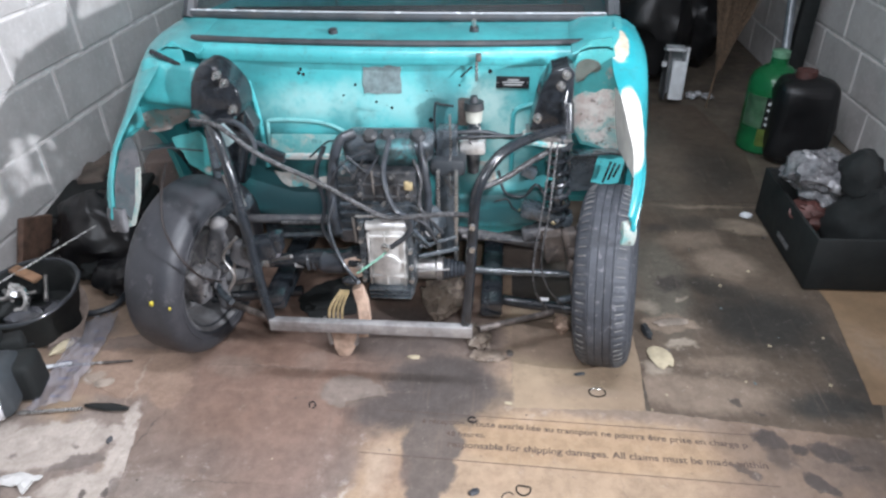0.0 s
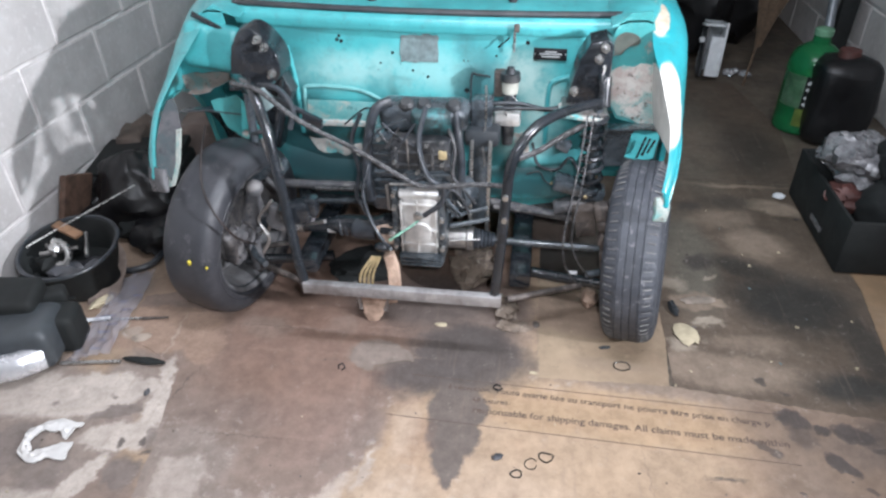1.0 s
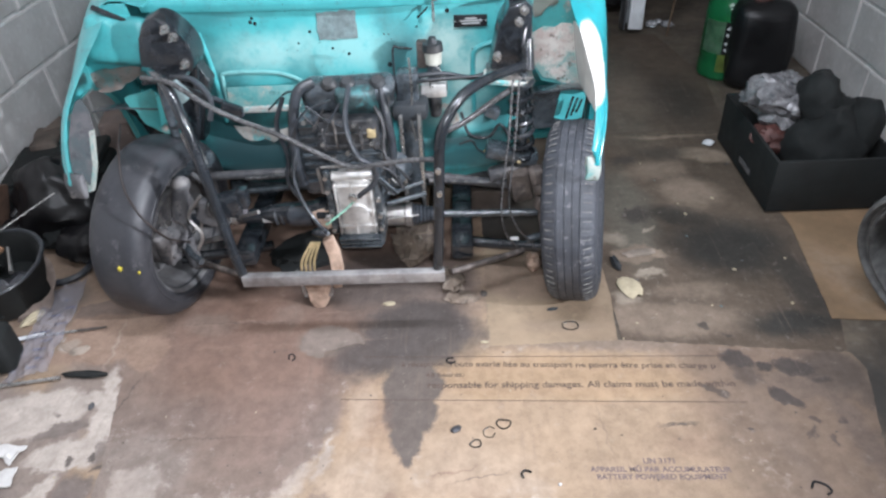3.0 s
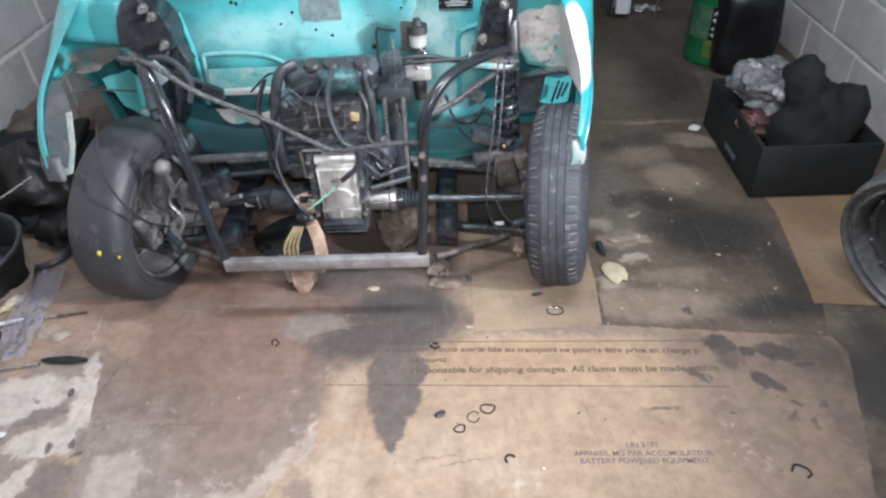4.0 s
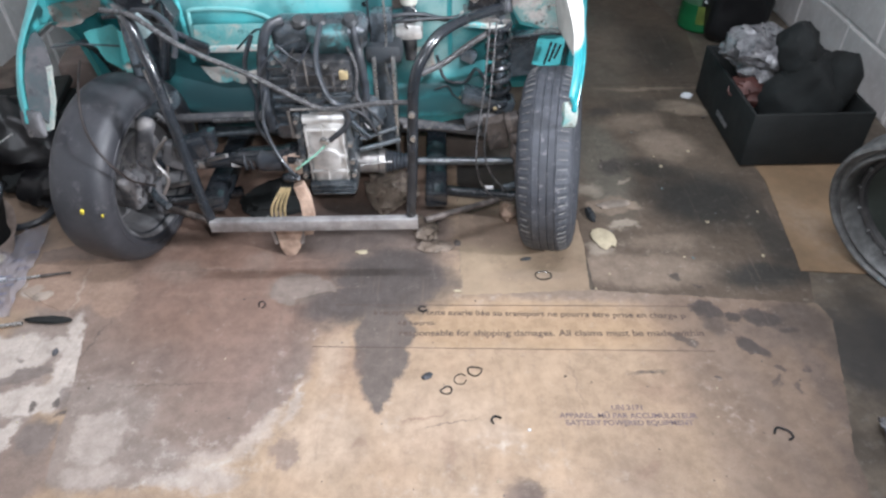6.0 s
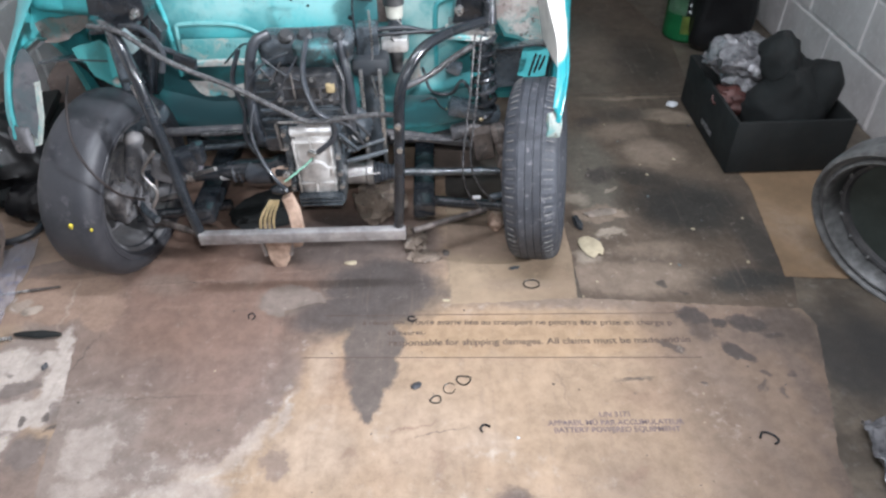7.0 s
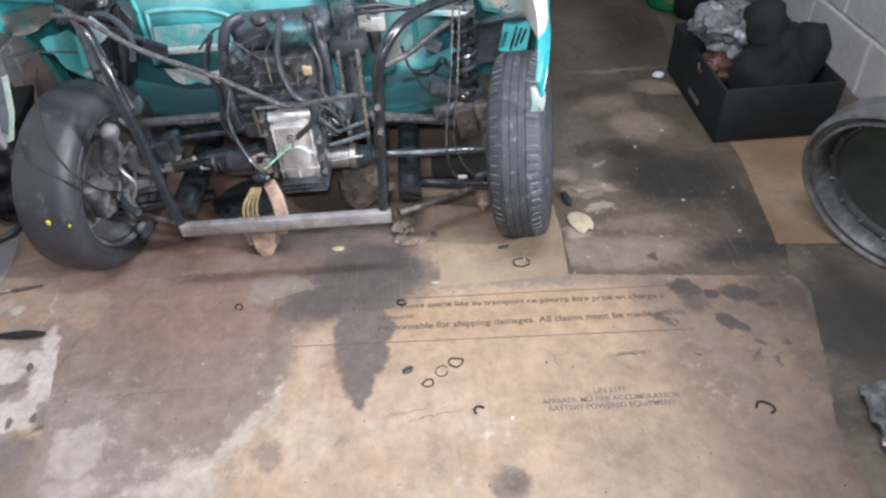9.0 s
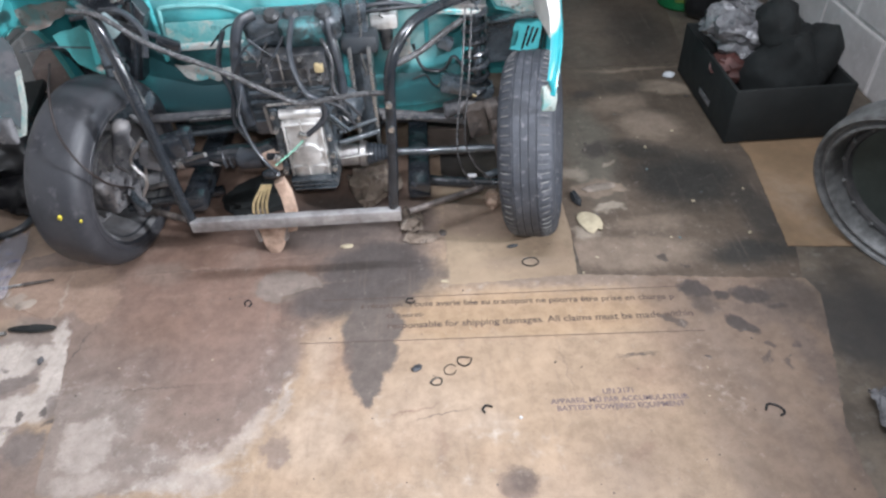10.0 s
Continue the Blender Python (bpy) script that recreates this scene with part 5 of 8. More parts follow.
part("bead", tube(empty_mesh(), [(-0.37, 1.514, 0.44), (-0.372, 1.514, 0.60), (-0.385, 1.514, 0.70)], 0.007, 8), M_TEAL, bulkhead)
part("bead", tube(empty_mesh(), [(0.345, 1.514, 0.44), (0.345, 1.514, 0.58), (0.355, 1.514, 0.622), (0.40, 1.514, 0.64)], 0.007, 8), M_TEAL, bulkhead)
bm = box(empty_mesh(), (-0.235, 1.503, 0.520), (0.215, 0.012, 0.055), (-14, 0, 0), 0.004)
part("ledge", crumple(bm, 0.003, 30, 2), speckled("rubbed_ledge", ((0.085, 0.33, 0.33), (0.19, 0.39, 0.38), (0.36, 0.40, 0.36), (0.06, 0.20, 0.20)), 15, 0.5, 0.0, 0.3), bulkhead, "pressed ledge")
bm = box(empty_mesh(), (-0.235, 1.496, 0.487), (0.215, 0.03, 0.016), (0, 0, 0), 0.004)
bmesh.ops.subdivide_edges(bm, edges=bm.edges, cuts=3, use_grid_fill=True)
part("ledge_edge", crumple(bm, 0.004, 40, 2), M_LEDGE, bulkhead, "flaked whitish ledge edge")
part("worn_patch", plate(empty_mesh(), ragged([(-0.352, 0.430), (-0.195, 0.410), (-0.190, 0.368), (-0.335, 0.385)], 0.008, 0.02, 4), pose(0, 1.5145, 0, 90, 0, 0), 0.002), M_LEDGE, bulkhead, "pale bare patch")
part("worn_patch", plate(empty_mesh(), ragged([(0.255, 0.470), (0.300, 0.468), (0.302, 0.405), (0.262, 0.40)], 0.006, 0.015, 6), pose(0, 1.5145, 0, 90, 0, 0), 0.002), M_LEDGE, bulkhead, "pale bare patch")
rows = []
for x in (-0.46, -0.30, -0.1, 0.1, 0.30, 0.43, 0.465):
    lift = 0.05 if abs(x) > 0.44 else (0.02 if abs(x) > 0.4 else 0.0)
    rows.append([(x, 1.512, 0.352 + lift), (x, 1.495, 0.312 + lift), (x, 1.50, 0.262 + lift), (x, 1.56, 0.225 + lift), (x, 1.9, 0.20)])
part("toe_board", sheet(empty_mesh(), rows, 0.006, (0, 0.3, 1)), M_BULKHEAD, car, "grimy teal toe board with painted-in shade")
part("floor_pan", box(empty_mesh(), (0, 2.7, 0.19), (1.25, 1.75, 0.02)), M_TEAL_GRIME, car)
part("bare_patch", plate(empty_mesh(), ragged([(-0.062, 0.665), (0.042, 0.668), (0.043, 0.742), (-0.060, 0.740)], 0.003, 0.012, 9), pose(0, 1.5145, 0, 90, 0, 0), 0.0016), M_BARE, bulkhead, "square of bare grey metal")
plate_ob = part("maker_plate", box(empty_mesh(), (0.342, 1.510, 0.700), (0.088, 0.004, 0.032), (0, 1, 0), 0.0015), M_PLATE, bulkhead, "small black plate with illegible lines")
for k, (w, dz) in enumerate(((0.030, 0.007), (0.058, 0.001), (0.048, -0.006))):
    part("print_bar", box(empty_mesh(), (0.343, 1.5072, 0.700 + dz), (w, 0.001, 0.0032)), M_PLATE_INK, plate_ob)
for k in (-1, 1):
    part("rivet", ball(empty_mesh(), (0.342 + k * 0.040, 1.508, 0.700), 0.0025, u=8, v=5), M_ZINC, plate_ob)
for x, z, r in ((-0.238, 0.722, 0.005), (-0.226, 0.718, 0.005), (-0.232, 0.732, 0.004), (-0.085, 0.69, 0.004), (0.012, 0.625, 0.004), (-0.03, 0.642, 0.0035), (0.120, 0.590, 0.007), (0.282, 0.728, 0.006), (0.245, 0.715, 0.004), (-0.12, 0.66, 0.003), (-0.05, 0.755, 0.004), (0.20, 0.69, 0.003)):
    part("screw_hole", rod(empty_mesh(), (x, 1.5155, z), (x, 1.5135, z), r, sides=10), M_BLACK, bulkhead)

# scuttle under the windscreen
def scuttle(profile, material, name, label="", wide=0.53, thick=0.005):
    rows = []
    for x in (-1, -0.86, -0.5, 0, 0.5, 0.86, 1):
        dip = 0.004 * x * x - 0.006 * x
        rows.append([(x * wide, y + 0.020 * x * x, z + dip) for y, z in profile])
    return part(name, sheet(empty_mesh(), rows, thick, (0, 0.2, -1)), material, car, label)


scuttle([(1.512, 0.752), (1.497, 0.755), (1.493, 0.765), (1.496, 0.780), (1.504, 0.789), (1.516, 0.792)], M_TEAL, "bonnet_landing", "teal bonnet landing rail", 0.52)
rows_seal = [(x * 0.53, 1.522 + 0.020 * x * x, 0.799 + 0.004 * x * x - 0.006 * x) for x in (-1, -0.7, -0.35, 0, 0.35, 0.7, 1)]
part("bonnet_seal", tube(empty_mesh(), rows_seal, 0.0095, 8), M_RUBBER, car, "black rubber bonnet seal")
scuttle([(1.53, 0.793), (1.56, 0.797), (1.66, 0.804), (1.712, 0.807)], M_TEAL, "scuttle_panel", "teal panel below the windscreen", 0.585)
rows_seal = [(x * 0.61, 1.722 + 0.016 * x * x, 0.819 - 0.008 * x) for x in (-1, -0.7, -0.35, 0, 0.35, 0.7, 1)]
part("windscreen_seal", tube(empty_mesh(), rows_seal, 0.0135, 10), M_RUBBER, car, "black rubber windscreen seal")
rows_trim = [(x, y - 0.004, z + 0.013) for x, y, z in rows_seal]
part("chrome_trim", tube(empty_mesh(), rows_trim, 0.003, 6), M_SILVER, car, "thin bright trim strip")
rows = [[(x * w, y + 0.02 * x * x, z) for x in (-1, -0.5, 0, 0.5, 1)] for w, y, z in ((0.60, 1.735, 0.825), (0.58, 1.87, 1.02), (0.545, 2.05, 1.26))]
screen = part("windscreen", sheet(empty_mesh(), rows, 0.005, (0, 1, 0.6)), M_GLASS, car, "clear windscreen glass")
screen.visible_shadow = False
rows = [[(x * 0.56, y, z - 0.03 * x * x) for x in (-1, -0.5, 0, 0.5, 1)] for y, z in ((2.06, 1.28), (2.3, 1.335), (2.8, 1.34), (3.3, 1.29))]
part("roof", sheet(empty_mesh(), rows, 0.006, (0, 0, 1)), M_TEAL, car, "teal roof panel")
rows = [[(x * w, y, z) for x in (-1, 0, 1)] for w, y, z in ((0.55, 3.31, 1.28), (0.58, 3.5, 0.95), (0.62, 3.60, 0.60), (0.60, 3.58, 0.20))]
part("rear_panel", sheet(empty_mesh(), rows, 0.006, (0, 1, 0)), M_TEAL, car)
part("dashboard", box(empty_mesh(), (0, 1.87, 0.765), (1.12, 0.16, 0.10), (8, 0, 0), 0.02), M_SEAT, car, "dark dashboard shelf")
for x, y, z in ((-0.156, 1.615, 0.802), (0.233, 1.640, 0.802)):
    part("washer_grommet", rod(empty_mesh(), (x, y, z - 0.01), (x, y - 0.004, z + 0.012), 0.014, 0.012), M_RUBBER, car, "black rubber grommet")
part("wiper_stub", rod(empty_mesh(), (0.233, 1.637, 0.812), (0.233, 1.630, 0.832), 0.006, sides=8), M_STEEL, car)
part("bonnet_pin", rod(empty_mesh(), (0.247, 1.488, 0.71), (0.247, 1.488, 0.762), 0.0035, sides=8), M_ZINC, car, "thin bright pin")
part("catch", box(empty_mesh(), (0.252, 1.490, 0.772), (0.014, 0.014, 0.02), bevel=0.002), M_RUSTY, car)

# --- subframe ---
subframe = new("subframe")
subframe.parent = car
ORIGIN[subframe.name] = ORIGIN[car.name]


def tower(side):
    if side > 0:
        outline = [(0.385, 0.605), (0.395, 0.66), (0.41, 0.73), (0.435, 0.775), (0.475, 0.785), (0.492, 0.77), (0.49, 0.60)]
    else:
        outline = [(p.x, p.y) for p in smooth_line([(-0.500, 0.640, 0), (-0.490, 0.700, 0), (-0.472, 0.760, 0), (-0.446, 0.786, 0), (-0.410, 0.780, 0), (-0.374, 0.742, 0), (-0.357, 0.700, 0), (-0.366, 0.655, 0), (-0.415, 0.630, 0)], 3)]
    t = part("tower", plate(empty_mesh(), outline, pose(0, 1.46, 0, 90, 0, 0), 0.085, 0.008), M_BLACK, subframe, "glossy black suspension tower")
    spots = ((0.470, 0.765), (0.458, 0.738), (0.405, 0.655)) if side > 0 else ((-0.405, 0.762), (-0.390, 0.742), (-0.380, 0.672))
    for x, z in spots:
        bm = rod(empty_mesh(), (x, 1.376, z), (x, 1.368, z), 0.011, sides=16)
        rod(bm, (x, 1.368, z), (x, 1.358, z), 0.0075, sides=6)
        rod(bm, (x, 1.357, z), (x, 1.345, z), 0.005, sides=10)
        part("tower_bolt", bm, M_ZINC, t, "bright zinc bolt")
    part("tower_foot", box(empty_mesh(), (side * 0.435, 1.375, 0.612 if side > 0 else 0.645), (0.115, 0.075, 0.012), (4, side * 4, 0), 0.003), M_STEEL if side > 0 else M_BLACK, t)
    if side > 0:
        part("tower_tube", tube(empty_mesh(), [(0.470, 1.352, 0.73), (0.466, 1.340, 0.70), (0.474, 1.338, 0.66), (0.466, 1.335, 0.625)], 0.006, 8), M_BLACK, t)
    if side > 0:
        part("damper_mount", rod(empty_mesh(), (side * 0.478, 1.36, 0.70), (side * 0.478, 1.34, 0.63), 0.014, 0.018), M_BLACK, t)


tower(-1)
tower(1)
bm = plate(empty_mesh(), [(-0.500, 0.660), (-0.372, 0.650), (-0.352, 0.600), (-0.385, 0.520), (-0.412, 0.430), (-0.500, 0.430)], pose(0, 1.470, 0, 90, 0, 0), 0.050, 0.008)
leg = part("tower_leg", crumple(bm, 0.003, 18, 4), M_BLACK, subframe, "black pressed leg below the tower")
part("leg_rib", tube(empty_mesh(), [(-0.375, 1.414, 0.645), (-0.392, 1.414, 0.560), (-0.425, 1.414, 0.440)], 0.008, 8), M_BLACK, leg)
part("front_hoop", tube(empty_mesh(), [(0.478, 1.345, 0.640), (0.42, 1.29, 0.647), (0.365, 1.20, 0.665), (0.318, 1.135, 0.662), (0.283, 1.10, 0.626), (0.264, 1.085, 0.575), (0.257, 1.078, 0.48), (0.250, 1.065, 0.36), (0.240, 1.046, 0.235)], 0.0125, 12), M_BLACK, subframe, "bent black steel tube")
part("front_hoop", tube(empty_mesh(), [(-0.455, 1.31, 0.68), (-0.400, 1.23, 0.705), (-0.345, 1.16, 0.70), (-0.312, 1.12, 0.63), (-0.295, 1.10, 0.53), (-0.280, 1.085, 0.42), (-0.262, 1.06, 0.31), (-0.247, 1.046, 0.235)], 0.0130, 12), M_BLACK, subframe, "bent black steel tube")
for z in (0.515, 0.455):
    part("tube_bolt", rod(empty_mesh(), (0.257, 1.066, z), (0.257, 1.056, z), 0.007, sides=8), M_ZINC, subframe)
part("front_bar", box(empty_mesh(), (0.004, 1.040, 0.233), (0.508, 0.022, 0.032), (0, 0.2, 0), 0.003), M_BAR, subframe, "scuffed bare metal cross bar")
bm = box(empty_mesh(), (-0.275, 1.13, 0.402), (0.075, 0.05, 0.055), (0, -10, 8), 0.008)
box(bm, (-0.235, 1.14, 0.415), (0.03, 0.04, 0.05), (0, 0, 0), 0.006)
part("tie_bracket", bm, M_BLACK, subframe)
for s in (-1, 1):
    part("lower_arm", tube(empty_mesh(), [(s * 0.27, 1.36, 0.105), (s * 0.38, 1.34, 0.10), (s * 0.53, 1.30, 0.11)], 0.016, 10), M_BLACK, subframe, "black lower suspension arm")
    part("tie_rod", rod(empty_mesh(), (s * 0.27, 1.15, 0.15), (s * 0.47, 1.26, 0.13), 0.009), M_RUSTY, subframe)
    part("upper_arm", box(empty_mesh(), (s * 0.44, 1.34, 0.40), (0.14, 0.06, 0.035), (0, s * 14, 0), 0.008), M_OIL, subframe, "oily upper suspension arm")
    part("side_rail", box(empty_mesh(), (s * 0.30, 1.40, 0.175), (0.06, 0.40, 0.05), bevel=0.01), M_BLACK, subframe)
part("rear_beam", box(empty_mesh(), (0, 1.58, 0.20), (0.86, 0.07, 0.05), bevel=0.01), M_OIL, subframe)
part("rack_tube", tube(empty_mesh(), [(-0.45, 1.42, 0.315), (0, 1.42, 0.315), (0.46, 1.36, 0.285)], 0.0135, 10), M_HUB, car, "dusty steering rack tube")


def coil(at, r, z0, z1, turns, wire, tilt=(0, 0)):
    pts = []
    n = int(turns * 14)
    for k in range(n + 1):
        f = k / n
        w = 2 * math.pi * turns * f
        pts.append((at[0] + r * math.cos(w) + tilt[0] * f, at[1] + r * math.sin(w) + tilt[1] * f, z0 + (z1 - z0) * f))
    return tube(empty_mesh(), pts, wire, 7, 1)


part("coil_spring", coil((0.468, 1.335), 0.028, 0.37, 0.60, 7, 0.0072, (-0.005, 0.01)), M_BLACK, car, "glossy black coil spring")
part("coil_spring", coil((-0.437, 1.345), 0.023, 0.345, 0.52, 6, 0.0046, (0.0, 0.02)), M_RUBBER, car, "dull black coil spring")
for x, y, mat in ((0.468, 1.330, M_OIL), (-0.455, 1.345, M_OIL)):
    part("damper", rod(empty_mesh(), (x, y, 0.36), (x, y + 0.02, 0.62), 0.012), mat, car)
part("damper", rod(empty_mesh(), (-0.325, 1.14, 0.60), (-0.300, 1.12, 0.52), 0.0145), M_STEEL, car, "bright damper body")

# --- engine and gearbox ---
engine = new("engine")
engine.parent = car
ORIGIN[engine.name] = ORIGIN[car.name]
bm = box(empty_mesh(), (0.028, 1.293, 0.338), (0.106, 0.16, 0.188), (0, 0, 0), 0.020, 4)
gearbox = part("gear_casing", crumple(bm, 0.002, 22, 3), M_ALLOY, engine, "ribbed silver alloy gear casing, oily")
for z in (0.286, 0.332, 0.408):
    part("casing_rib", box(empty_mesh(), (0.026, 1.211, z), (0.102, 0.010, 0.006), (0, 0, 0), 0.002), M_ALLOY, gearbox)
for x in (-0.020, 0.022, 0.072):
    part("casing_rib", box(empty_mesh(), (x, 1.211, 0.340), (0.005, 0.012, 0.160), (0, 0, 0), 0.002), M_ALLOY, gearbox)
part("casing_neck", rod(empty_mesh(), (-0.024, 1.222, 0.434), (0.080, 1.222, 0.434), 0.013), M_ALLOY, gearbox)
part("casing_cover", rod(empty_mesh(), (0.030, 1.225, 0.322), (0.030, 1.204, 0.322), 0.036, 0.030, 24), M_ALLOY, gearbox)
bm = box(empty_mesh(), (0.088, 1.290, 0.350), (0.020, 0.16, 0.215), (0, 0, 0), 0.008)
box(bm, (-0.038, 1.292, 0.352), (0.020, 0.15, 0.20), (0, 0, 0), 0.008)
part("casing_flange", crumple(bm, 0.003, 30, 5), M_OIL, gearbox, "black oily flange")
for x, z in ((-0.037, 0.44), (0.090, 0.44), (-0.037, 0.28), (0.090, 0.28), (-0.037, 0.40), (0.090, 0.37), (-0.037, 0.33), (0.090, 0.32)):
    part("casing_bolt", rod(empty_mesh(), (x, 1.218, z), (x, 1.196, z), 0.0065, sides=6), M_ZINC, gearbox)
bm = box(empty_mesh(), (0.030, 1.288, 0.236), (0.125, 0.17, 0.036), (0, 0, 0), 0.010)
for k in range(3):
    box(bm, (0.030, 1.200, 0.226 + 0.012 * k), (0.112, 0.012, 0.005), (0, 0, 0), 0.0015)
sump_ob = part("sump", bm, M_OIL, engine, "black oily sump")
bm = box(empty_mesh(), (0.005, 1.35, 0.46), (0.235, 0.18, 0.22), (0, 0, 0), 0.02)
block = part("engine_block", bm, M_OIL, engine, "oily black engine block with fins")
for k in range(7):
    part("fin", box(empty_mesh(), (0.005, 1.256, 0.40 + 0.026 * k), (0.20, 0.012, 0.008), (0, 0, 0), 0.002), M_OIL, block)
bm = box(empty_mesh(), (0.032, 1.262, 0.538), (0.150, 0.05, 0.082), (0, 0, 0), 0.006)
for z in (0.512, 0.545):
    box(bm, (0.032, 1.236, z), (0.152, 0.012, 0.007), (0, 0, 0), 0.002)
for k in range(5):
    box(bm, (-0.030 + 0.031 * k, 1.236, 0.530), (0.008, 0.014, 0.06), (0, 0, 0), 0.003)
part("terminal_block", crumple(bm, 0.002, 40, 3), M_SMOKE, engine, "dusty iron terminal block")
part("contact_cover", box(empty_mesh(), (0.090, 1.232, 0.545), (0.022, 0.010, 0.024), (0, 0, 0), 0.004), M_GOLD, engine, "dirty brass-coloured cover")
for x, y, z in ((-0.073, 1.250, 0.575), (0.051, 1.236, 0.570), (-0.032, 1.236, 0.521), (0.089, 1.236, 0.518), (0.028, 1.225, 0.500), (-0.010, 1.226, 0.488)):
    part("stud", rod(empty_mesh(), (x, y, z), (x, y - 0.018, z + 0.004), 0.006, sides=8), M_ZINC, engine)
bm = box(empty_mesh(), (0.030, 1.330, 0.612), (0.235, 0.085, 0.075), (10, 0, 0), 0.025, 3)
bmesh.ops.subdivide_edges(bm, edges=bm.edges, cuts=1, use_grid_fill=True)
part("rocker_cover", crumple(bm, 0.006, 18, 4), M_OIL, engine, "dark oily rocker cover")
bm = box(empty_mesh(), (0.055, 1.290, 0.605), (0.105, 0.045, 0.07), (18, 0, 0), 0.012, 3)
bmesh.ops.subdivide_edges(bm, edges=bm.edges, cuts=2, use_grid_fill=True)
part("overspray", crumple(bm, 0.009, 26, 6), M_OVERSPRAY, engine, "teal overspray on the cover")
for x in (-0.011, 0.035, 0.109):
    bm = rod(empty_mesh(), (x, 1.325, 0.610), (x, 1.302, 0.650), 0.018, 0.020, 18)
    rod(bm, (x, 1.302, 0.650), (x, 1.298, 0.657), 0.020, 0.013, 18)
    part("spark_cap", bm, M_RUBBER, engine, "round black rubber cap")
bm = tube(empty_mesh(), [(-0.05, 1.30, 0.655), (-0.085, 1.28, 0.640), (-0.105, 1.262, 0.57), (-0.115, 1.25, 0.47), (-0.105, 1.24, 0.40)], 0.013, 10)
part("coolant_hose", bm, M_HOSE, engine, "thick black hose")
part("coolant_hose", tube(empty_mesh(), [(0.112, 1.31, 0.655), (0.125, 1.27, 0.59), (0.135, 1.26, 0.50), (0.128, 1.25, 0.42)], 0.010, 10), M_HOSE, engine)
# alternator and belt run
bm = lathe(empty_mesh(), [(0.012, -0.03), (0.036, -0.03), (0.042, -0.022), (0.042, 0.022), (0.034, 0.03), (0.012, 0.03)], pose(0.130, 1.285, 0.412, 0, 0, 62), 28, False)
alternator = part("alternator", bm, M_OIL, engine, "small dark finned alternator")
for k in range(8):
    w = radians(45 * k)
    q = pose(0.130, 1.285, 0.412, 0, 0, 62)
    part("alternator_slot", rod(empty_mesh(), q @ Vector((-0.031, 0.014 * math.cos(w), 0.014 * math.sin(w))), q @ Vector((-0.031, 0.032 * math.cos(w), 0.032 * math.sin(w))), 0.0026, sides=6), M_STEEL, alternator)
for x in (0.152, 0.200):
    part("side_rail", box(empty_mesh(), (x, 1.328, 0.405), (0.010, 0.02, 0.28), (0, 0.8, 0), 0.003), M_ZINC, engine, "thin bright vertical rail")
part("radiator_core", box(empty_mesh(), (0.176, 1.385, 0.46), (0.055, 0.055, 0.36), (0, 0, 0), 0.006), M_OIL, engine, "black narrow core")
part("radiator_shroud", box(empty_mesh(), (0.178, 1.365, 0.545), (0.095, 0.07, 0.05), (0, 0, 0), 0.015), M_RUBBER, engine)
part("bent_wire", tube(empty_mesh(), [(0.150, 1.36, 0.49), (0.147, 1.36, 0.60), (0.148, 1.36, 0.703), (0.165, 1.36, 0.708), (0.196, 1.36, 0.704)], 0.003, 6), M_BLACK, engine)
part("bent_wire", tube(empty_mesh(), [(0.187, 1.34, 0.69), (0.188, 1.34, 0.60), (0.182, 1.335, 0.53), (0.190, 1.33, 0.47)], 0.003, 6), M_ZINC, engine, "thin bright cable")
part("bent_wire", tube(empty_mesh(), [(0.135, 1.34, 0.60), (0.125, 1.335, 0.57), (0.128, 1.33, 0.52)], 0.004, 6), M_ZINC, engine)

engine.location.z = -0.016

# drive shafts
def shaft(pts, r, material, label=""):
    return part("drive_shaft", tube(empty_mesh(), pts, r, 14, 2), material, car, label)


shaft([(-0.52, 1.30, 0.240), (-0.30, 1.30, 0.252), (-0.10, 1.29, 0.266)], 0.021, M_BLACK, "black oily drive shaft")
bm = lathe(empty_mesh(), [(0.016, -0.16), (0.026, -0.13), (0.030, -0.10), (0.032, -0.02), (0.040, 0.0), (0.040, 0.05)], pose(-0.09, 1.29, 0.266), 28)
part("joint_cup", bm, M_BLACK, car, "glossy black inner joint cup")
part("label_band", lathe(empty_mesh(), [(0.0212, -0.011), (0.0219, -0.011), (0.0219, 0.011), (0.0212, 0.011)], pose(-0.240, 1.298, 0.2555), 24, True), M_WHITE, car, "worn white band")
shaft([(0.20, 1.30, 0.240), (0.33, 1.30, 0.235), (0.52, 1.30, 0.232)], 0.0105, M_OIL, "oily drive shaft")
bm = lathe(empty_mesh(), [(0.022, -0.06), (0.030, -0.055), (0.030, 0.0), (0.034, 0.004), (0.034, 0.02)], pose(0.145, 1.295, 0.243), 28)
part("joint_cup", bm, M_STEEL, car, "bright inner joint cup")
prof = []
for k in range(6):
    prof += [(0.032 - 0.002 * k, 0.010 * k), (0.027 - 0.002 * k, 0.010 * k + 0.005)]
part("rubber_boot", lathe(empty_mesh(), prof, pose(0.168, 1.296, 0.242), 28), M_HOSE, car, "ribbed rubber boot")
part("shaft_nut", rod(empty_mesh(), (0.232, 1.30, 0.239), (0.245, 1.30, 0.239), 0.016, sides=8), M_ZINC, car)
part("joint_cap", rod(empty_mesh(), (-0.475, 1.285, 0.238), (-0.455, 1.285, 0.239), 0.022), M_ZINC, car)
part("tag", box(empty_mesh(), (0.445, 1.27, 0.166), (0.024, 0.003, 0.010), (0, 0, 0)), M_WHITE, car, "small white tag")

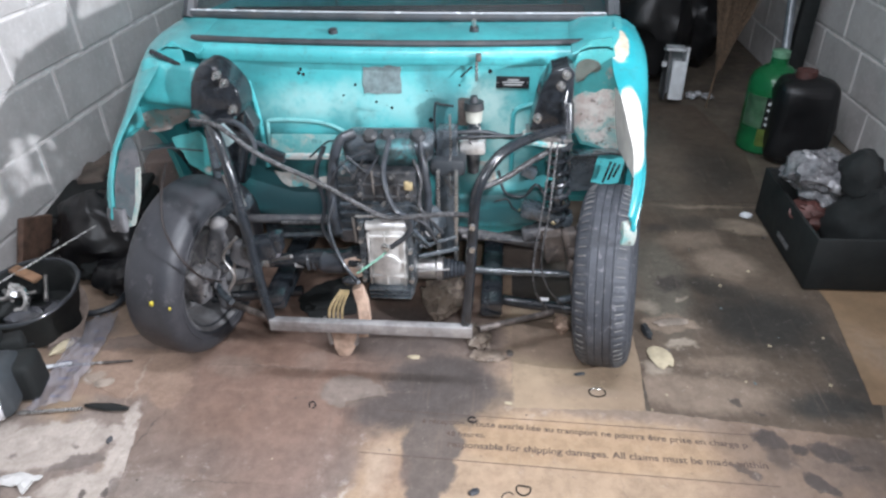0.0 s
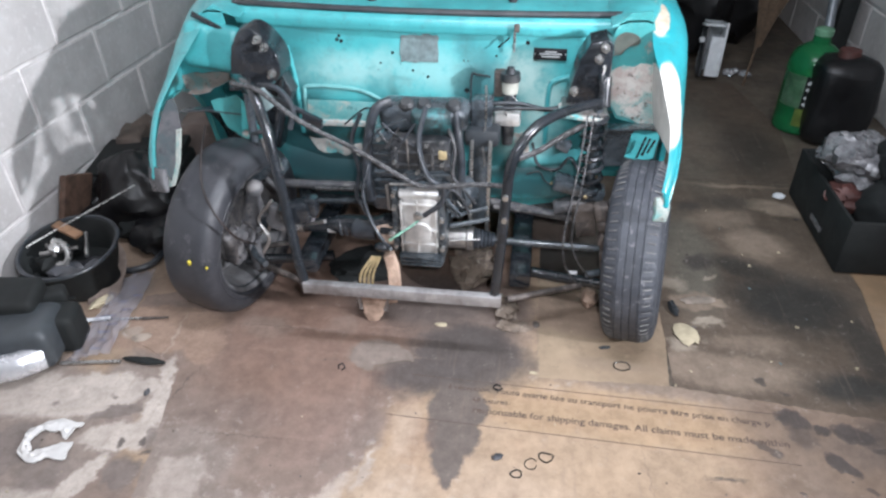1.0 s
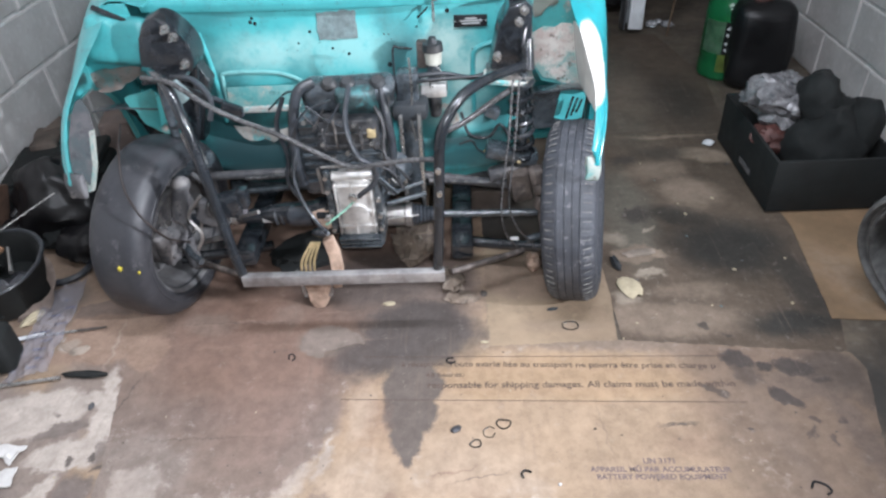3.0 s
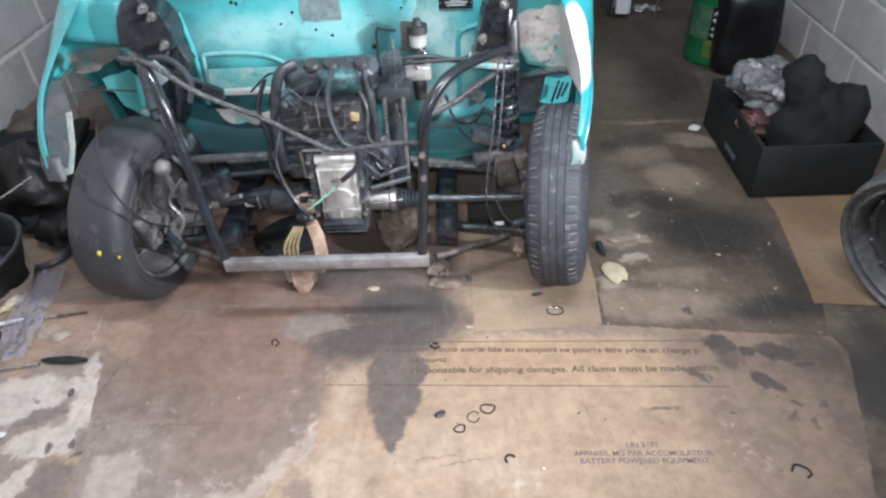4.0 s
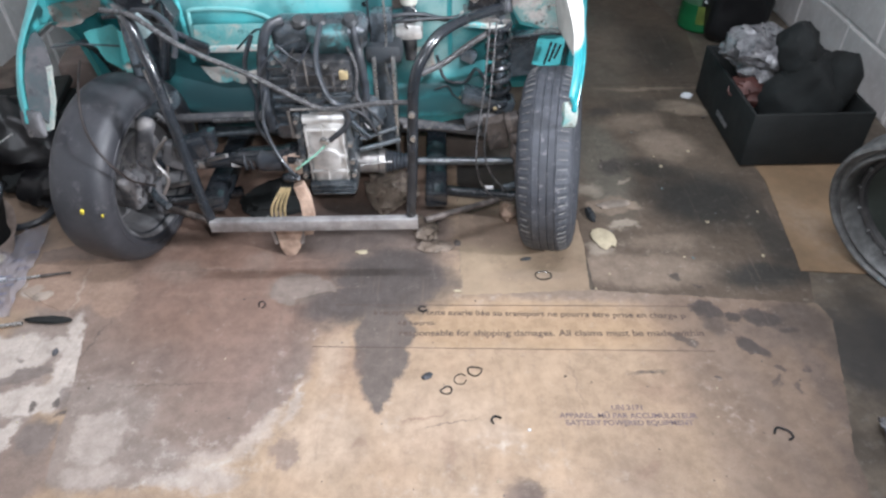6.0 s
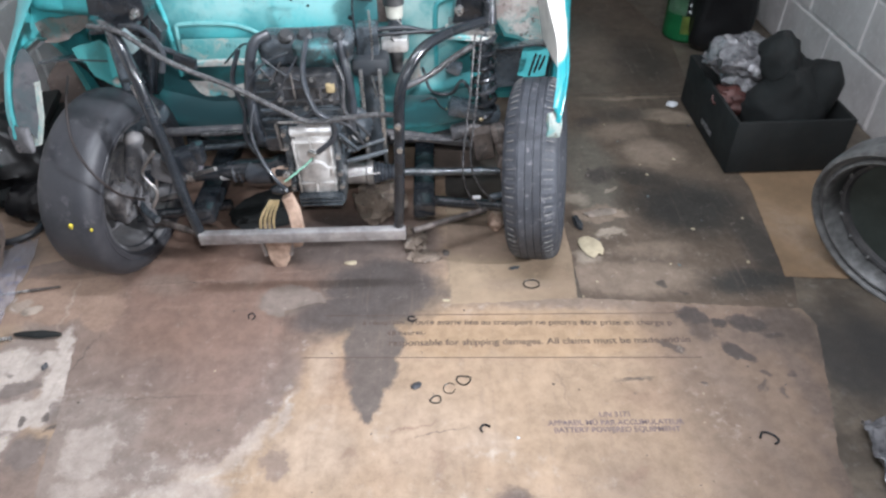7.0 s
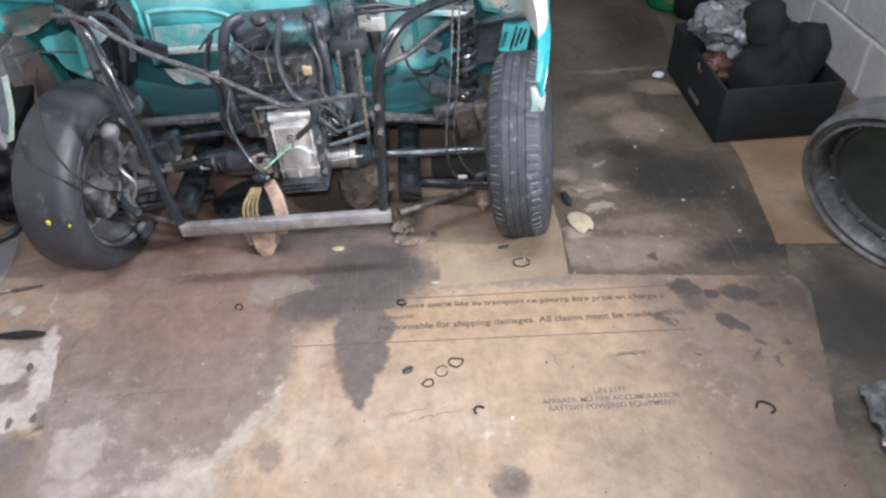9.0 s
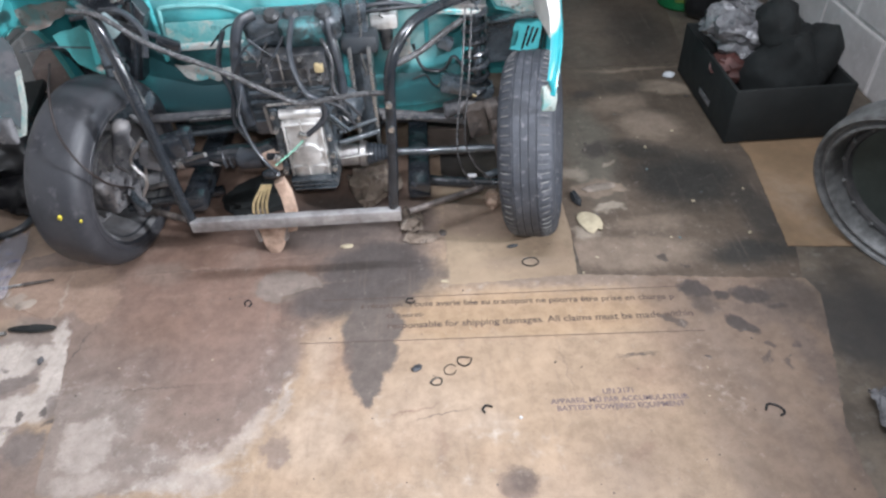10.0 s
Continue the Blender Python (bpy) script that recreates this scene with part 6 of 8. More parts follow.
# hoses and cables in front
def hose(pts, r, material, label="", name="hose"):
    return part(name, tube(empty_mesh(), [(x, y, z - (0.013 if z > 0.3 else 0.0)) for x, y, z in pts], r, 9), material, car, label)


hose([(-0.415, 1.20, 0.722), (-0.33, 1.15, 0.728), (-0.25, 1.12, 0.685), (-0.195, 1.115, 0.653), (-0.10, 1.115, 0.606), (-0.01, 1.11, 0.553), (0.055, 1.105, 0.523), (0.125, 1.105, 0.528), (0.19, 1.10, 0.538), (0.256, 1.085, 0.545)], 0.0062, M_BRAID, "long black hose across the bay")
hose([(0.045, 1.26, 0.655), (0.040, 1.18, 0.60), (0.068, 1.12, 0.545), (0.105, 1.115, 0.515), (0.10, 1.12, 0.47), (0.055, 1.13, 0.425)], 0.0068, M_HOSE, "black hose looping over the casing")
hose([(-0.105, 1.24, 0.50), (-0.115, 1.20, 0.44), (-0.09, 1.17, 0.37), (-0.04, 1.12, 0.33), (-0.02, 1.07, 0.36)], 0.0048, M_HOSE)
hose([(0.055, 1.130, 0.425), (0.02, 1.12, 0.395), (-0.03, 1.10, 0.365)], 0.0024, M_GREEN_LINE, "pale green line", "thin_line")
part("hose_clip", box(empty_mesh(), (0.042, 1.125, 0.413), (0.022, 0.012, 0.016), (0, 30, 0), 0.003), M_ZINC, car)
part("hose_clip", box(empty_mesh(), (-0.022, 1.10, 0.372), (0.016, 0.012, 0.014), (0, 30, 0), 0.003), M_ZINC, car)
hose([(-0.545, 1.27, 0.575), (-0.515, 1.16, 0.545), (-0.497, 1.10, 0.490), (-0.455, 1.05, 0.452), (-0.432, 1.05, 0.405), (-0.425, 1.09, 0.345), (-0.415, 1.16, 0.270)], 0.0030, plain("brown_rubber", (0.024, 0.018, 0.017), 0.5), "thin brown-black brake hose hanging by the tyre")
hose([(-0.37, 1.25, 0.70), (-0.31, 1.22, 0.705), (-0.275, 1.21, 0.66), (-0.285, 1.20, 0.61)], 0.007, M_HOSE)
hose([(-0.385, 1.27, 0.68), (-0.33, 1.24, 0.67), (-0.25, 1.22, 0.645), (-0.21, 1.21, 0.62), (-0.235, 1.215, 0.605)], 0.007, M_HOSE)
part("bracket", box(empty_mesh(), (-0.325, 1.17, 0.685), (0.035, 0.02, 0.05), (0, -35, 10), 0.006), M_BARE, car, "scuffed grey bracket")
part("bracket", box(empty_mesh(), (-0.225, 1.20, 0.625), (0.05, 0.02, 0.022), (0, 25, 0), 0.005), M_BLACK, car)
hose([(0.14, 1.40, 0.600), (0.20, 1.38, 0.622), (0.27, 1.38, 0.625), (0.34, 1.38, 0.612), (0.40, 1.38, 0.628)], 0.0065, M_HOSE)
hose([(0.14, 1.40, 0.585), (0.21, 1.37, 0.612), (0.30, 1.37, 0.617), (0.38, 1.38, 0.615)], 0.005, M_HOSE)
hose([(0.44, 1.30, 0.635), (0.425, 1.22, 0.52), (0.405, 1.18, 0.36), (0.415, 1.17, 0.26), (0.455, 1.20, 0.18)], 0.0023, M_BRAID, "thin grey cable", "cable")
hose([(0.455, 1.30, 0.635), (0.44, 1.22, 0.50), (0.425, 1.19, 0.36), (0.445, 1.18, 0.27), (0.49, 1.20, 0.20)], 0.0023, M_BRAID, "", "cable")
hose([(0.27, 1.25, 0.53), (0.33, 1.28, 0.545), (0.39, 1.31, 0.575), (0.45, 1.34, 0.60)], 0.008, M_BRAID, "dull steel stay")
hose([(0.30, 1.42, 0.40), (0.335, 1.42, 0.41), (0.35, 1.42, 0.385), (0.37, 1.42, 0.37)], 0.0025, M_HOSE, "", "cable")
part("terminal", ball(empty_mesh(), (0.372, 1.415, 0.366), 0.005, u=8, v=6), M_GOLD, car)
part("terminal", ball(empty_mesh(), (0.458, 1.305, 0.39), 0.006, u=8, v=6), M_GOLD, car)
for pts in ([(-0.12, 1.24, 0.53), (-0.07, 1.235, 0.60), (0.0, 1.24, 0.63)], [(-0.05, 1.235, 0.51), (-0.02, 1.23, 0.56), (0.02, 1.24, 0.62)], [(-0.06, 1.235, 0.62), (-0.02, 1.232, 0.585), (0.02, 1.235, 0.56)], [(-0.22, 1.45, 0.515), (-0.14, 1.36, 0.60), (-0.10, 1.31, 0.625)], [(-0.135, 1.27, 0.49), (-0.115, 1.26, 0.54), (-0.10, 1.26, 0.60)]):
    hose(pts, 0.0028, M_HOSE, "", "cable")
for pts in ([(0.10, 1.20, 0.47), (0.135, 1.19, 0.455), (0.16, 1.20, 0.40)], [(0.12, 1.21, 0.49), (0.15, 1.20, 0.46), (0.175, 1.21, 0.42)]):
    hose(pts, 0.0042, M_SMOKE, "ribbed metal conduit", "conduit")
hose([(-0.40, 1.28, 0.33), (-0.40, 1.24, 0.30), (-0.415, 1.235, 0.24)], 0.004, M_STEEL, "", "brake_pipe")
hose([(-0.35, 1.20, 0.31), (-0.30, 1.19, 0.35), (-0.25, 1.18, 0.365)], 0.005, M_STEEL, "", "brake_pipe")

# brake master cylinder
master = part("master_cylinder", box(empty_mesh(), (0.240, 1.43, 0.556), (0.070, 0.06, 0.040), (0, 0, 0), 0.008), M_ALLOY, car, "grey cast master cylinder")
part("reservoir", rod(empty_mesh(), (0.243, 1.43, 0.622), (0.243, 1.43, 0.655), 0.021, 0.023, 20), M_RESERVOIR, master, "cloudy white reservoir")
bm = rod(empty_mesh(), (0.243, 1.43, 0.655), (0.243, 1.43, 0.675), 0.027, 0.025, 20)
rod(bm, (0.243, 1.43, 0.675), (0.243, 1.43, 0.690), 0.013, 0.009, 14)
part("reservoir_cap", bm, M_RUBBER, master, "black screw cap")
part("reservoir_neck", rod(empty_mesh(), (0.243, 1.43, 0.572), (0.243, 1.43, 0.622), 0.018), M_OIL, master)
part("valve_body", rod(empty_mesh(), (0.240, 1.43, 0.535), (0.242, 1.43, 0.475), 0.020, 0.015), M_SMOKE, master)
part("clip_wire", tube(empty_mesh(), [(0.25, 1.40, 0.625), (0.262, 1.395, 0.61), (0.245, 1.395, 0.595), (0.232, 1.395, 0.58), (0.24, 1.395, 0.57)], 0.0025, 6), M_ZINC, master)
part("adjacent_bracket", box(empty_mesh(), (0.215, 1.45, 0.64), (0.03, 0.03, 0.07), (0, 0, 0), 0.005), M_RUSTY, master)
part("cable_stay", rod(empty_mesh(), (0.205, 1.49, 0.72), (0.235, 1.49, 0.748), 0.0025, sides=6), M_BLACK, car)

# loose pipes, clips and lines round the engine
for a, b_, r, mat in (((0.100, 1.250, 0.276), (0.185, 1.262, 0.278), 0.003, M_STEEL), ((0.095, 1.215, 0.420), (0.135, 1.20, 0.385), 0.0045, M_OIL), ((0.100, 1.205, 0.435), (0.145, 1.195, 0.392), 0.004, M_OIL),
                      ((-0.080, 1.250, 0.600), (-0.045, 1.238, 0.560), 0.003, M_BRAID), ((-0.020, 1.240, 0.610), (-0.055, 1.235, 0.555), 0.003, M_BRAID), ((0.000, 1.232, 0.585), (0.002, 1.232, 0.500), 0.003, M_STEEL),
                      ((-0.045, 1.205, 0.470), (0.020, 1.200, 0.474), 0.0035, M_ZINC), ((0.022, 1.198, 0.462), (0.060, 1.190, 0.468), 0.004, M_STEEL), ((-0.060, 1.235, 0.450), (-0.056, 1.235, 0.375), 0.005, M_STEEL),
                      ((0.105, 1.27, 0.345), (0.200, 1.31, 0.352), 0.006, M_OIL), ((0.100, 1.27, 0.312), (0.205, 1.31, 0.316), 0.007, M_OIL), ((-0.30, 1.36, 0.355), (-0.08, 1.36, 0.362), 0.007, M_BRAID), ((-0.34, 1.38, 0.30), (-0.06, 1.37, 0.322), 0.009, M_OIL), ((0.215, 1.345, 0.335), (0.43, 1.345, 0.318), 0.0065, M_HUB)):
    part("pipe", rod(empty_mesh(), a, b_, r, sides=10), mat, engine)
for pts, r, mat in (([(-0.13, 1.30, 0.62), (-0.155, 1.28, 0.55), (-0.14, 1.27, 0.47), (-0.15, 1.26, 0.40), (-0.12, 1.25, 0.34)], 0.006, M_HOSE), ([(0.100, 1.27, 0.60), (0.118, 1.255, 0.55), (0.112, 1.25, 0.49), (0.125, 1.24, 0.44)], 0.005, M_BRAID),
                    ([(-0.07, 1.24, 0.475), (-0.03, 1.215, 0.490), (0.01, 1.21, 0.478), (0.05, 1.215, 0.492)], 0.0045, M_HOSE), ([(-0.37, 1.20, 0.47), (-0.33, 1.18, 0.43), (-0.345, 1.17, 0.37), (-0.30, 1.18, 0.33)], 0.006, M_BRAID), ([(0.31, 1.36, 0.53), (0.33, 1.35, 0.47), (0.38, 1.35, 0.46), (0.41, 1.34, 0.50), (0.44, 1.33, 0.46)], 0.004, M_HOSE),
                    ([(-0.36, 1.19, 0.41), (-0.40, 1.17, 0.36), (-0.375, 1.16, 0.31), (-0.40, 1.16, 0.26)], 0.005, M_STEEL)):
    part("line", tube(empty_mesh(), pts, r, 8), mat, engine)
bm = box(empty_mesh(), (0.390, 1.345, 0.520), (0.040, 0.035, 0.030), (0, 25, 0), 0.006)
part("cable_block", crumple(bm, 0.003, 40, 7), M_OIL, car)
bm = box(empty_mesh(), (-0.345, 1.19, 0.345), (0.07, 0.04, 0.07), (0, 20, 0), 0.012)
bmesh.ops.subdivide_edges(bm, edges=bm.edges, cuts=2, use_grid_fill=True)
part("arm_bracket", crumple(bm, 0.010, 22, 8), M_HUB, car, "dusty bracket at the arm")
bm = box(empty_mesh(), (0.425, 1.335, 0.345), (0.09, 0.045, 0.036), (0, -8, 0), 0.010)
bmesh.ops.subdivide_edges(bm, edges=bm.edges, cuts=2, use_grid_fill=True)
part("arm_bracket", crumple(bm, 0.010, 22, 9), M_HUB, car, "rusty bracket at the arm")

# ---- stand under the front bar ----
stand = thing("support_stand", (-0.11, 1.19, 0), "worn beige metal stand with yoke top and brass spring", "stand")
bm = plate(empty_mesh(), [(-0.066, 0.252), (-0.040, 0.262), (-0.027, 0.215), (-0.024, 0.150), (-0.036, 0.095), (-0.062, 0.090), (-0.052, 0.150), (-0.056, 0.200)], pose(0, 1.184, 0, 90, 0, 0), 0.020, 0.004)
part("strut", crumple(bm, 0.0015, 40, 2), M_BEIGE, stand, "beige painted strut")
for k in range(4):
    bm = tube(empty_mesh(), [(-0.139 + 0.012 * k, 1.166, 0.148), (-0.128 + 0.011 * k, 1.158, 0.20), (-0.096 + 0.007 * k, 1.168, 0.250)], 0.0036, 7)
    part("spring_strip", bm, M_GOLD, stand, "brass-coloured spring strip")
part("collar", rod(empty_mesh(), (-0.126, 1.185, 0.118), (-0.122, 1.183, 0.150), 0.021, 0.019), M_RUSTY, stand)
bm = plate(empty_mesh(), [(-0.106, 0.292), (-0.088, 0.302), (-0.070, 0.304), (-0.062, 0.292), (-0.040, 0.288), (-0.025, 0.288), (-0.026, 0.264), (-0.040, 0.252), (-0.066, 0.244), (-0.084, 0.256)], pose(0, 1.188, 0, 72, 0, 0), 0.024, 0.005)
part("yoke", crumple(bm, 0.002, 40, 3), M_BEIGE, stand, "beige yoke plate")
part("yoke_pad", ball(empty_mesh(), (-0.066, 1.168, 0.283), 0.020, (1.2, 0.8, 0.6)), M_BLACK, stand)
bm = plate(empty_mesh(), [(-0.150, 0.125), (-0.142, 0.075), (-0.142, 0.03), (-0.132, 0.006), (-0.116, 0.0), (-0.100, 0.005), (-0.086, 0.03), (-0.060, 0.09), (-0.038, 0.13), (-0.058, 0.14), (-0.082, 0.105), (-0.105, 0.095), (-0.126, 0.125)], pose(0, 1.205, 0, 90, 0, 0), 0.022, 0.005)
part("leg", bm, M_BEIGE, stand, "beige curved leg")
part("brace", rod(empty_mesh(), (-0.050, 1.19, 0.14), (-0.078, 1.185, 0.05), 0.006), M_STEEL, stand)
part("brace", rod(empty_mesh(), (-0.158, 1.19, 0.14), (-0.148, 1.185, 0.05), 0.006), M_STEEL, stand)

# ---- by the block wall with the crate ----
crate = thing("storage_crate", (1.45, 1.83, 0), "open black plastic crate standing on cardboard", "crate")
x0, x1, y0, y1, hh = 1.283, 1.645, 1.588, 2.085, 0.185
bm = empty_mesh()
box(bm, ((x0 + x1) / 2, (y0 + y1) / 2, 0.014), (x1 - x0, y1 - y0, 0.012), bevel=0.004)
part("crate_base", bm, M_BLACK_PLASTIC, crate)
for nm, c, s in (("crate_side", ((x0 + x1) / 2, y0, hh / 2 + 0.008), (x1 - x0 + 0.01, 0.012, hh)), ("crate_side", ((x0 + x1) / 2, y1, hh / 2 + 0.008), (x1 - x0 + 0.01, 0.012, hh)),
                 ("crate_side", (x0, (y0 + y1) / 2, hh / 2 + 0.008), (0.012, y1 - y0, hh)), ("crate_side", (x1, (y0 + y1) / 2, hh / 2 + 0.008), (0.012, y1 - y0, hh))):
    part(nm, box(empty_mesh(), c, s, bevel=0.004), M_BLACK_PLASTIC, crate)
part("crate_foot", box(empty_mesh(), (1.645, 1.60, 0.02), (0.07, 0.05, 0.03), (0, 0, 20), 0.006), M_BLACK_PLASTIC, crate)
part("label_strip", box(empty_mesh(), (x0 - 0.008, 1.80, 0.055), (0.002, 0.10, 0.018), (0, 0, 0)), M_GREYFILM, crate, "small worn label strip")


def blob(at, size, seed, amount, scale, u=28, v=18, turn=(0, 0, 0)):
    bm = ball(empty_mesh(), (0, 0, 0), 1.0, u=u, v=v)
    for q in bm.verts:
        q.co += noise.noise_vector(q.co * scale + Vector((seed * 3.1, seed, 0))) * amount
        q.co += noise.noise_vector(q.co * scale * 2.7 + Vector((seed, 5, seed))) * amount * 0.45
    bmesh.ops.transform(bm, matrix=pose(*at, *turn) @ Matrix.Diagonal((*size, 1)), verts=bm.verts)
    return bm


single("plastic_bag", blob((1.375, 1.87, 0.262), (0.125, 0.105, 0.085), 3, 0.30, 1.9, 40, 26, (0, 20, 15)), M_GREYFILM, (1.375, 1.87, 0.18), "crumpled grey-silver plastic bag in the crate", "bag")
single("rag", blob((1.345, 1.80, 0.165), (0.07, 0.06, 0.05), 5, 0.35, 2.1), M_RED, (1.345, 1.80, 0.11), "faded red rag under the grey bag", "rag")
coat = thing("black_jacket", (1.49, 1.78, 0.02), "black padded jacket stuffed upright in the crate", "jacket")
bm = blob((1.49, 1.76, 0.17), (0.13, 0.13, 0.15), 8, 0.22, 1.4, 36, 24)
part("jacket_body", bm, M_BLACK_CLOTH, coat)
part("collar", blob((1.448, 1.775, 0.305), (0.062, 0.07, 0.090), 11, 0.25, 1.5, turn=(0, -8, 0)), M_BLACK_CLOTH, coat)
part("sleeve", blob((1.575, 1.73, 0.225), (0.056, 0.08, 0.098), 13, 0.16, 1.5, turn=(0, 10, 0)), M_BLACK_CLOTH, coat)

JUG = Vector((1.478, 2.715, 0.002))
jug = thing("green_bottle", (1.478, 2.715, 0), "large translucent green plastic bottle with pale label", "bottle")
prof = [(0.02, 0.0), (0.094, 0.0), (0.104, 0.012), (0.104, 0.070), (0.101, 0.080), (0.104, 0.090), (0.104, 0.285), (0.100, 0.315), (0.086, 0.345), (0.058, 0.368), (0.036, 0.380), (0.033, 0.420), (0.02, 0.422)]
UPRIGHT = Matrix.Rotation(radians(-90), 4, "Y")
part("bottle_body", lathe(empty_mesh(), prof, Matrix.Translation(JUG) @ UPRIGHT, 40), M_JUG, jug, "translucent green body")
part("liquid", lathe(empty_mesh(), [(0.01, 0.004), (0.092, 0.005), (0.100, 0.016), (0.100, 0.235), (0.01, 0.236)], Matrix.Translation(JUG) @ UPRIGHT, 36), plain("yellow_green_fluid", (0.10, 0.19, 0.03), 0.2), jug, "yellow-green fluid")
bm = lathe(empty_mesh(), [(0.02, 0.412), (0.037, 0.412), (0.037, 0.436), (0.03, 0.440), (0.01, 0.440)], Matrix.Translation(JUG) @ UPRIGHT, 28)
part("bottle_cap", bm, plain("green_cap", (0.14, 0.30, 0.19), 0.4), jug, "pale green cap")


def on_bottle(r, first, last, zs):
    """A strip of label wrapped round the bottle between two angles."""
    rows = []
    for k in range(13):
        w = radians(first + (last - first) * k / 12)
        rows.append([(JUG.x + r * math.cos(w), JUG.y + r * math.sin(w), z) for z in zs])
    return sheet(empty_mesh(), rows, 0.001, (0, 0, 1))


label_sheet = part("label", on_bottle(0.1055, 190, 262, (0.125, 0.195, 0.265)), plain("pale_green_label", (0.10, 0.24, 0.13), 0.45, 0, 0.4, 26, 120, 0.1, (0.22, 0.33, 0.24), 0.6), jug, "pale green worn label")
part("dark_panel", on_bottle(0.1068, 243, 262, (0.125, 0.195, 0.265)), M_BLACK_PLASTIC, label_sheet, "dark brand panel")
part("label_foot", on_bottle(0.1058, 236, 285, (0.045, 0.085, 0.122)), plain("yellow_green_label", (0.20, 0.27, 0.06), 0.5, 0, 0.4, 20), jug, "yellow-green lower label")
for k in range(4):
    w = radians(252)
    part("print_bar", box(empty_mesh(), (JUG.x + 0.1078 * math.cos(w), JUG.y + 0.1078 * math.sin(w), 0.145 + 0.032 * k), (0.020, 0.002, 0.010), (0, 35 * (-1) ** k, -18)), M_PLATE_INK, label_sheet)

can = thing("black_canister", (1.555, 2.585, 0), "black plastic canister in a glossy bin bag", "canister")
bm = box(empty_mesh(), (1.566, 2.585, 0.184), (0.250, 0.19, 0.364), (0, 0, -6), 0.06, 4)
bmesh.ops.subdivide_edges(bm, edges=bm.edges, cuts=3, use_grid_fill=True)
part("canister_body", crumple(bm, 0.016, 11, 3), M_BLACK_BAG, can, "glossy black wrapped body")
part("canister_cap", rod(empty_mesh(), (1.555, 2.60, 0.355), (1.555, 2.60, 0.392), 0.044, 0.040, 20), M_RED, can, "faded red cap")

# wheel leaning on the block wall
spare = thing("spare_wheel", (1.48, 1.0, 0), "dusty bare steel wheel rim leaning on the wall", "wheel")
lean = pose(1.480, 1.000, 0.236, 0, 0, 0) @ Matrix.Rotation(radians(30), 4, "Z") @ Matrix.Rotation(radians(-14), 4, "Y") @ Matrix.Scale(0.91, 4)
part("rim", lathe(empty_mesh(), [(0.254, 0.030), (0.258, 0.020), (0.258, -0.045), (0.254, -0.058), (0.246, -0.062), (0.240, -0.057), (0.237, -0.044), (0.230, -0.042), (0.226, -0.052), (0.219, -0.056), (0.213, -0.050), (0.210, -0.030), (0.206, 0.0), (0.204, 0.030)], lean, 72, True), M_WHEELRIM, spare, "scratched grey steel rim edge")
part("inner_ring", lathe(empty_mesh(), [(0.205, 0.0), (0.196, -0.012), (0.186, -0.008), (0.180, 0.010), (0.17, 0.028), (0.205, 0.030)], lean, 64, True), M_SIDEWALL, spare, "dark dusty inner ring")
part("rim_disc", lathe(empty_mesh(), [(0.02, 0.02), (0.10, 0.02), (0.186, 0.004), (0.186, 0.014), (0.10, 0.032), (0.02, 0.032)], lean, 48), plain("green_grey_disc", (0.040, 0.052, 0.046), 0.6, 0.1, 0.3, 14), spare, "dull dark green wheel disc")
for k in range(16):
    w = radians(360 * k / 16)
    p = lean @ Vector((-0.012, 0.196 * math.cos(w), 0.196 * math.sin(w)))
    part("ring_bolt", ball(empty_mesh(), p, 0.006, u=8, v=6), M_WHEELRIM, spare)

# pale bracket, broom and sticks at the far end
holder = thing("white_bracket", (1.17, 3.10, 0), "white moulded plastic holder standing on the floor", "holder")
bm = box(empty_mesh(), (1.175, 3.085, 0.112), (0.060, 0.02, 0.175), (-14, 4, 0), 0.006)
part("face", bm, M_WHITE, holder, "clean white face")
for dx in (-0.040, 0.040):
    part("rim_side", box(empty_mesh(), (1.167 + dx, 3.12, 0.135), (0.008, 0.09, 0.235), (-14, 4, 0), 0.003), M_GREYTOOL if dx < 0 else M_WHITE, holder)
part("rim_top", box(empty_mesh(), (1.158, 3.13, 0.242), (0.088, 0.07, 0.012), (-14, 4, 0), 0.003), M_WHITE, holder)
part("back", box(empty_mesh(), (1.165, 3.165, 0.140), (0.085, 0.008, 0.22), (-14, 4, 0)), plain("grey_back", (0.25, 0.27, 0.28), 0.5), holder, "grey inside")
part("lug", box(empty_mesh(), (1.112, 3.10, 0.185), (0.022, 0.02, 0.022), (0, 0, 0), 0.003), M_WHITE, holder)
holder.location, holder.scale = (1.195, 3.28, 0), (1.12, 1.12, 1.12)

broom = thing("straw_broom", (1.43, 3.45, 0), "old brown straw broom leaning bristles up", "broom")
bm = empty_mesh()
rnd = random.Random(21)
for k in range(170):
    a, b = rnd.uniform(-1, 1), rnd.uniform(-1, 1)
    tube(bm, [(1.41 + 0.012 * a, 3.30 + 0.01 * b, 0.20 + rnd.uniform(-0.03, 0.03)), (1.465 + 0.075 * a, 3.40 + 0.03 * b, 0.40), (1.53 + 0.16 * a, 3.50 + 0.05 * b, 0.66 + rnd.uniform(-0.08, 0.05))], 0.0028, 4, 2)
part("bristles", bm, M_BRUSH, broom, "dry brown straw")
part("stick", rod(empty_mesh(), (1.355, 3.20, 0.004), (1.415, 3.32, 0.24), 0.006, sides=8), M_BRUSH, broom)
single("metal_pole", rod(empty_mesh(), (1.66, 3.05, 0.0), (1.70, 3.45, 0.95), 0.022), plain("grey_tube", (0.20, 0.22, 0.24), 0.4, 0.3), (1.66, 3.05, 0), "dull grey tube leaning in the corner", "pole")
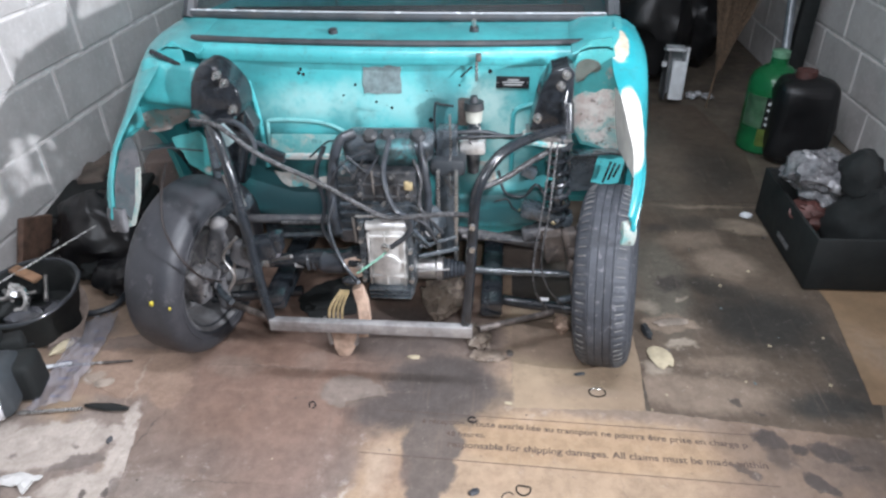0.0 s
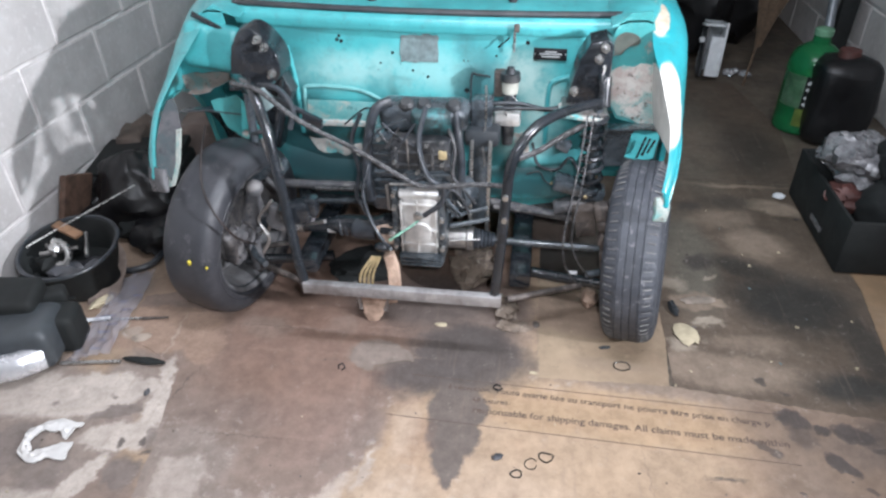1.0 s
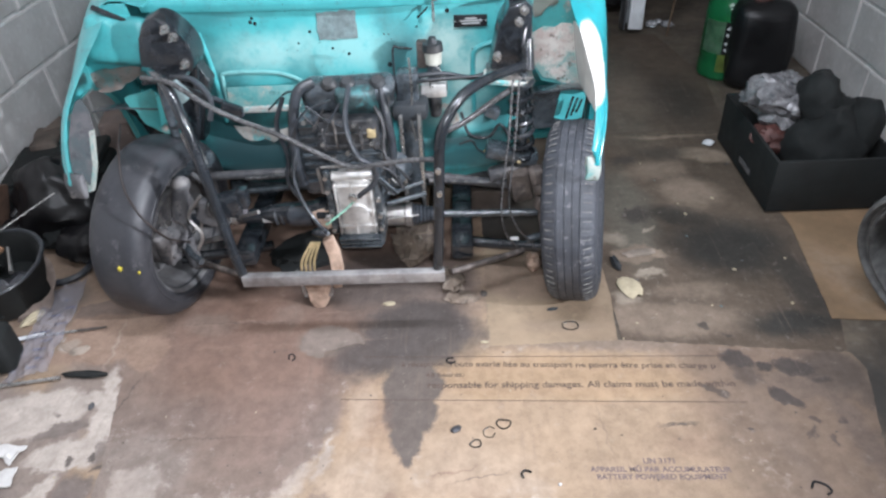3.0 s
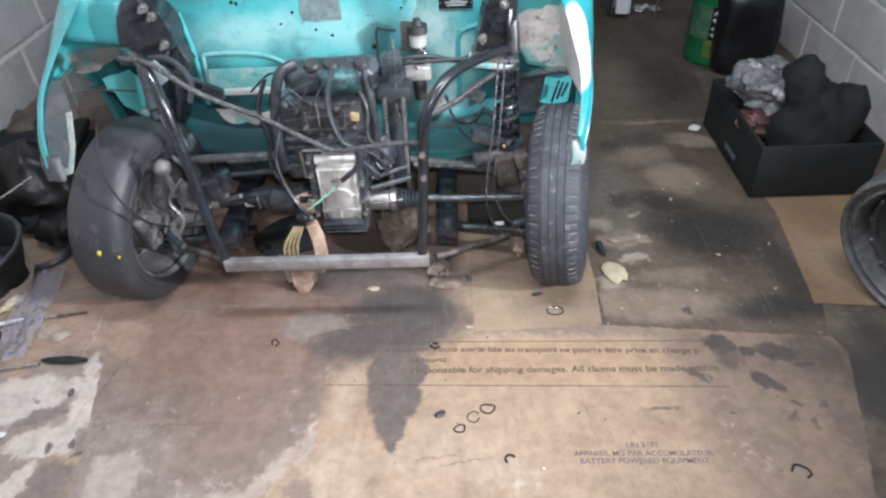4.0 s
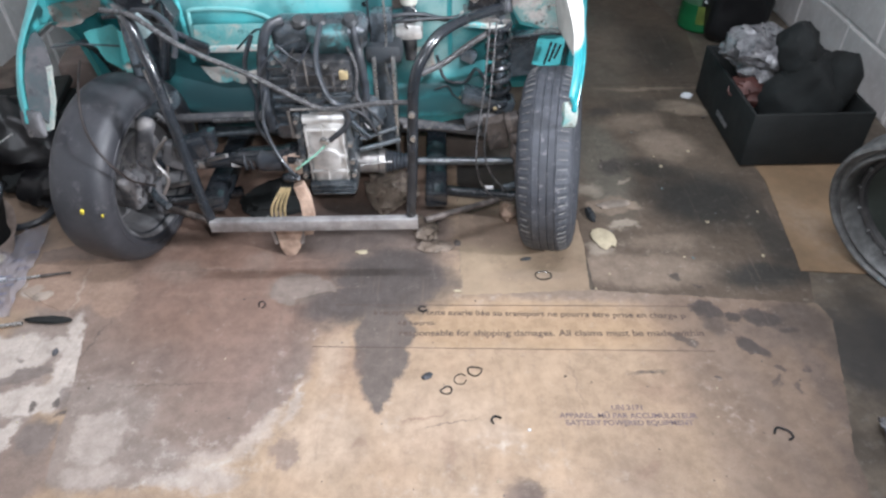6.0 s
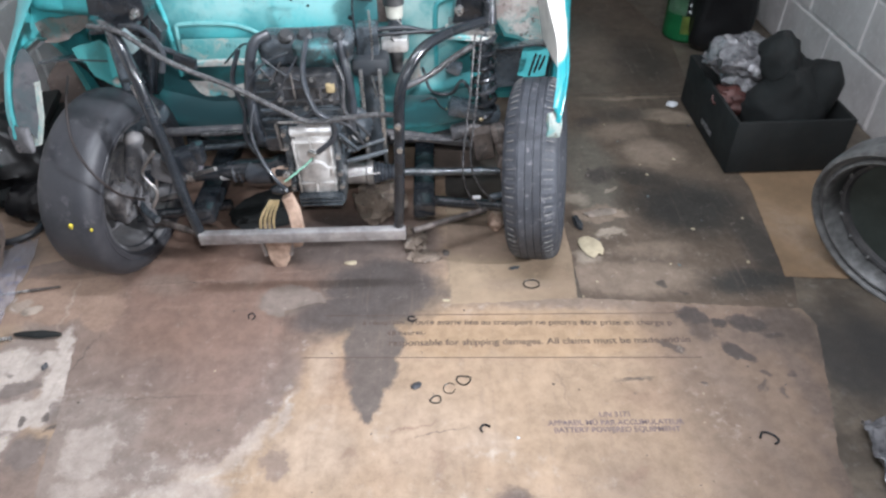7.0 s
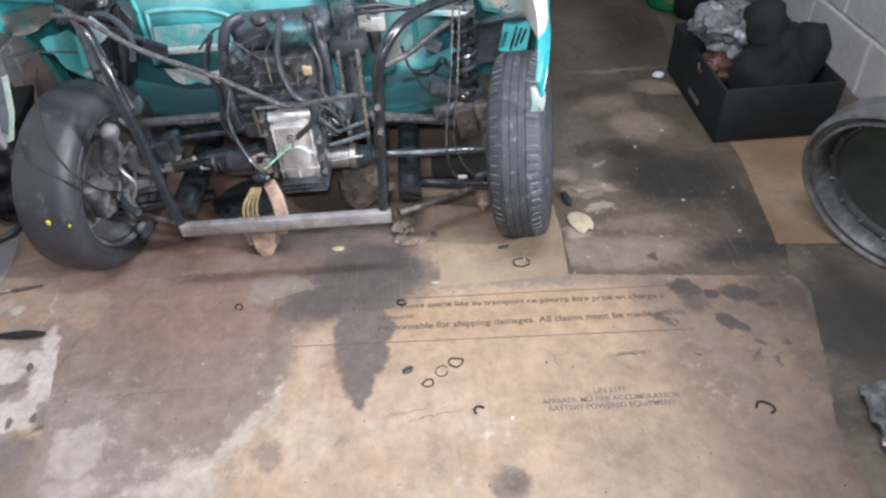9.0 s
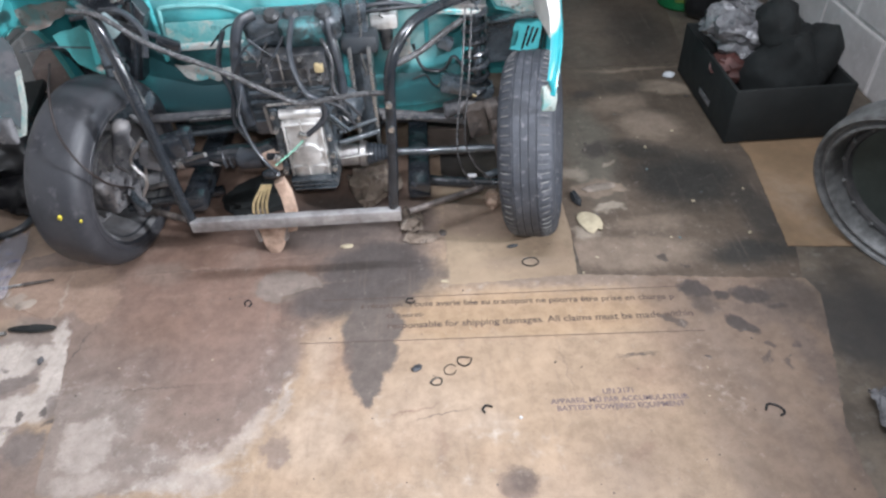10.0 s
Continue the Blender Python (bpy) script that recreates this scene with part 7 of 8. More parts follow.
single("dark_plank", box(empty_mesh(), (1.775, 3.28, 0.5), (0.075, 0.05, 1.0), (-8, 4, 0), 0.006), M_BLACK_PLASTIC, (1.775, 3.28, 0), "dark plank upright against the block wall", "plank")
sack = thing("dark_sack", (1.12, 3.75, 0), "dark glossy rubbish sack in the shade", "sack")
part("sack_body", blob((1.12, 3.72, 0.28), (0.22, 0.25, 0.30), 17, 0.25, 1.6, 32, 22), M_BLACK_BAG, sack)
part("sack_neck", blob((1.15, 3.72, 0.60), (0.09, 0.10, 0.12), 19, 0.3, 1.8), M_BLACK_BAG, sack)
sack = thing("dark_sack", (1.40, 3.95, 0), "dark rubbish sack behind the broom", "sack")
part("sack_body", blob((1.42, 3.95, 0.27), (0.20, 0.2, 0.29), 23, 0.25, 1.6, 32, 22), M_BLACK_BAG, sack)
for k, (x, y, s) in enumerate(((1.31, 3.34, 0.034), (1.35, 3.38, 0.026), (1.39, 3.33, 0.032))):
    single("foil_scrap", blob((x, y, s * 0.6), (s, s * 0.8, s * 0.5), 31 + k, 0.5, 2.0, 12, 8), M_SILVER, (x, y, 0), "small crumpled silver scrap on the floor", "scrap", "scraps")

# ---- small things on the floor ----
def clip(points, at, label, r=0.0018):
    line = [(at[0] + a, at[1] + b, at[2]) for a, b in points]
    return single("wire_clip", tube(empty_mesh(), line, r, 6, 5), M_BLACK, at, label, "clip", "wire clips on the cardboard")


Z = 0.0068
ring = [(0.022, 0.0), (0.015, 0.013), (-0.004, 0.016), (-0.020, 0.008), (-0.018, -0.009), (0.0, -0.016), (0.017, -0.010), (0.021, -0.003)]
clip(ring, (0.586, 1.082, 0.0052), "thin black oval wire clip")
clip([(0.014, 0.010), (-0.012, 0.012), (-0.015, -0.003), (0.0, -0.014), (0.014, -0.005), (0.017, 0.009)], (0.388, 0.757, Z), "D-shaped bent black wire clip")
clip([(-0.018, -0.002), (-0.004, 0.010), (0.008, 0.006), (0.006, -0.008), (-0.008, -0.010), (-0.017, -0.003)], (0.325, 0.704, Z), "thin bent black wire clip")
clip([(0.010, 0.006), (-0.004, 0.011), (-0.012, 0.002), (-0.008, -0.008)], (0.432, 0.620, Z), "small open black clip", 0.0026)
clip([(-0.016, 0.002), (-0.004, 0.017), (0.016, 0.008), (0.021, -0.006), (0.010, -0.014)], (1.035, 0.575, Z), "open black wire clip", 0.0028)
clip([(-0.010, -0.012), (-0.014, 0.004), (-0.004, 0.008), (0.004, -0.004), (-0.002, -0.016)], (-0.155, 0.993, 0.0045), "twisted black wire clip", 0.002)
clip([(0.008, 0.006), (-0.006, 0.008), (-0.010, -0.004), (0.004, -0.010), (0.012, -0.002)], (0.262, 0.963, Z), "thin bent black wire clip", 0.0022)
clip([(0.012, 0.010), (0.0, 0.016), (-0.014, 0.006), (-0.012, -0.010), (0.004, -0.014), (0.013, -0.002)], (0.355, 0.735, 0.0056), "pale ring mark of bent wire", 0.0012)


def chip(name, at, size, seed, material, label, category, turn=0):
    return single(name, blob((at[0], at[1], at[2] + size[2] * 0.75), size, seed, 0.35, 1.7, 14, 9, (0, 0, turn)), material, at, label, category, "litter on the floor")


chip("paper_scrap", (0.084, 1.190, 0.005), (0.018, 0.009, 0.004), 2, M_CREAM, "small cream scrap on dark board", "scrap")
chip("white_scrap", (1.236, 2.056, 0.0013), (0.022, 0.018, 0.010), 4, M_WHITE, "small white crumpled scrap on the board", "scrap")
chip("foam_scrap", (0.775, 1.235, 0.0013), (0.030, 0.048, 0.006), 6, M_CREAM, "cream foam scrap beside the tyre", "scrap", 20)
chip("rubber_scrap", (0.755, 1.345, 0.0013), (0.012, 0.035, 0.010), 7, M_RUBBER, "black rubber scrap beside the tyre", "scrap", 10)
chip("rubber_scrap", (0.545, 1.150, 0.0030), (0.015, 0.006, 0.004), 9, M_RUBBER, "tiny black rubber scrap", "scrap", 10)
chip("wooden_chock", (0.508, 1.345, 0.0028), (0.023, 0.032, 0.028), 10, M_BEIGE, "small worn wooden chock", "chock")
chip("blue_scrap", (0.277, 0.745, 0.0043), (0.013, 0.009, 0.004), 12, M_GREYTOOL, "small dark torn scrap", "scrap", 30)
chip("foam_scrap", (0.835, 1.395, 0.0013), (0.055, 0.018, 0.004), 14, plain("dirty_foam", (0.24, 0.20, 0.165), 0.85), "dirty grey foam strip", "scrap", 10)
chip("grit_bit", (0.50, 0.595, 0.0043), (0.0035, 0.0035, 0.003), 15, M_WHITE, "tiny white grit bit", "grit")
chip("torn_corner", (0.352, 1.028, 0.0043), (0.012, 0.005, 0.002), 16, M_CREAM, "whitish torn cardboard corner", "scrap", -10)
chip("cable_bit", (0.355, 1.225, 0.0013), (0.010, 0.014, 0.004), 18, M_RUSTY, "rusty twisted bit of cable", "scrap")
rnd = random.Random(77)
for k in range(60):
    x, y = rnd.uniform(-0.95, 1.2), rnd.uniform(0.3, 1.05)
    s = rnd.uniform(0.0010, 0.0026)
    chip("grit_bit", (x, y, 0.0043), (s, s * rnd.uniform(0.6, 1.6), s * 0.6), k, rnd.choice((M_RUSTY, M_RUSTY, M_CREAM, M_CREAM)), "small speck of grit on the cardboard", "grit", rnd.uniform(0, 180))
for k in range(26):
    x, y = rnd.uniform(0.75, 1.3), rnd.uniform(1.05, 2.1)
    s = rnd.uniform(0.002, 0.007)
    chip("grit_bit", (x, y, 0.0012), (s, s * rnd.uniform(0.6, 1.6), s * 0.5), 100 + k, rnd.choice((M_RUSTY, M_CREAM, M_BARE)), "small flake of dirt on the board", "grit", rnd.uniform(0, 180))

# ---- pile of tools by the lit wall ----
M_DULLCARD = plain("dull_brown_card", (0.10, 0.078, 0.065), 0.85, 0, 0.4, 12, 90, 0.3)
case = thing("black_tool_case", (-1.06, 1.75, 0), "black plastic case in the shade of the wing", "case")
part("case_body", box(empty_mesh(), (-1.085, 1.74, 0.095), (0.32, 0.26, 0.185), (0, 0, 8), 0.02, 3), M_BLACK_PLASTIC, case)
part("case_lid", box(empty_mesh(), (-1.09, 1.75, 0.200), (0.31, 0.25, 0.03), (4, -3, 8), 0.01), M_BLACK_PLASTIC, case)
part("case_latch", box(empty_mesh(), (-1.0, 1.613, 0.135), (0.06, 0.012, 0.02), (0, 6, 8), 0.004), M_SILVER, case, "bright latch")
part("case_edge", box(empty_mesh(), (-1.07, 1.612, 0.028), (0.27, 0.012, 0.010), (0, 0, 8), 0.003), M_BEIGE, case, "pale dusty lower edge")
single("folded_cardboard", plate(empty_mesh(), ragged([(0, 0), (0.16, 0), (0.17, 0.13), (0.09, 0.20), (0.02, 0.16)], 0.006, 0.03, 2), pose(-1.22, 1.86, 0.09, 62, 0, 14), 0.02), M_DULLCARD, (-1.2, 1.86, 0.09), "creased brown cardboard leaning on the wall", "cardboard")
single("wooden_offcut", box(empty_mesh(), (-1.195, 1.475, 0.125), (0.022, 0.15, 0.26), (-24, 6, 0), 0.005), plain("dark_wood", (0.10, 0.058, 0.040), 0.75, 0, 0.5, 22, 120, 0.4), (-1.19, 1.6, 0), "raw brown wooden offcut leaning on the wall", "offcut")
single("dark_hose_coil", tube(empty_mesh(), [(-0.93, 1.50, 0.02), (-0.89, 1.44, 0.02), (-0.90, 1.36, 0.015), (-0.97, 1.32, 0.015), (-1.02, 1.35, 0.03)], 0.011, 9), M_HOSE, (-0.93, 1.42, 0), "dark hose end lying on the floor", "hose")
bin_ = thing("black_bowl", (-1.13, 1.40, 0), "round black plastic tub full of tools", "tub")
tub = pose(-1.125, 1.385, 0.012, 0, 0, 0) @ Matrix.Rotation(radians(10), 4, "X") @ UPRIGHT
part("tub_body", lathe(empty_mesh(), [(0.01, 0.0), (0.085, 0.0), (0.098, 0.02), (0.112, 0.125), (0.116, 0.13), (0.112, 0.133), (0.105, 0.125), (0.09, 0.03), (0.01, 0.02)], tub, 40), M_BLACK_PLASTIC, bin_)
part("tub_rim", tube(empty_mesh(), [(-1.125 + 0.114 * math.cos(radians(a)), 1.368 + 0.112 * math.sin(radians(a)), 0.142 + 0.02 * math.sin(radians(a))) for a in range(0, 361, 30)], 0.0055, 8, 3), M_HOSE, bin_)
bin_.location, bin_.scale = (-1.075, 1.290, 0), (1.26, 1.26, 1.06)
clamp = thing("hose_clamp_tool", (-1.14, 1.34, 0.12), "bright steel clamp lying on the tools", "clamp")
part("jaw", box(empty_mesh(), (-1.145, 1.335, 0.160), (0.030, 0.045, 0.012), (30, 20, 20), 0.004), M_ZINC, clamp)
part("band", tube(empty_mesh(), [(-1.145, 1.345, 0.155), (-1.115, 1.335, 0.165), (-1.098, 1.32, 0.145), (-1.105, 1.305, 0.12), (-1.13, 1.30, 0.115)], 0.010, 9), M_ZINC, clamp)
clamp.location = (-1.088, 1.235, 0.125)
single("wood_scraper", box(empty_mesh(), (-1.10, 1.305, 0.172), (0.115, 0.032, 0.012), (6, 4, -22), 0.004), M_WOOD, (-1.10, 1.305, 0.16), "small orange-brown wooden piece", "scraper")
single("steel_rod", rod(empty_mesh(), (-1.190, 1.225, 0.155), (-0.970, 1.505, 0.226), 0.0032, sides=8), M_ZINC, (-1.19, 1.225, 0.15), "thin bright steel rod across the pile", "rod")
for k, (x, y, z, s) in enumerate(((-1.13, 1.225, 0.095, 0.05), (-1.05, 1.19, 0.085, 0.055), (-1.15, 1.13, 0.05, 0.06), (-1.01, 1.25, 0.07, 0.05), (-1.14, 1.32, 0.10, 0.05))):
    single("dark_tool", blob((x, y, z), (s, s * 0.8, s * 0.7), 41 + k, 0.4, 1.6, 16, 10), M_GREYTOOL if k % 2 else M_BLACK_PLASTIC, (x, y, 0), "dark oily tool part in the pile", "tool part", "tool pile")
chip("cork", (-0.955, 1.168, 0.004), (0.015, 0.042, 0.012), 51, M_CREAM, "pale beige wooden peg on the floor", "peg", -26)

power = thing("power_tool", (-1.08, 1.0, 0), "grey power tool with silver curved housing", "power tool")
bm = box(empty_mesh(), (-1.085, 1.02, 0.075), (0.20, 0.16, 0.13), (0, 0, 14), 0.03, 3)
part("housing", bm, plain("matt_grey_plastic", (0.045, 0.052, 0.058), 0.5, 0, 0.2, 18, 120, 0.1), power, "matt grey housing")
part("dark_side", box(empty_mesh(), (-1.01, 1.08, 0.065), (0.10, 0.10, 0.12), (0, 0, 14), 0.02, 3), M_BLACK_PLASTIC, power)
part("silver_guard", tube(empty_mesh(), [(-1.19, 0.885, 0.060), (-1.12, 0.895, 0.062), (-1.05, 0.925, 0.060), (-1.005, 0.975, 0.055)], 0.037, 14), M_SILVER, power, "bright curved guard")
part("dark_top", box(empty_mesh(), (-1.135, 1.085, 0.155), (0.15, 0.12, 0.06), (8, 6, 14), 0.02, 3), M_BLACK_PLASTIC, power)
part("trigger_block", box(empty_mesh(), (-1.075, 1.145, 0.115), (0.09, 0.05, 0.05), (0, 0, 30), 0.014, 3), M_BLACK_PLASTIC, power)

power.location = (-1.020, 0.910, 0)

screw = thing("screwdriver", (-0.93, 1.12, 0.004), "long pale-handled screwdriver on the floor", "screwdriver")
part("blade", rod(empty_mesh(), (-1.04, 1.103, 0.012), (-0.84, 1.140, 0.010), 0.004, sides=8), M_ZINC, screw)
part("grip", rod(empty_mesh(), (-1.045, 1.094, 0.014), (-0.930, 1.126, 0.014), 0.0070, 0.0055), M_WHITE, screw, "whitish worn grip")
part("tip", rod(empty_mesh(), (-0.84, 1.140, 0.010), (-0.765, 1.155, 0.008), 0.005, 0.003), M_RUSTY, screw)
screw.location = (-0.885, 1.090, 0.004)
brush = thing("wire_brush", (-0.83, 0.96, 0.004), "black-handled brush lying on the floor", "brush")
part("shank", rod(empty_mesh(), (-0.96, 0.935, 0.012), (-0.80, 0.962, 0.012), 0.005, sides=8), M_ZINC, brush)
part("head", blob((-0.735, 0.972, 0.013), (0.064, 0.012, 0.007), 61, 0.2, 1.5, turn=(0, 0, -2)), M_BLACK_PLASTIC, brush)
brush.location = (-0.792, 0.929, 0.004)


def film_sheet(outline, z, material, label, seed, rise):
    xs, ys = [p[0] for p in outline], [p[1] for p in outline]
    a, b, c, d = [Vector((*p, z)) for p in outline]
    rows = []
    n = 22
    for i in range(n + 1):
        row = []
        for j in range(n + 1):
            p = a.lerp(b, j / n).lerp(d.lerp(c, j / n), i / n)
            p.z += rise * (0.5 + 0.5 * noise.noise(Vector((p.x * 22, p.y * 22, seed)))) + rise * 0.5 * noise.noise(Vector((p.x * 95, p.y * 40, seed)))
            p.z = max(p.z, z)
            row.append(p)
        rows.append(row)
    return single("plastic_wrap", sheet(empty_mesh(), rows, 0.0008, (0, 0, 1)), material, (xs[0], ys[0], z), label, "wrap")


film_sheet([(-0.905, 0.905), (-0.805, 0.955), (-0.860, 1.335), (-0.950, 1.285)], 0.004, M_FILM, "creased clear plastic wrap on the floor", 3, 0.030)
rnd = random.Random(77)
for k in range(9):
    x, y = rnd.uniform(-0.90, -0.85), 0.97 + 0.034 * k
    single("print_bar", box(empty_mesh(), (x, y, 0.0130), (rnd.uniform(0.015, 0.05), 0.006, 0.0006), (0, 0, rnd.uniform(8, 20))), M_FILM_INK, (x, y, 0.0130), "small violet printing on the clear wrap", "printing", "printing on the wrap")
# a folded strip of tissue lying in an open loop
loop = smooth_line([(-0.728, 0.636, 0), (-0.775, 0.626, 0), (-0.812, 0.608, 0), (-0.838, 0.628, 0), (-0.850, 0.668, 0), (-0.828, 0.697, 0), (-0.788, 0.705, 0), (-0.748, 0.692, 0)], 6)
rows = []
for k, p in enumerate(loop):
    q = loop[min(k + 1, len(loop) - 1)] - loop[max(k - 1, 0)]
    side = Vector((-q.y, q.x, 0)).normalized() * (0.012 + 0.013 * abs(2 * k / (len(loop) - 1) - 1) ** 2 + 0.003 * math.sin(k * 0.8))
    rows.append([p + side * f + Vector((0, 0, 0.007 + 0.007 * noise.noise(Vector((k * 0.6, f * 2.3, 4))) + 0.004 * (1 - f * f))) for f in (-1, -0.6, -0.2, 0.2, 0.6, 1)])
single("tissue", sheet(empty_mesh(), rows, 0.004, (0, 0, 1)), M_PAPER, (-0.83, 0.70, 0.003), "crumpled white paper tissue on the floor", "tissue")
chip("paper_scrap", (-0.760, 1.036, 0.0030), (0.026, 0.018, 0.002), 63, plain("pale_board", (0.34, 0.28, 0.23), 0.85), "pale torn paper scrap", "scrap", 20)
chip("blue_scrap", (-0.638, 0.837, 0.0030), (0.007, 0.011, 0.006), 64, M_GREYTOOL, "tiny blue-grey plastic scrap", "scrap")
film_sheet([(1.22, 0.45), (1.36, 0.45), (1.36, 0.62), (1.24, 0.60)], 0.004, M_GREYFILM, "crumpled pale plastic film by the cardboard edge", 9, 0.05)

for k, (x, y, z, a, b_, c) in enumerate(((-1.16, 1.55, 0.07, 0.08, 0.09, 0.07), (-1.02, 1.55, 0.05, 0.09, 0.07, 0.05), (-1.14, 1.66, 0.12, 0.09, 0.08, 0.09), (-0.93, 1.60, 0.08, 0.08, 0.07, 0.07), (-1.19, 1.25, 0.05, 0.05, 0.08, 0.05), (-1.10, 1.17, 0.035, 0.07, 0.05, 0.035))):
    single("dark_cloth", blob((x, y, z), (a, b_, c), 81 + k, 0.35, 1.9, 26, 16), M_BLACK_CLOTH if k % 3 else M_BLACK_BAG, (x, y, 0), "crumpled dark oily cloth in the pile", "cloth", "tool pile")
bm = box(empty_mesh(), (-1.185, 1.885, 0.165), (0.11, 0.16, 0.15), (0, 6, 12), 0.012)
bmesh.ops.subdivide_edges(bm, edges=bm.edges, cuts=3, use_grid_fill=True)
single("crushed_box", crumple(bm, 0.022, 12, 3), M_DULLCARD, (-1.195, 1.885, 0.1), "crushed dull brown cardboard box behind the case", "box")
single("dark_crate_board", box(empty_mesh(), (-1.195, 1.885, 0.045), (0.10, 0.18, 0.09), (0, 0, 12), 0.01), M_BLACK_PLASTIC, (-1.195, 1.885, 0), "black plastic box under the crushed cardboard", "box")
bm = box(empty_mesh(), (-0.91, 2.02, 0.125), (0.24, 0.16, 0.25), (0, 0, 10), 0.010)
bmesh.ops.subdivide_edges(bm, edges=bm.edges, cuts=3, use_grid_fill=True)
single("cardboard_box", crumple(bm, 0.014, 9, 6), speckled("pinkish_brown_card", ((0.18, 0.135, 0.118), (0.14, 0.108, 0.096), (0.16, 0.145, 0.14), (0.24, 0.185, 0.16)), 7, 0.85), (-0.91, 2.02, 0), "dented pinkish brown cardboard box behind the wheel arch", "box")
bm = blob((-1.03, 1.615, 0.125), (0.155, 0.13, 0.155), 57, 0.22, 1.5, 40, 26)
single("bin_bag", bm, M_BLACK_BAG, (-1.03, 1.615, 0), "full glossy black bin bag beside the tyre", "bag")
single("bin_bag", blob((-0.93, 1.50, 0.050), (0.085, 0.10, 0.060), 59, 0.25, 1.6, 32, 20), M_BLACK_BAG, (-0.93, 1.50, 0), "flat black bin bag on the floor", "bag")
strap_line = smooth_line([(-0.962, 1.300, 0.118), (-0.928, 1.275, 0.085), (-0.918, 1.235, 0.045), (-0.945, 1.195, 0.018), (-1.000, 1.170, 0.012)], 5)
rows = [[p + Vector((0.004 * f, 0.016 * f, 0.022 * f + 0.004 * (1 - f * f))) for f in (-1, -0.3, 0.4, 1)] for p in strap_line]
single("beige_strap", sheet(empty_mesh(), rows, 0.006, (1, 0, 0)), plain("dusty_beige_webbing", (0.21, 0.165, 0.14), 0.9, 0, 0.35, 20, 160, 0.4), (-0.95, 1.23, 0), "dusty beige strap curling beside the tub", "strap")
for a, b_ in (((-1.13, 1.20, 0.150), (-1.04, 1.25, 0.148)), ((-1.15, 1.26, 0.140), (-1.08, 1.20, 0.150)), ((-1.01, 1.24, 0.125), (-1.06, 1.33, 0.150))):
    single("hand_tool", rod(empty_mesh(), a, b_, 0.007, 0.005, 10), M_STEEL, a, "dull steel hand tool lying in the tub", "tool", "tool pile")

# ---- rubbish under the car and further running gear ----
M_BROWNPAPER = speckled("crumpled_brown_paper", ((0.20, 0.155, 0.12), (0.28, 0.225, 0.18), (0.12, 0.092, 0.074), (0.36, 0.31, 0.26)), 16, 0.85)
M_KNUCKLE = speckled("brown_rusty_casting", ((0.085, 0.070, 0.062), (0.13, 0.108, 0.095), (0.055, 0.047, 0.044), (0.19, 0.165, 0.148)), 22, 0.7, 0.1)
single("paper_sack", blob((0.155, 1.44, 0.045), (0.070, 0.085, 0.060), 91, 0.42, 1.9, 36, 24), M_BROWNPAPER, (0.155, 1.44, 0), "crumpled brown paper sack under the engine", "sack")
single("paper_scrap", blob((0.262, 1.275, 0.018), (0.035, 0.050, 0.024), 93, 0.45, 2.2, 28, 18), M_BROWNPAPER, (0.262, 1.275, 0), "crumpled beige paper by the subframe foot", "scrap")
single("paper_scrap", blob((0.295, 1.205, 0.008), (0.045, 0.024, 0.010), 95, 0.45, 2.2, 28, 18), M_BROWNPAPER, (0.295, 1.205, 0), "flattened beige paper by the subframe foot", "scrap")
carton = thing("small_carton", (0.385, 1.66, 0), "small brown cardboard carton under the car", "carton")
part("carton_body", box(empty_mesh(), (0.385, 1.66, 0.055), (0.14, 0.09, 0.10), (0, 0, -6), 0.004), M_DULLCARD, carton)
part("carton_flap", box(empty_mesh(), (0.428, 1.612, 0.055), (0.020, 0.003, 0.096), (0, 0, -6), 0.001), M_BROWNPAPER, carton, "lighter torn flap")
single("rubber_mat", blob((-0.20, 1.42, 0.030), (0.10, 0.09, 0.030), 97, 0.35, 1.8, 28, 18), M_BLACK_CLOTH, (-0.20, 1.42, 0), "black rag on the floor under the car", "rag")

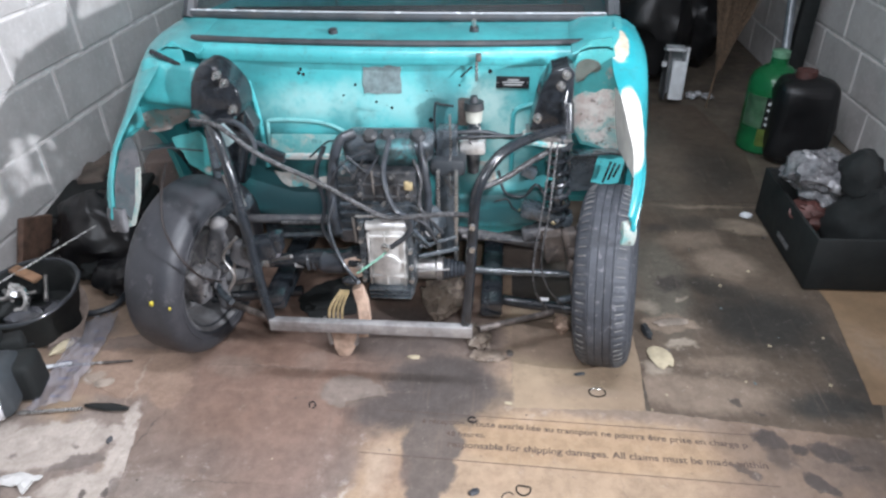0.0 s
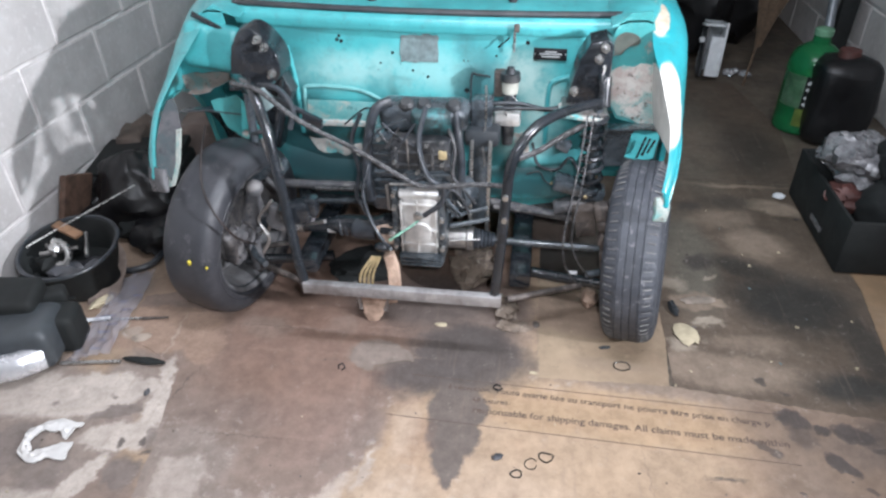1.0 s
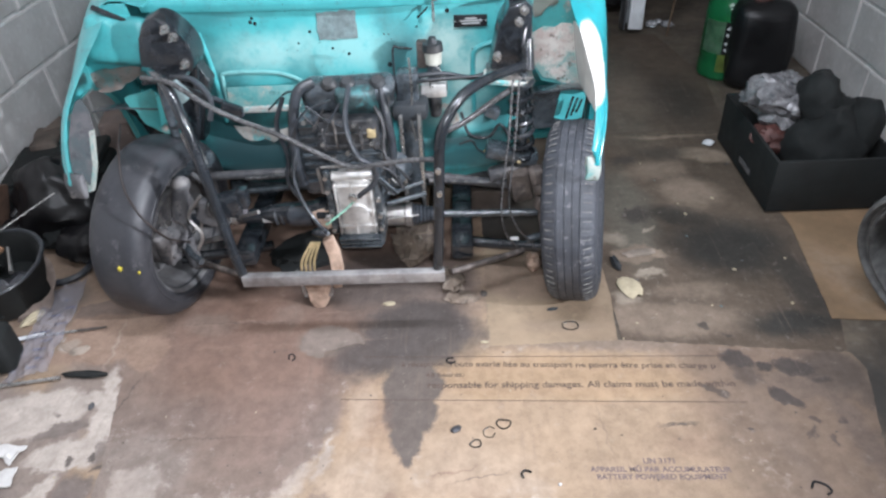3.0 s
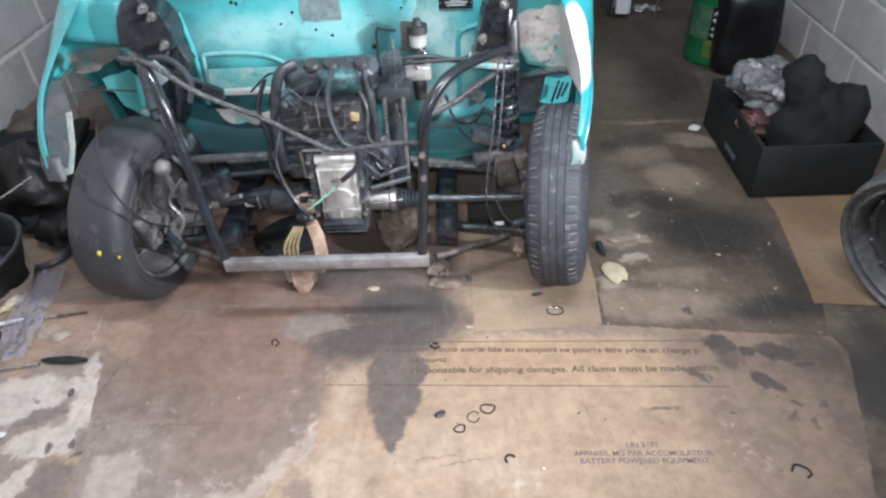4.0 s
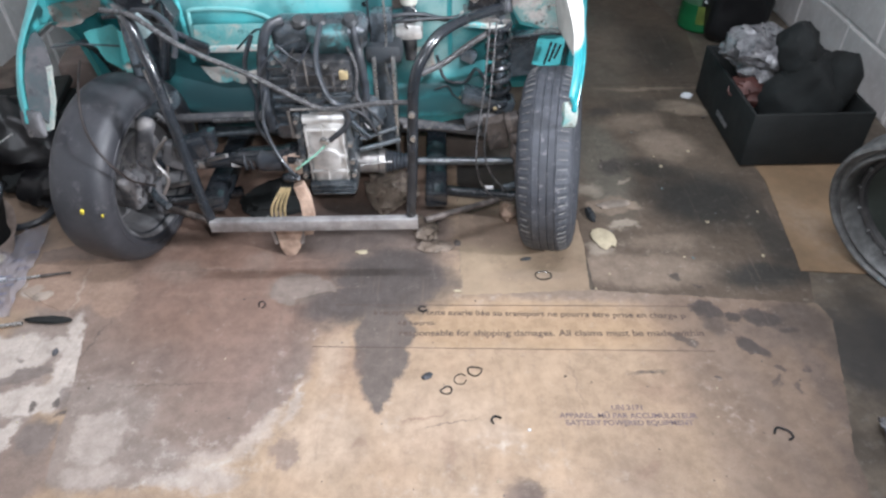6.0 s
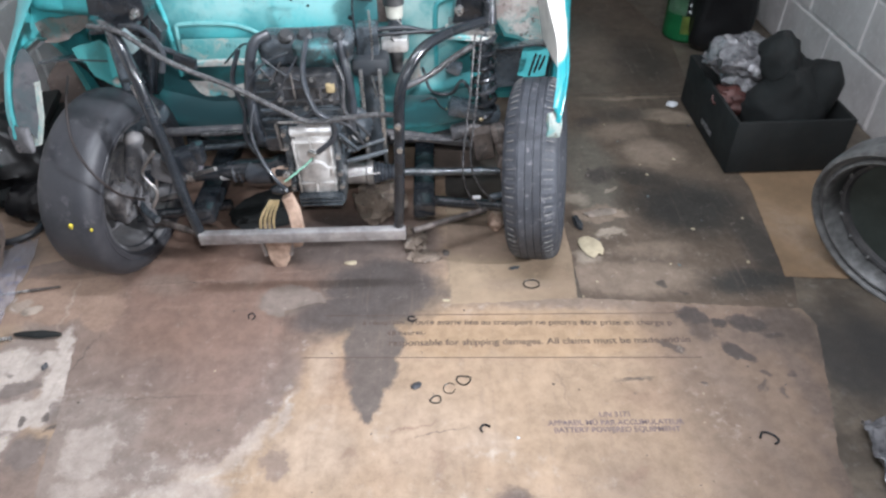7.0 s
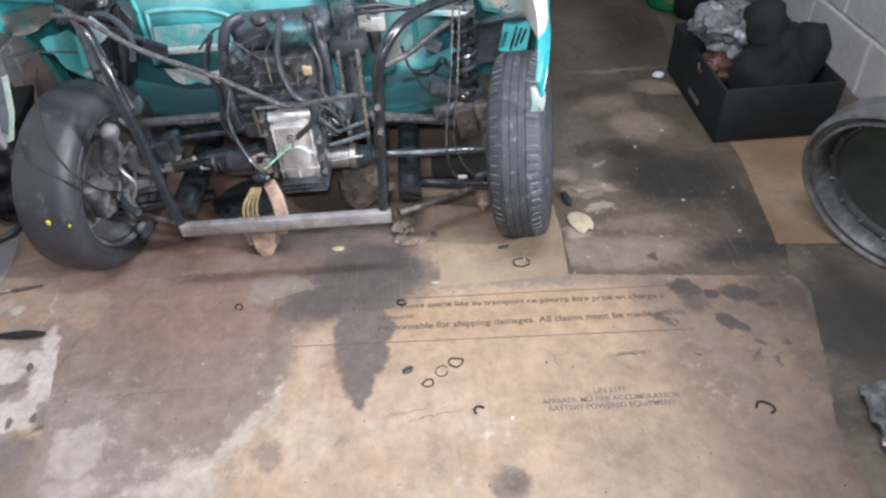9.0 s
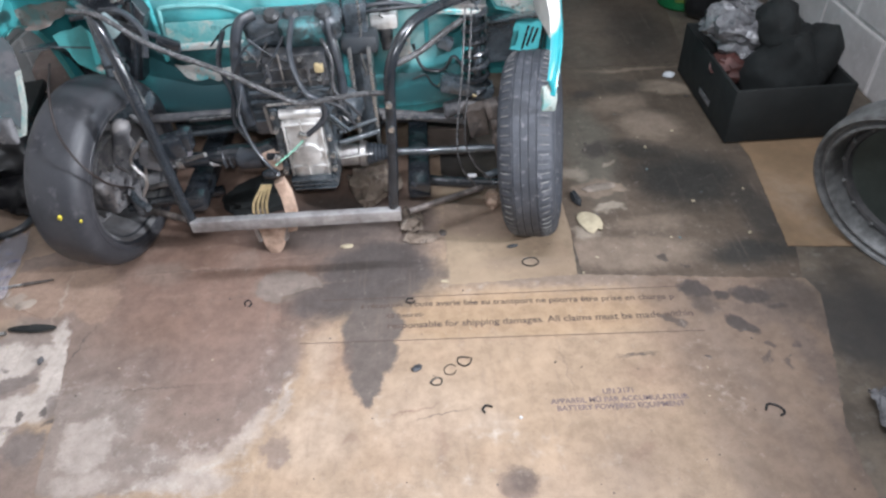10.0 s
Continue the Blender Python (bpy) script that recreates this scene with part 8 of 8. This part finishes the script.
bm = box(empty_mesh(), (0.462, 1.315, 0.318), (0.062, 0.055, 0.105), (0, -12, 8), 0.016)
bmesh.ops.subdivide_edges(bm, edges=bm.edges, cuts=3, use_grid_fill=True)
part("steering_knuckle", crumple(bm, 0.014, 20, 11), M_KNUCKLE, car, "brown rusty steering knuckle")
for k, (x, z, r) in enumerate(((0.500, 0.375, 0.022), (0.508, 0.335, 0.017), (0.516, 0.290, 0.020), (0.524, 0.245, 0.015), (0.532, 0.200, 0.019), (0.540, 0.155, 0.014))):
    bm = box(empty_mesh(), (x, 1.262, z), (r * 1.7, 0.04, r * 2.0), (0, 14 * (k % 3 - 1), 0), 0.006)
    bmesh.ops.subdivide_edges(bm, edges=bm.edges, cuts=1, use_grid_fill=True)
    part("caliper_lug", crumple(bm, 0.006, 35, 20 + k), M_KNUCKLE, car, "rusty caliper lug")
part("arm_clamp", box(empty_mesh(), (-0.262, 1.135, 0.395), (0.062, 0.03, 0.045), (0, -6, 8), 0.004), speckled("dusty_grey_plate", ((0.11, 0.105, 0.118), (0.15, 0.145, 0.155), (0.08, 0.075, 0.08), (0.20, 0.19, 0.19)), 18, 0.7), car, "flat dusty grey plate")
bm = lathe(empty_mesh(), [(0.020, -0.05), (0.030, -0.045), (0.024, -0.035), (0.030, -0.028), (0.024, -0.018), (0.031, -0.010), (0.034, 0.0), (0.034, 0.055)], pose(-0.165, 1.288, 0.262), 28)
part("rubber_boot", bm, M_HOSE, car, "ribbed glossy black boot")
part("shaft_collar", rod(empty_mesh(), (-0.345, 1.30, 0.249), (-0.325, 1.30, 0.250), 0.021, sides=18), M_ZINC, car)
for a, b_, r in (((-0.30, 1.25, 0.285), (-0.235, 1.22, 0.318), 0.006), ((-0.42, 1.25, 0.205), (-0.345, 1.23, 0.235), 0.007), ((-0.41, 1.24, 0.335), (-0.36, 1.22, 0.352), 0.009)):
    part("stay_rod", rod(empty_mesh(), a, b_, r, sides=10), M_STEEL, car, "scuffed steel stay")
part("tower_flange", crumple(box(empty_mesh(), (0.432, 1.362, 0.600), (0.125, 0.06, 0.010), (6, 6, 0), 0.002), 0.005, 30, 6), M_LEDGE, car, "flaking pale flange under the tower")
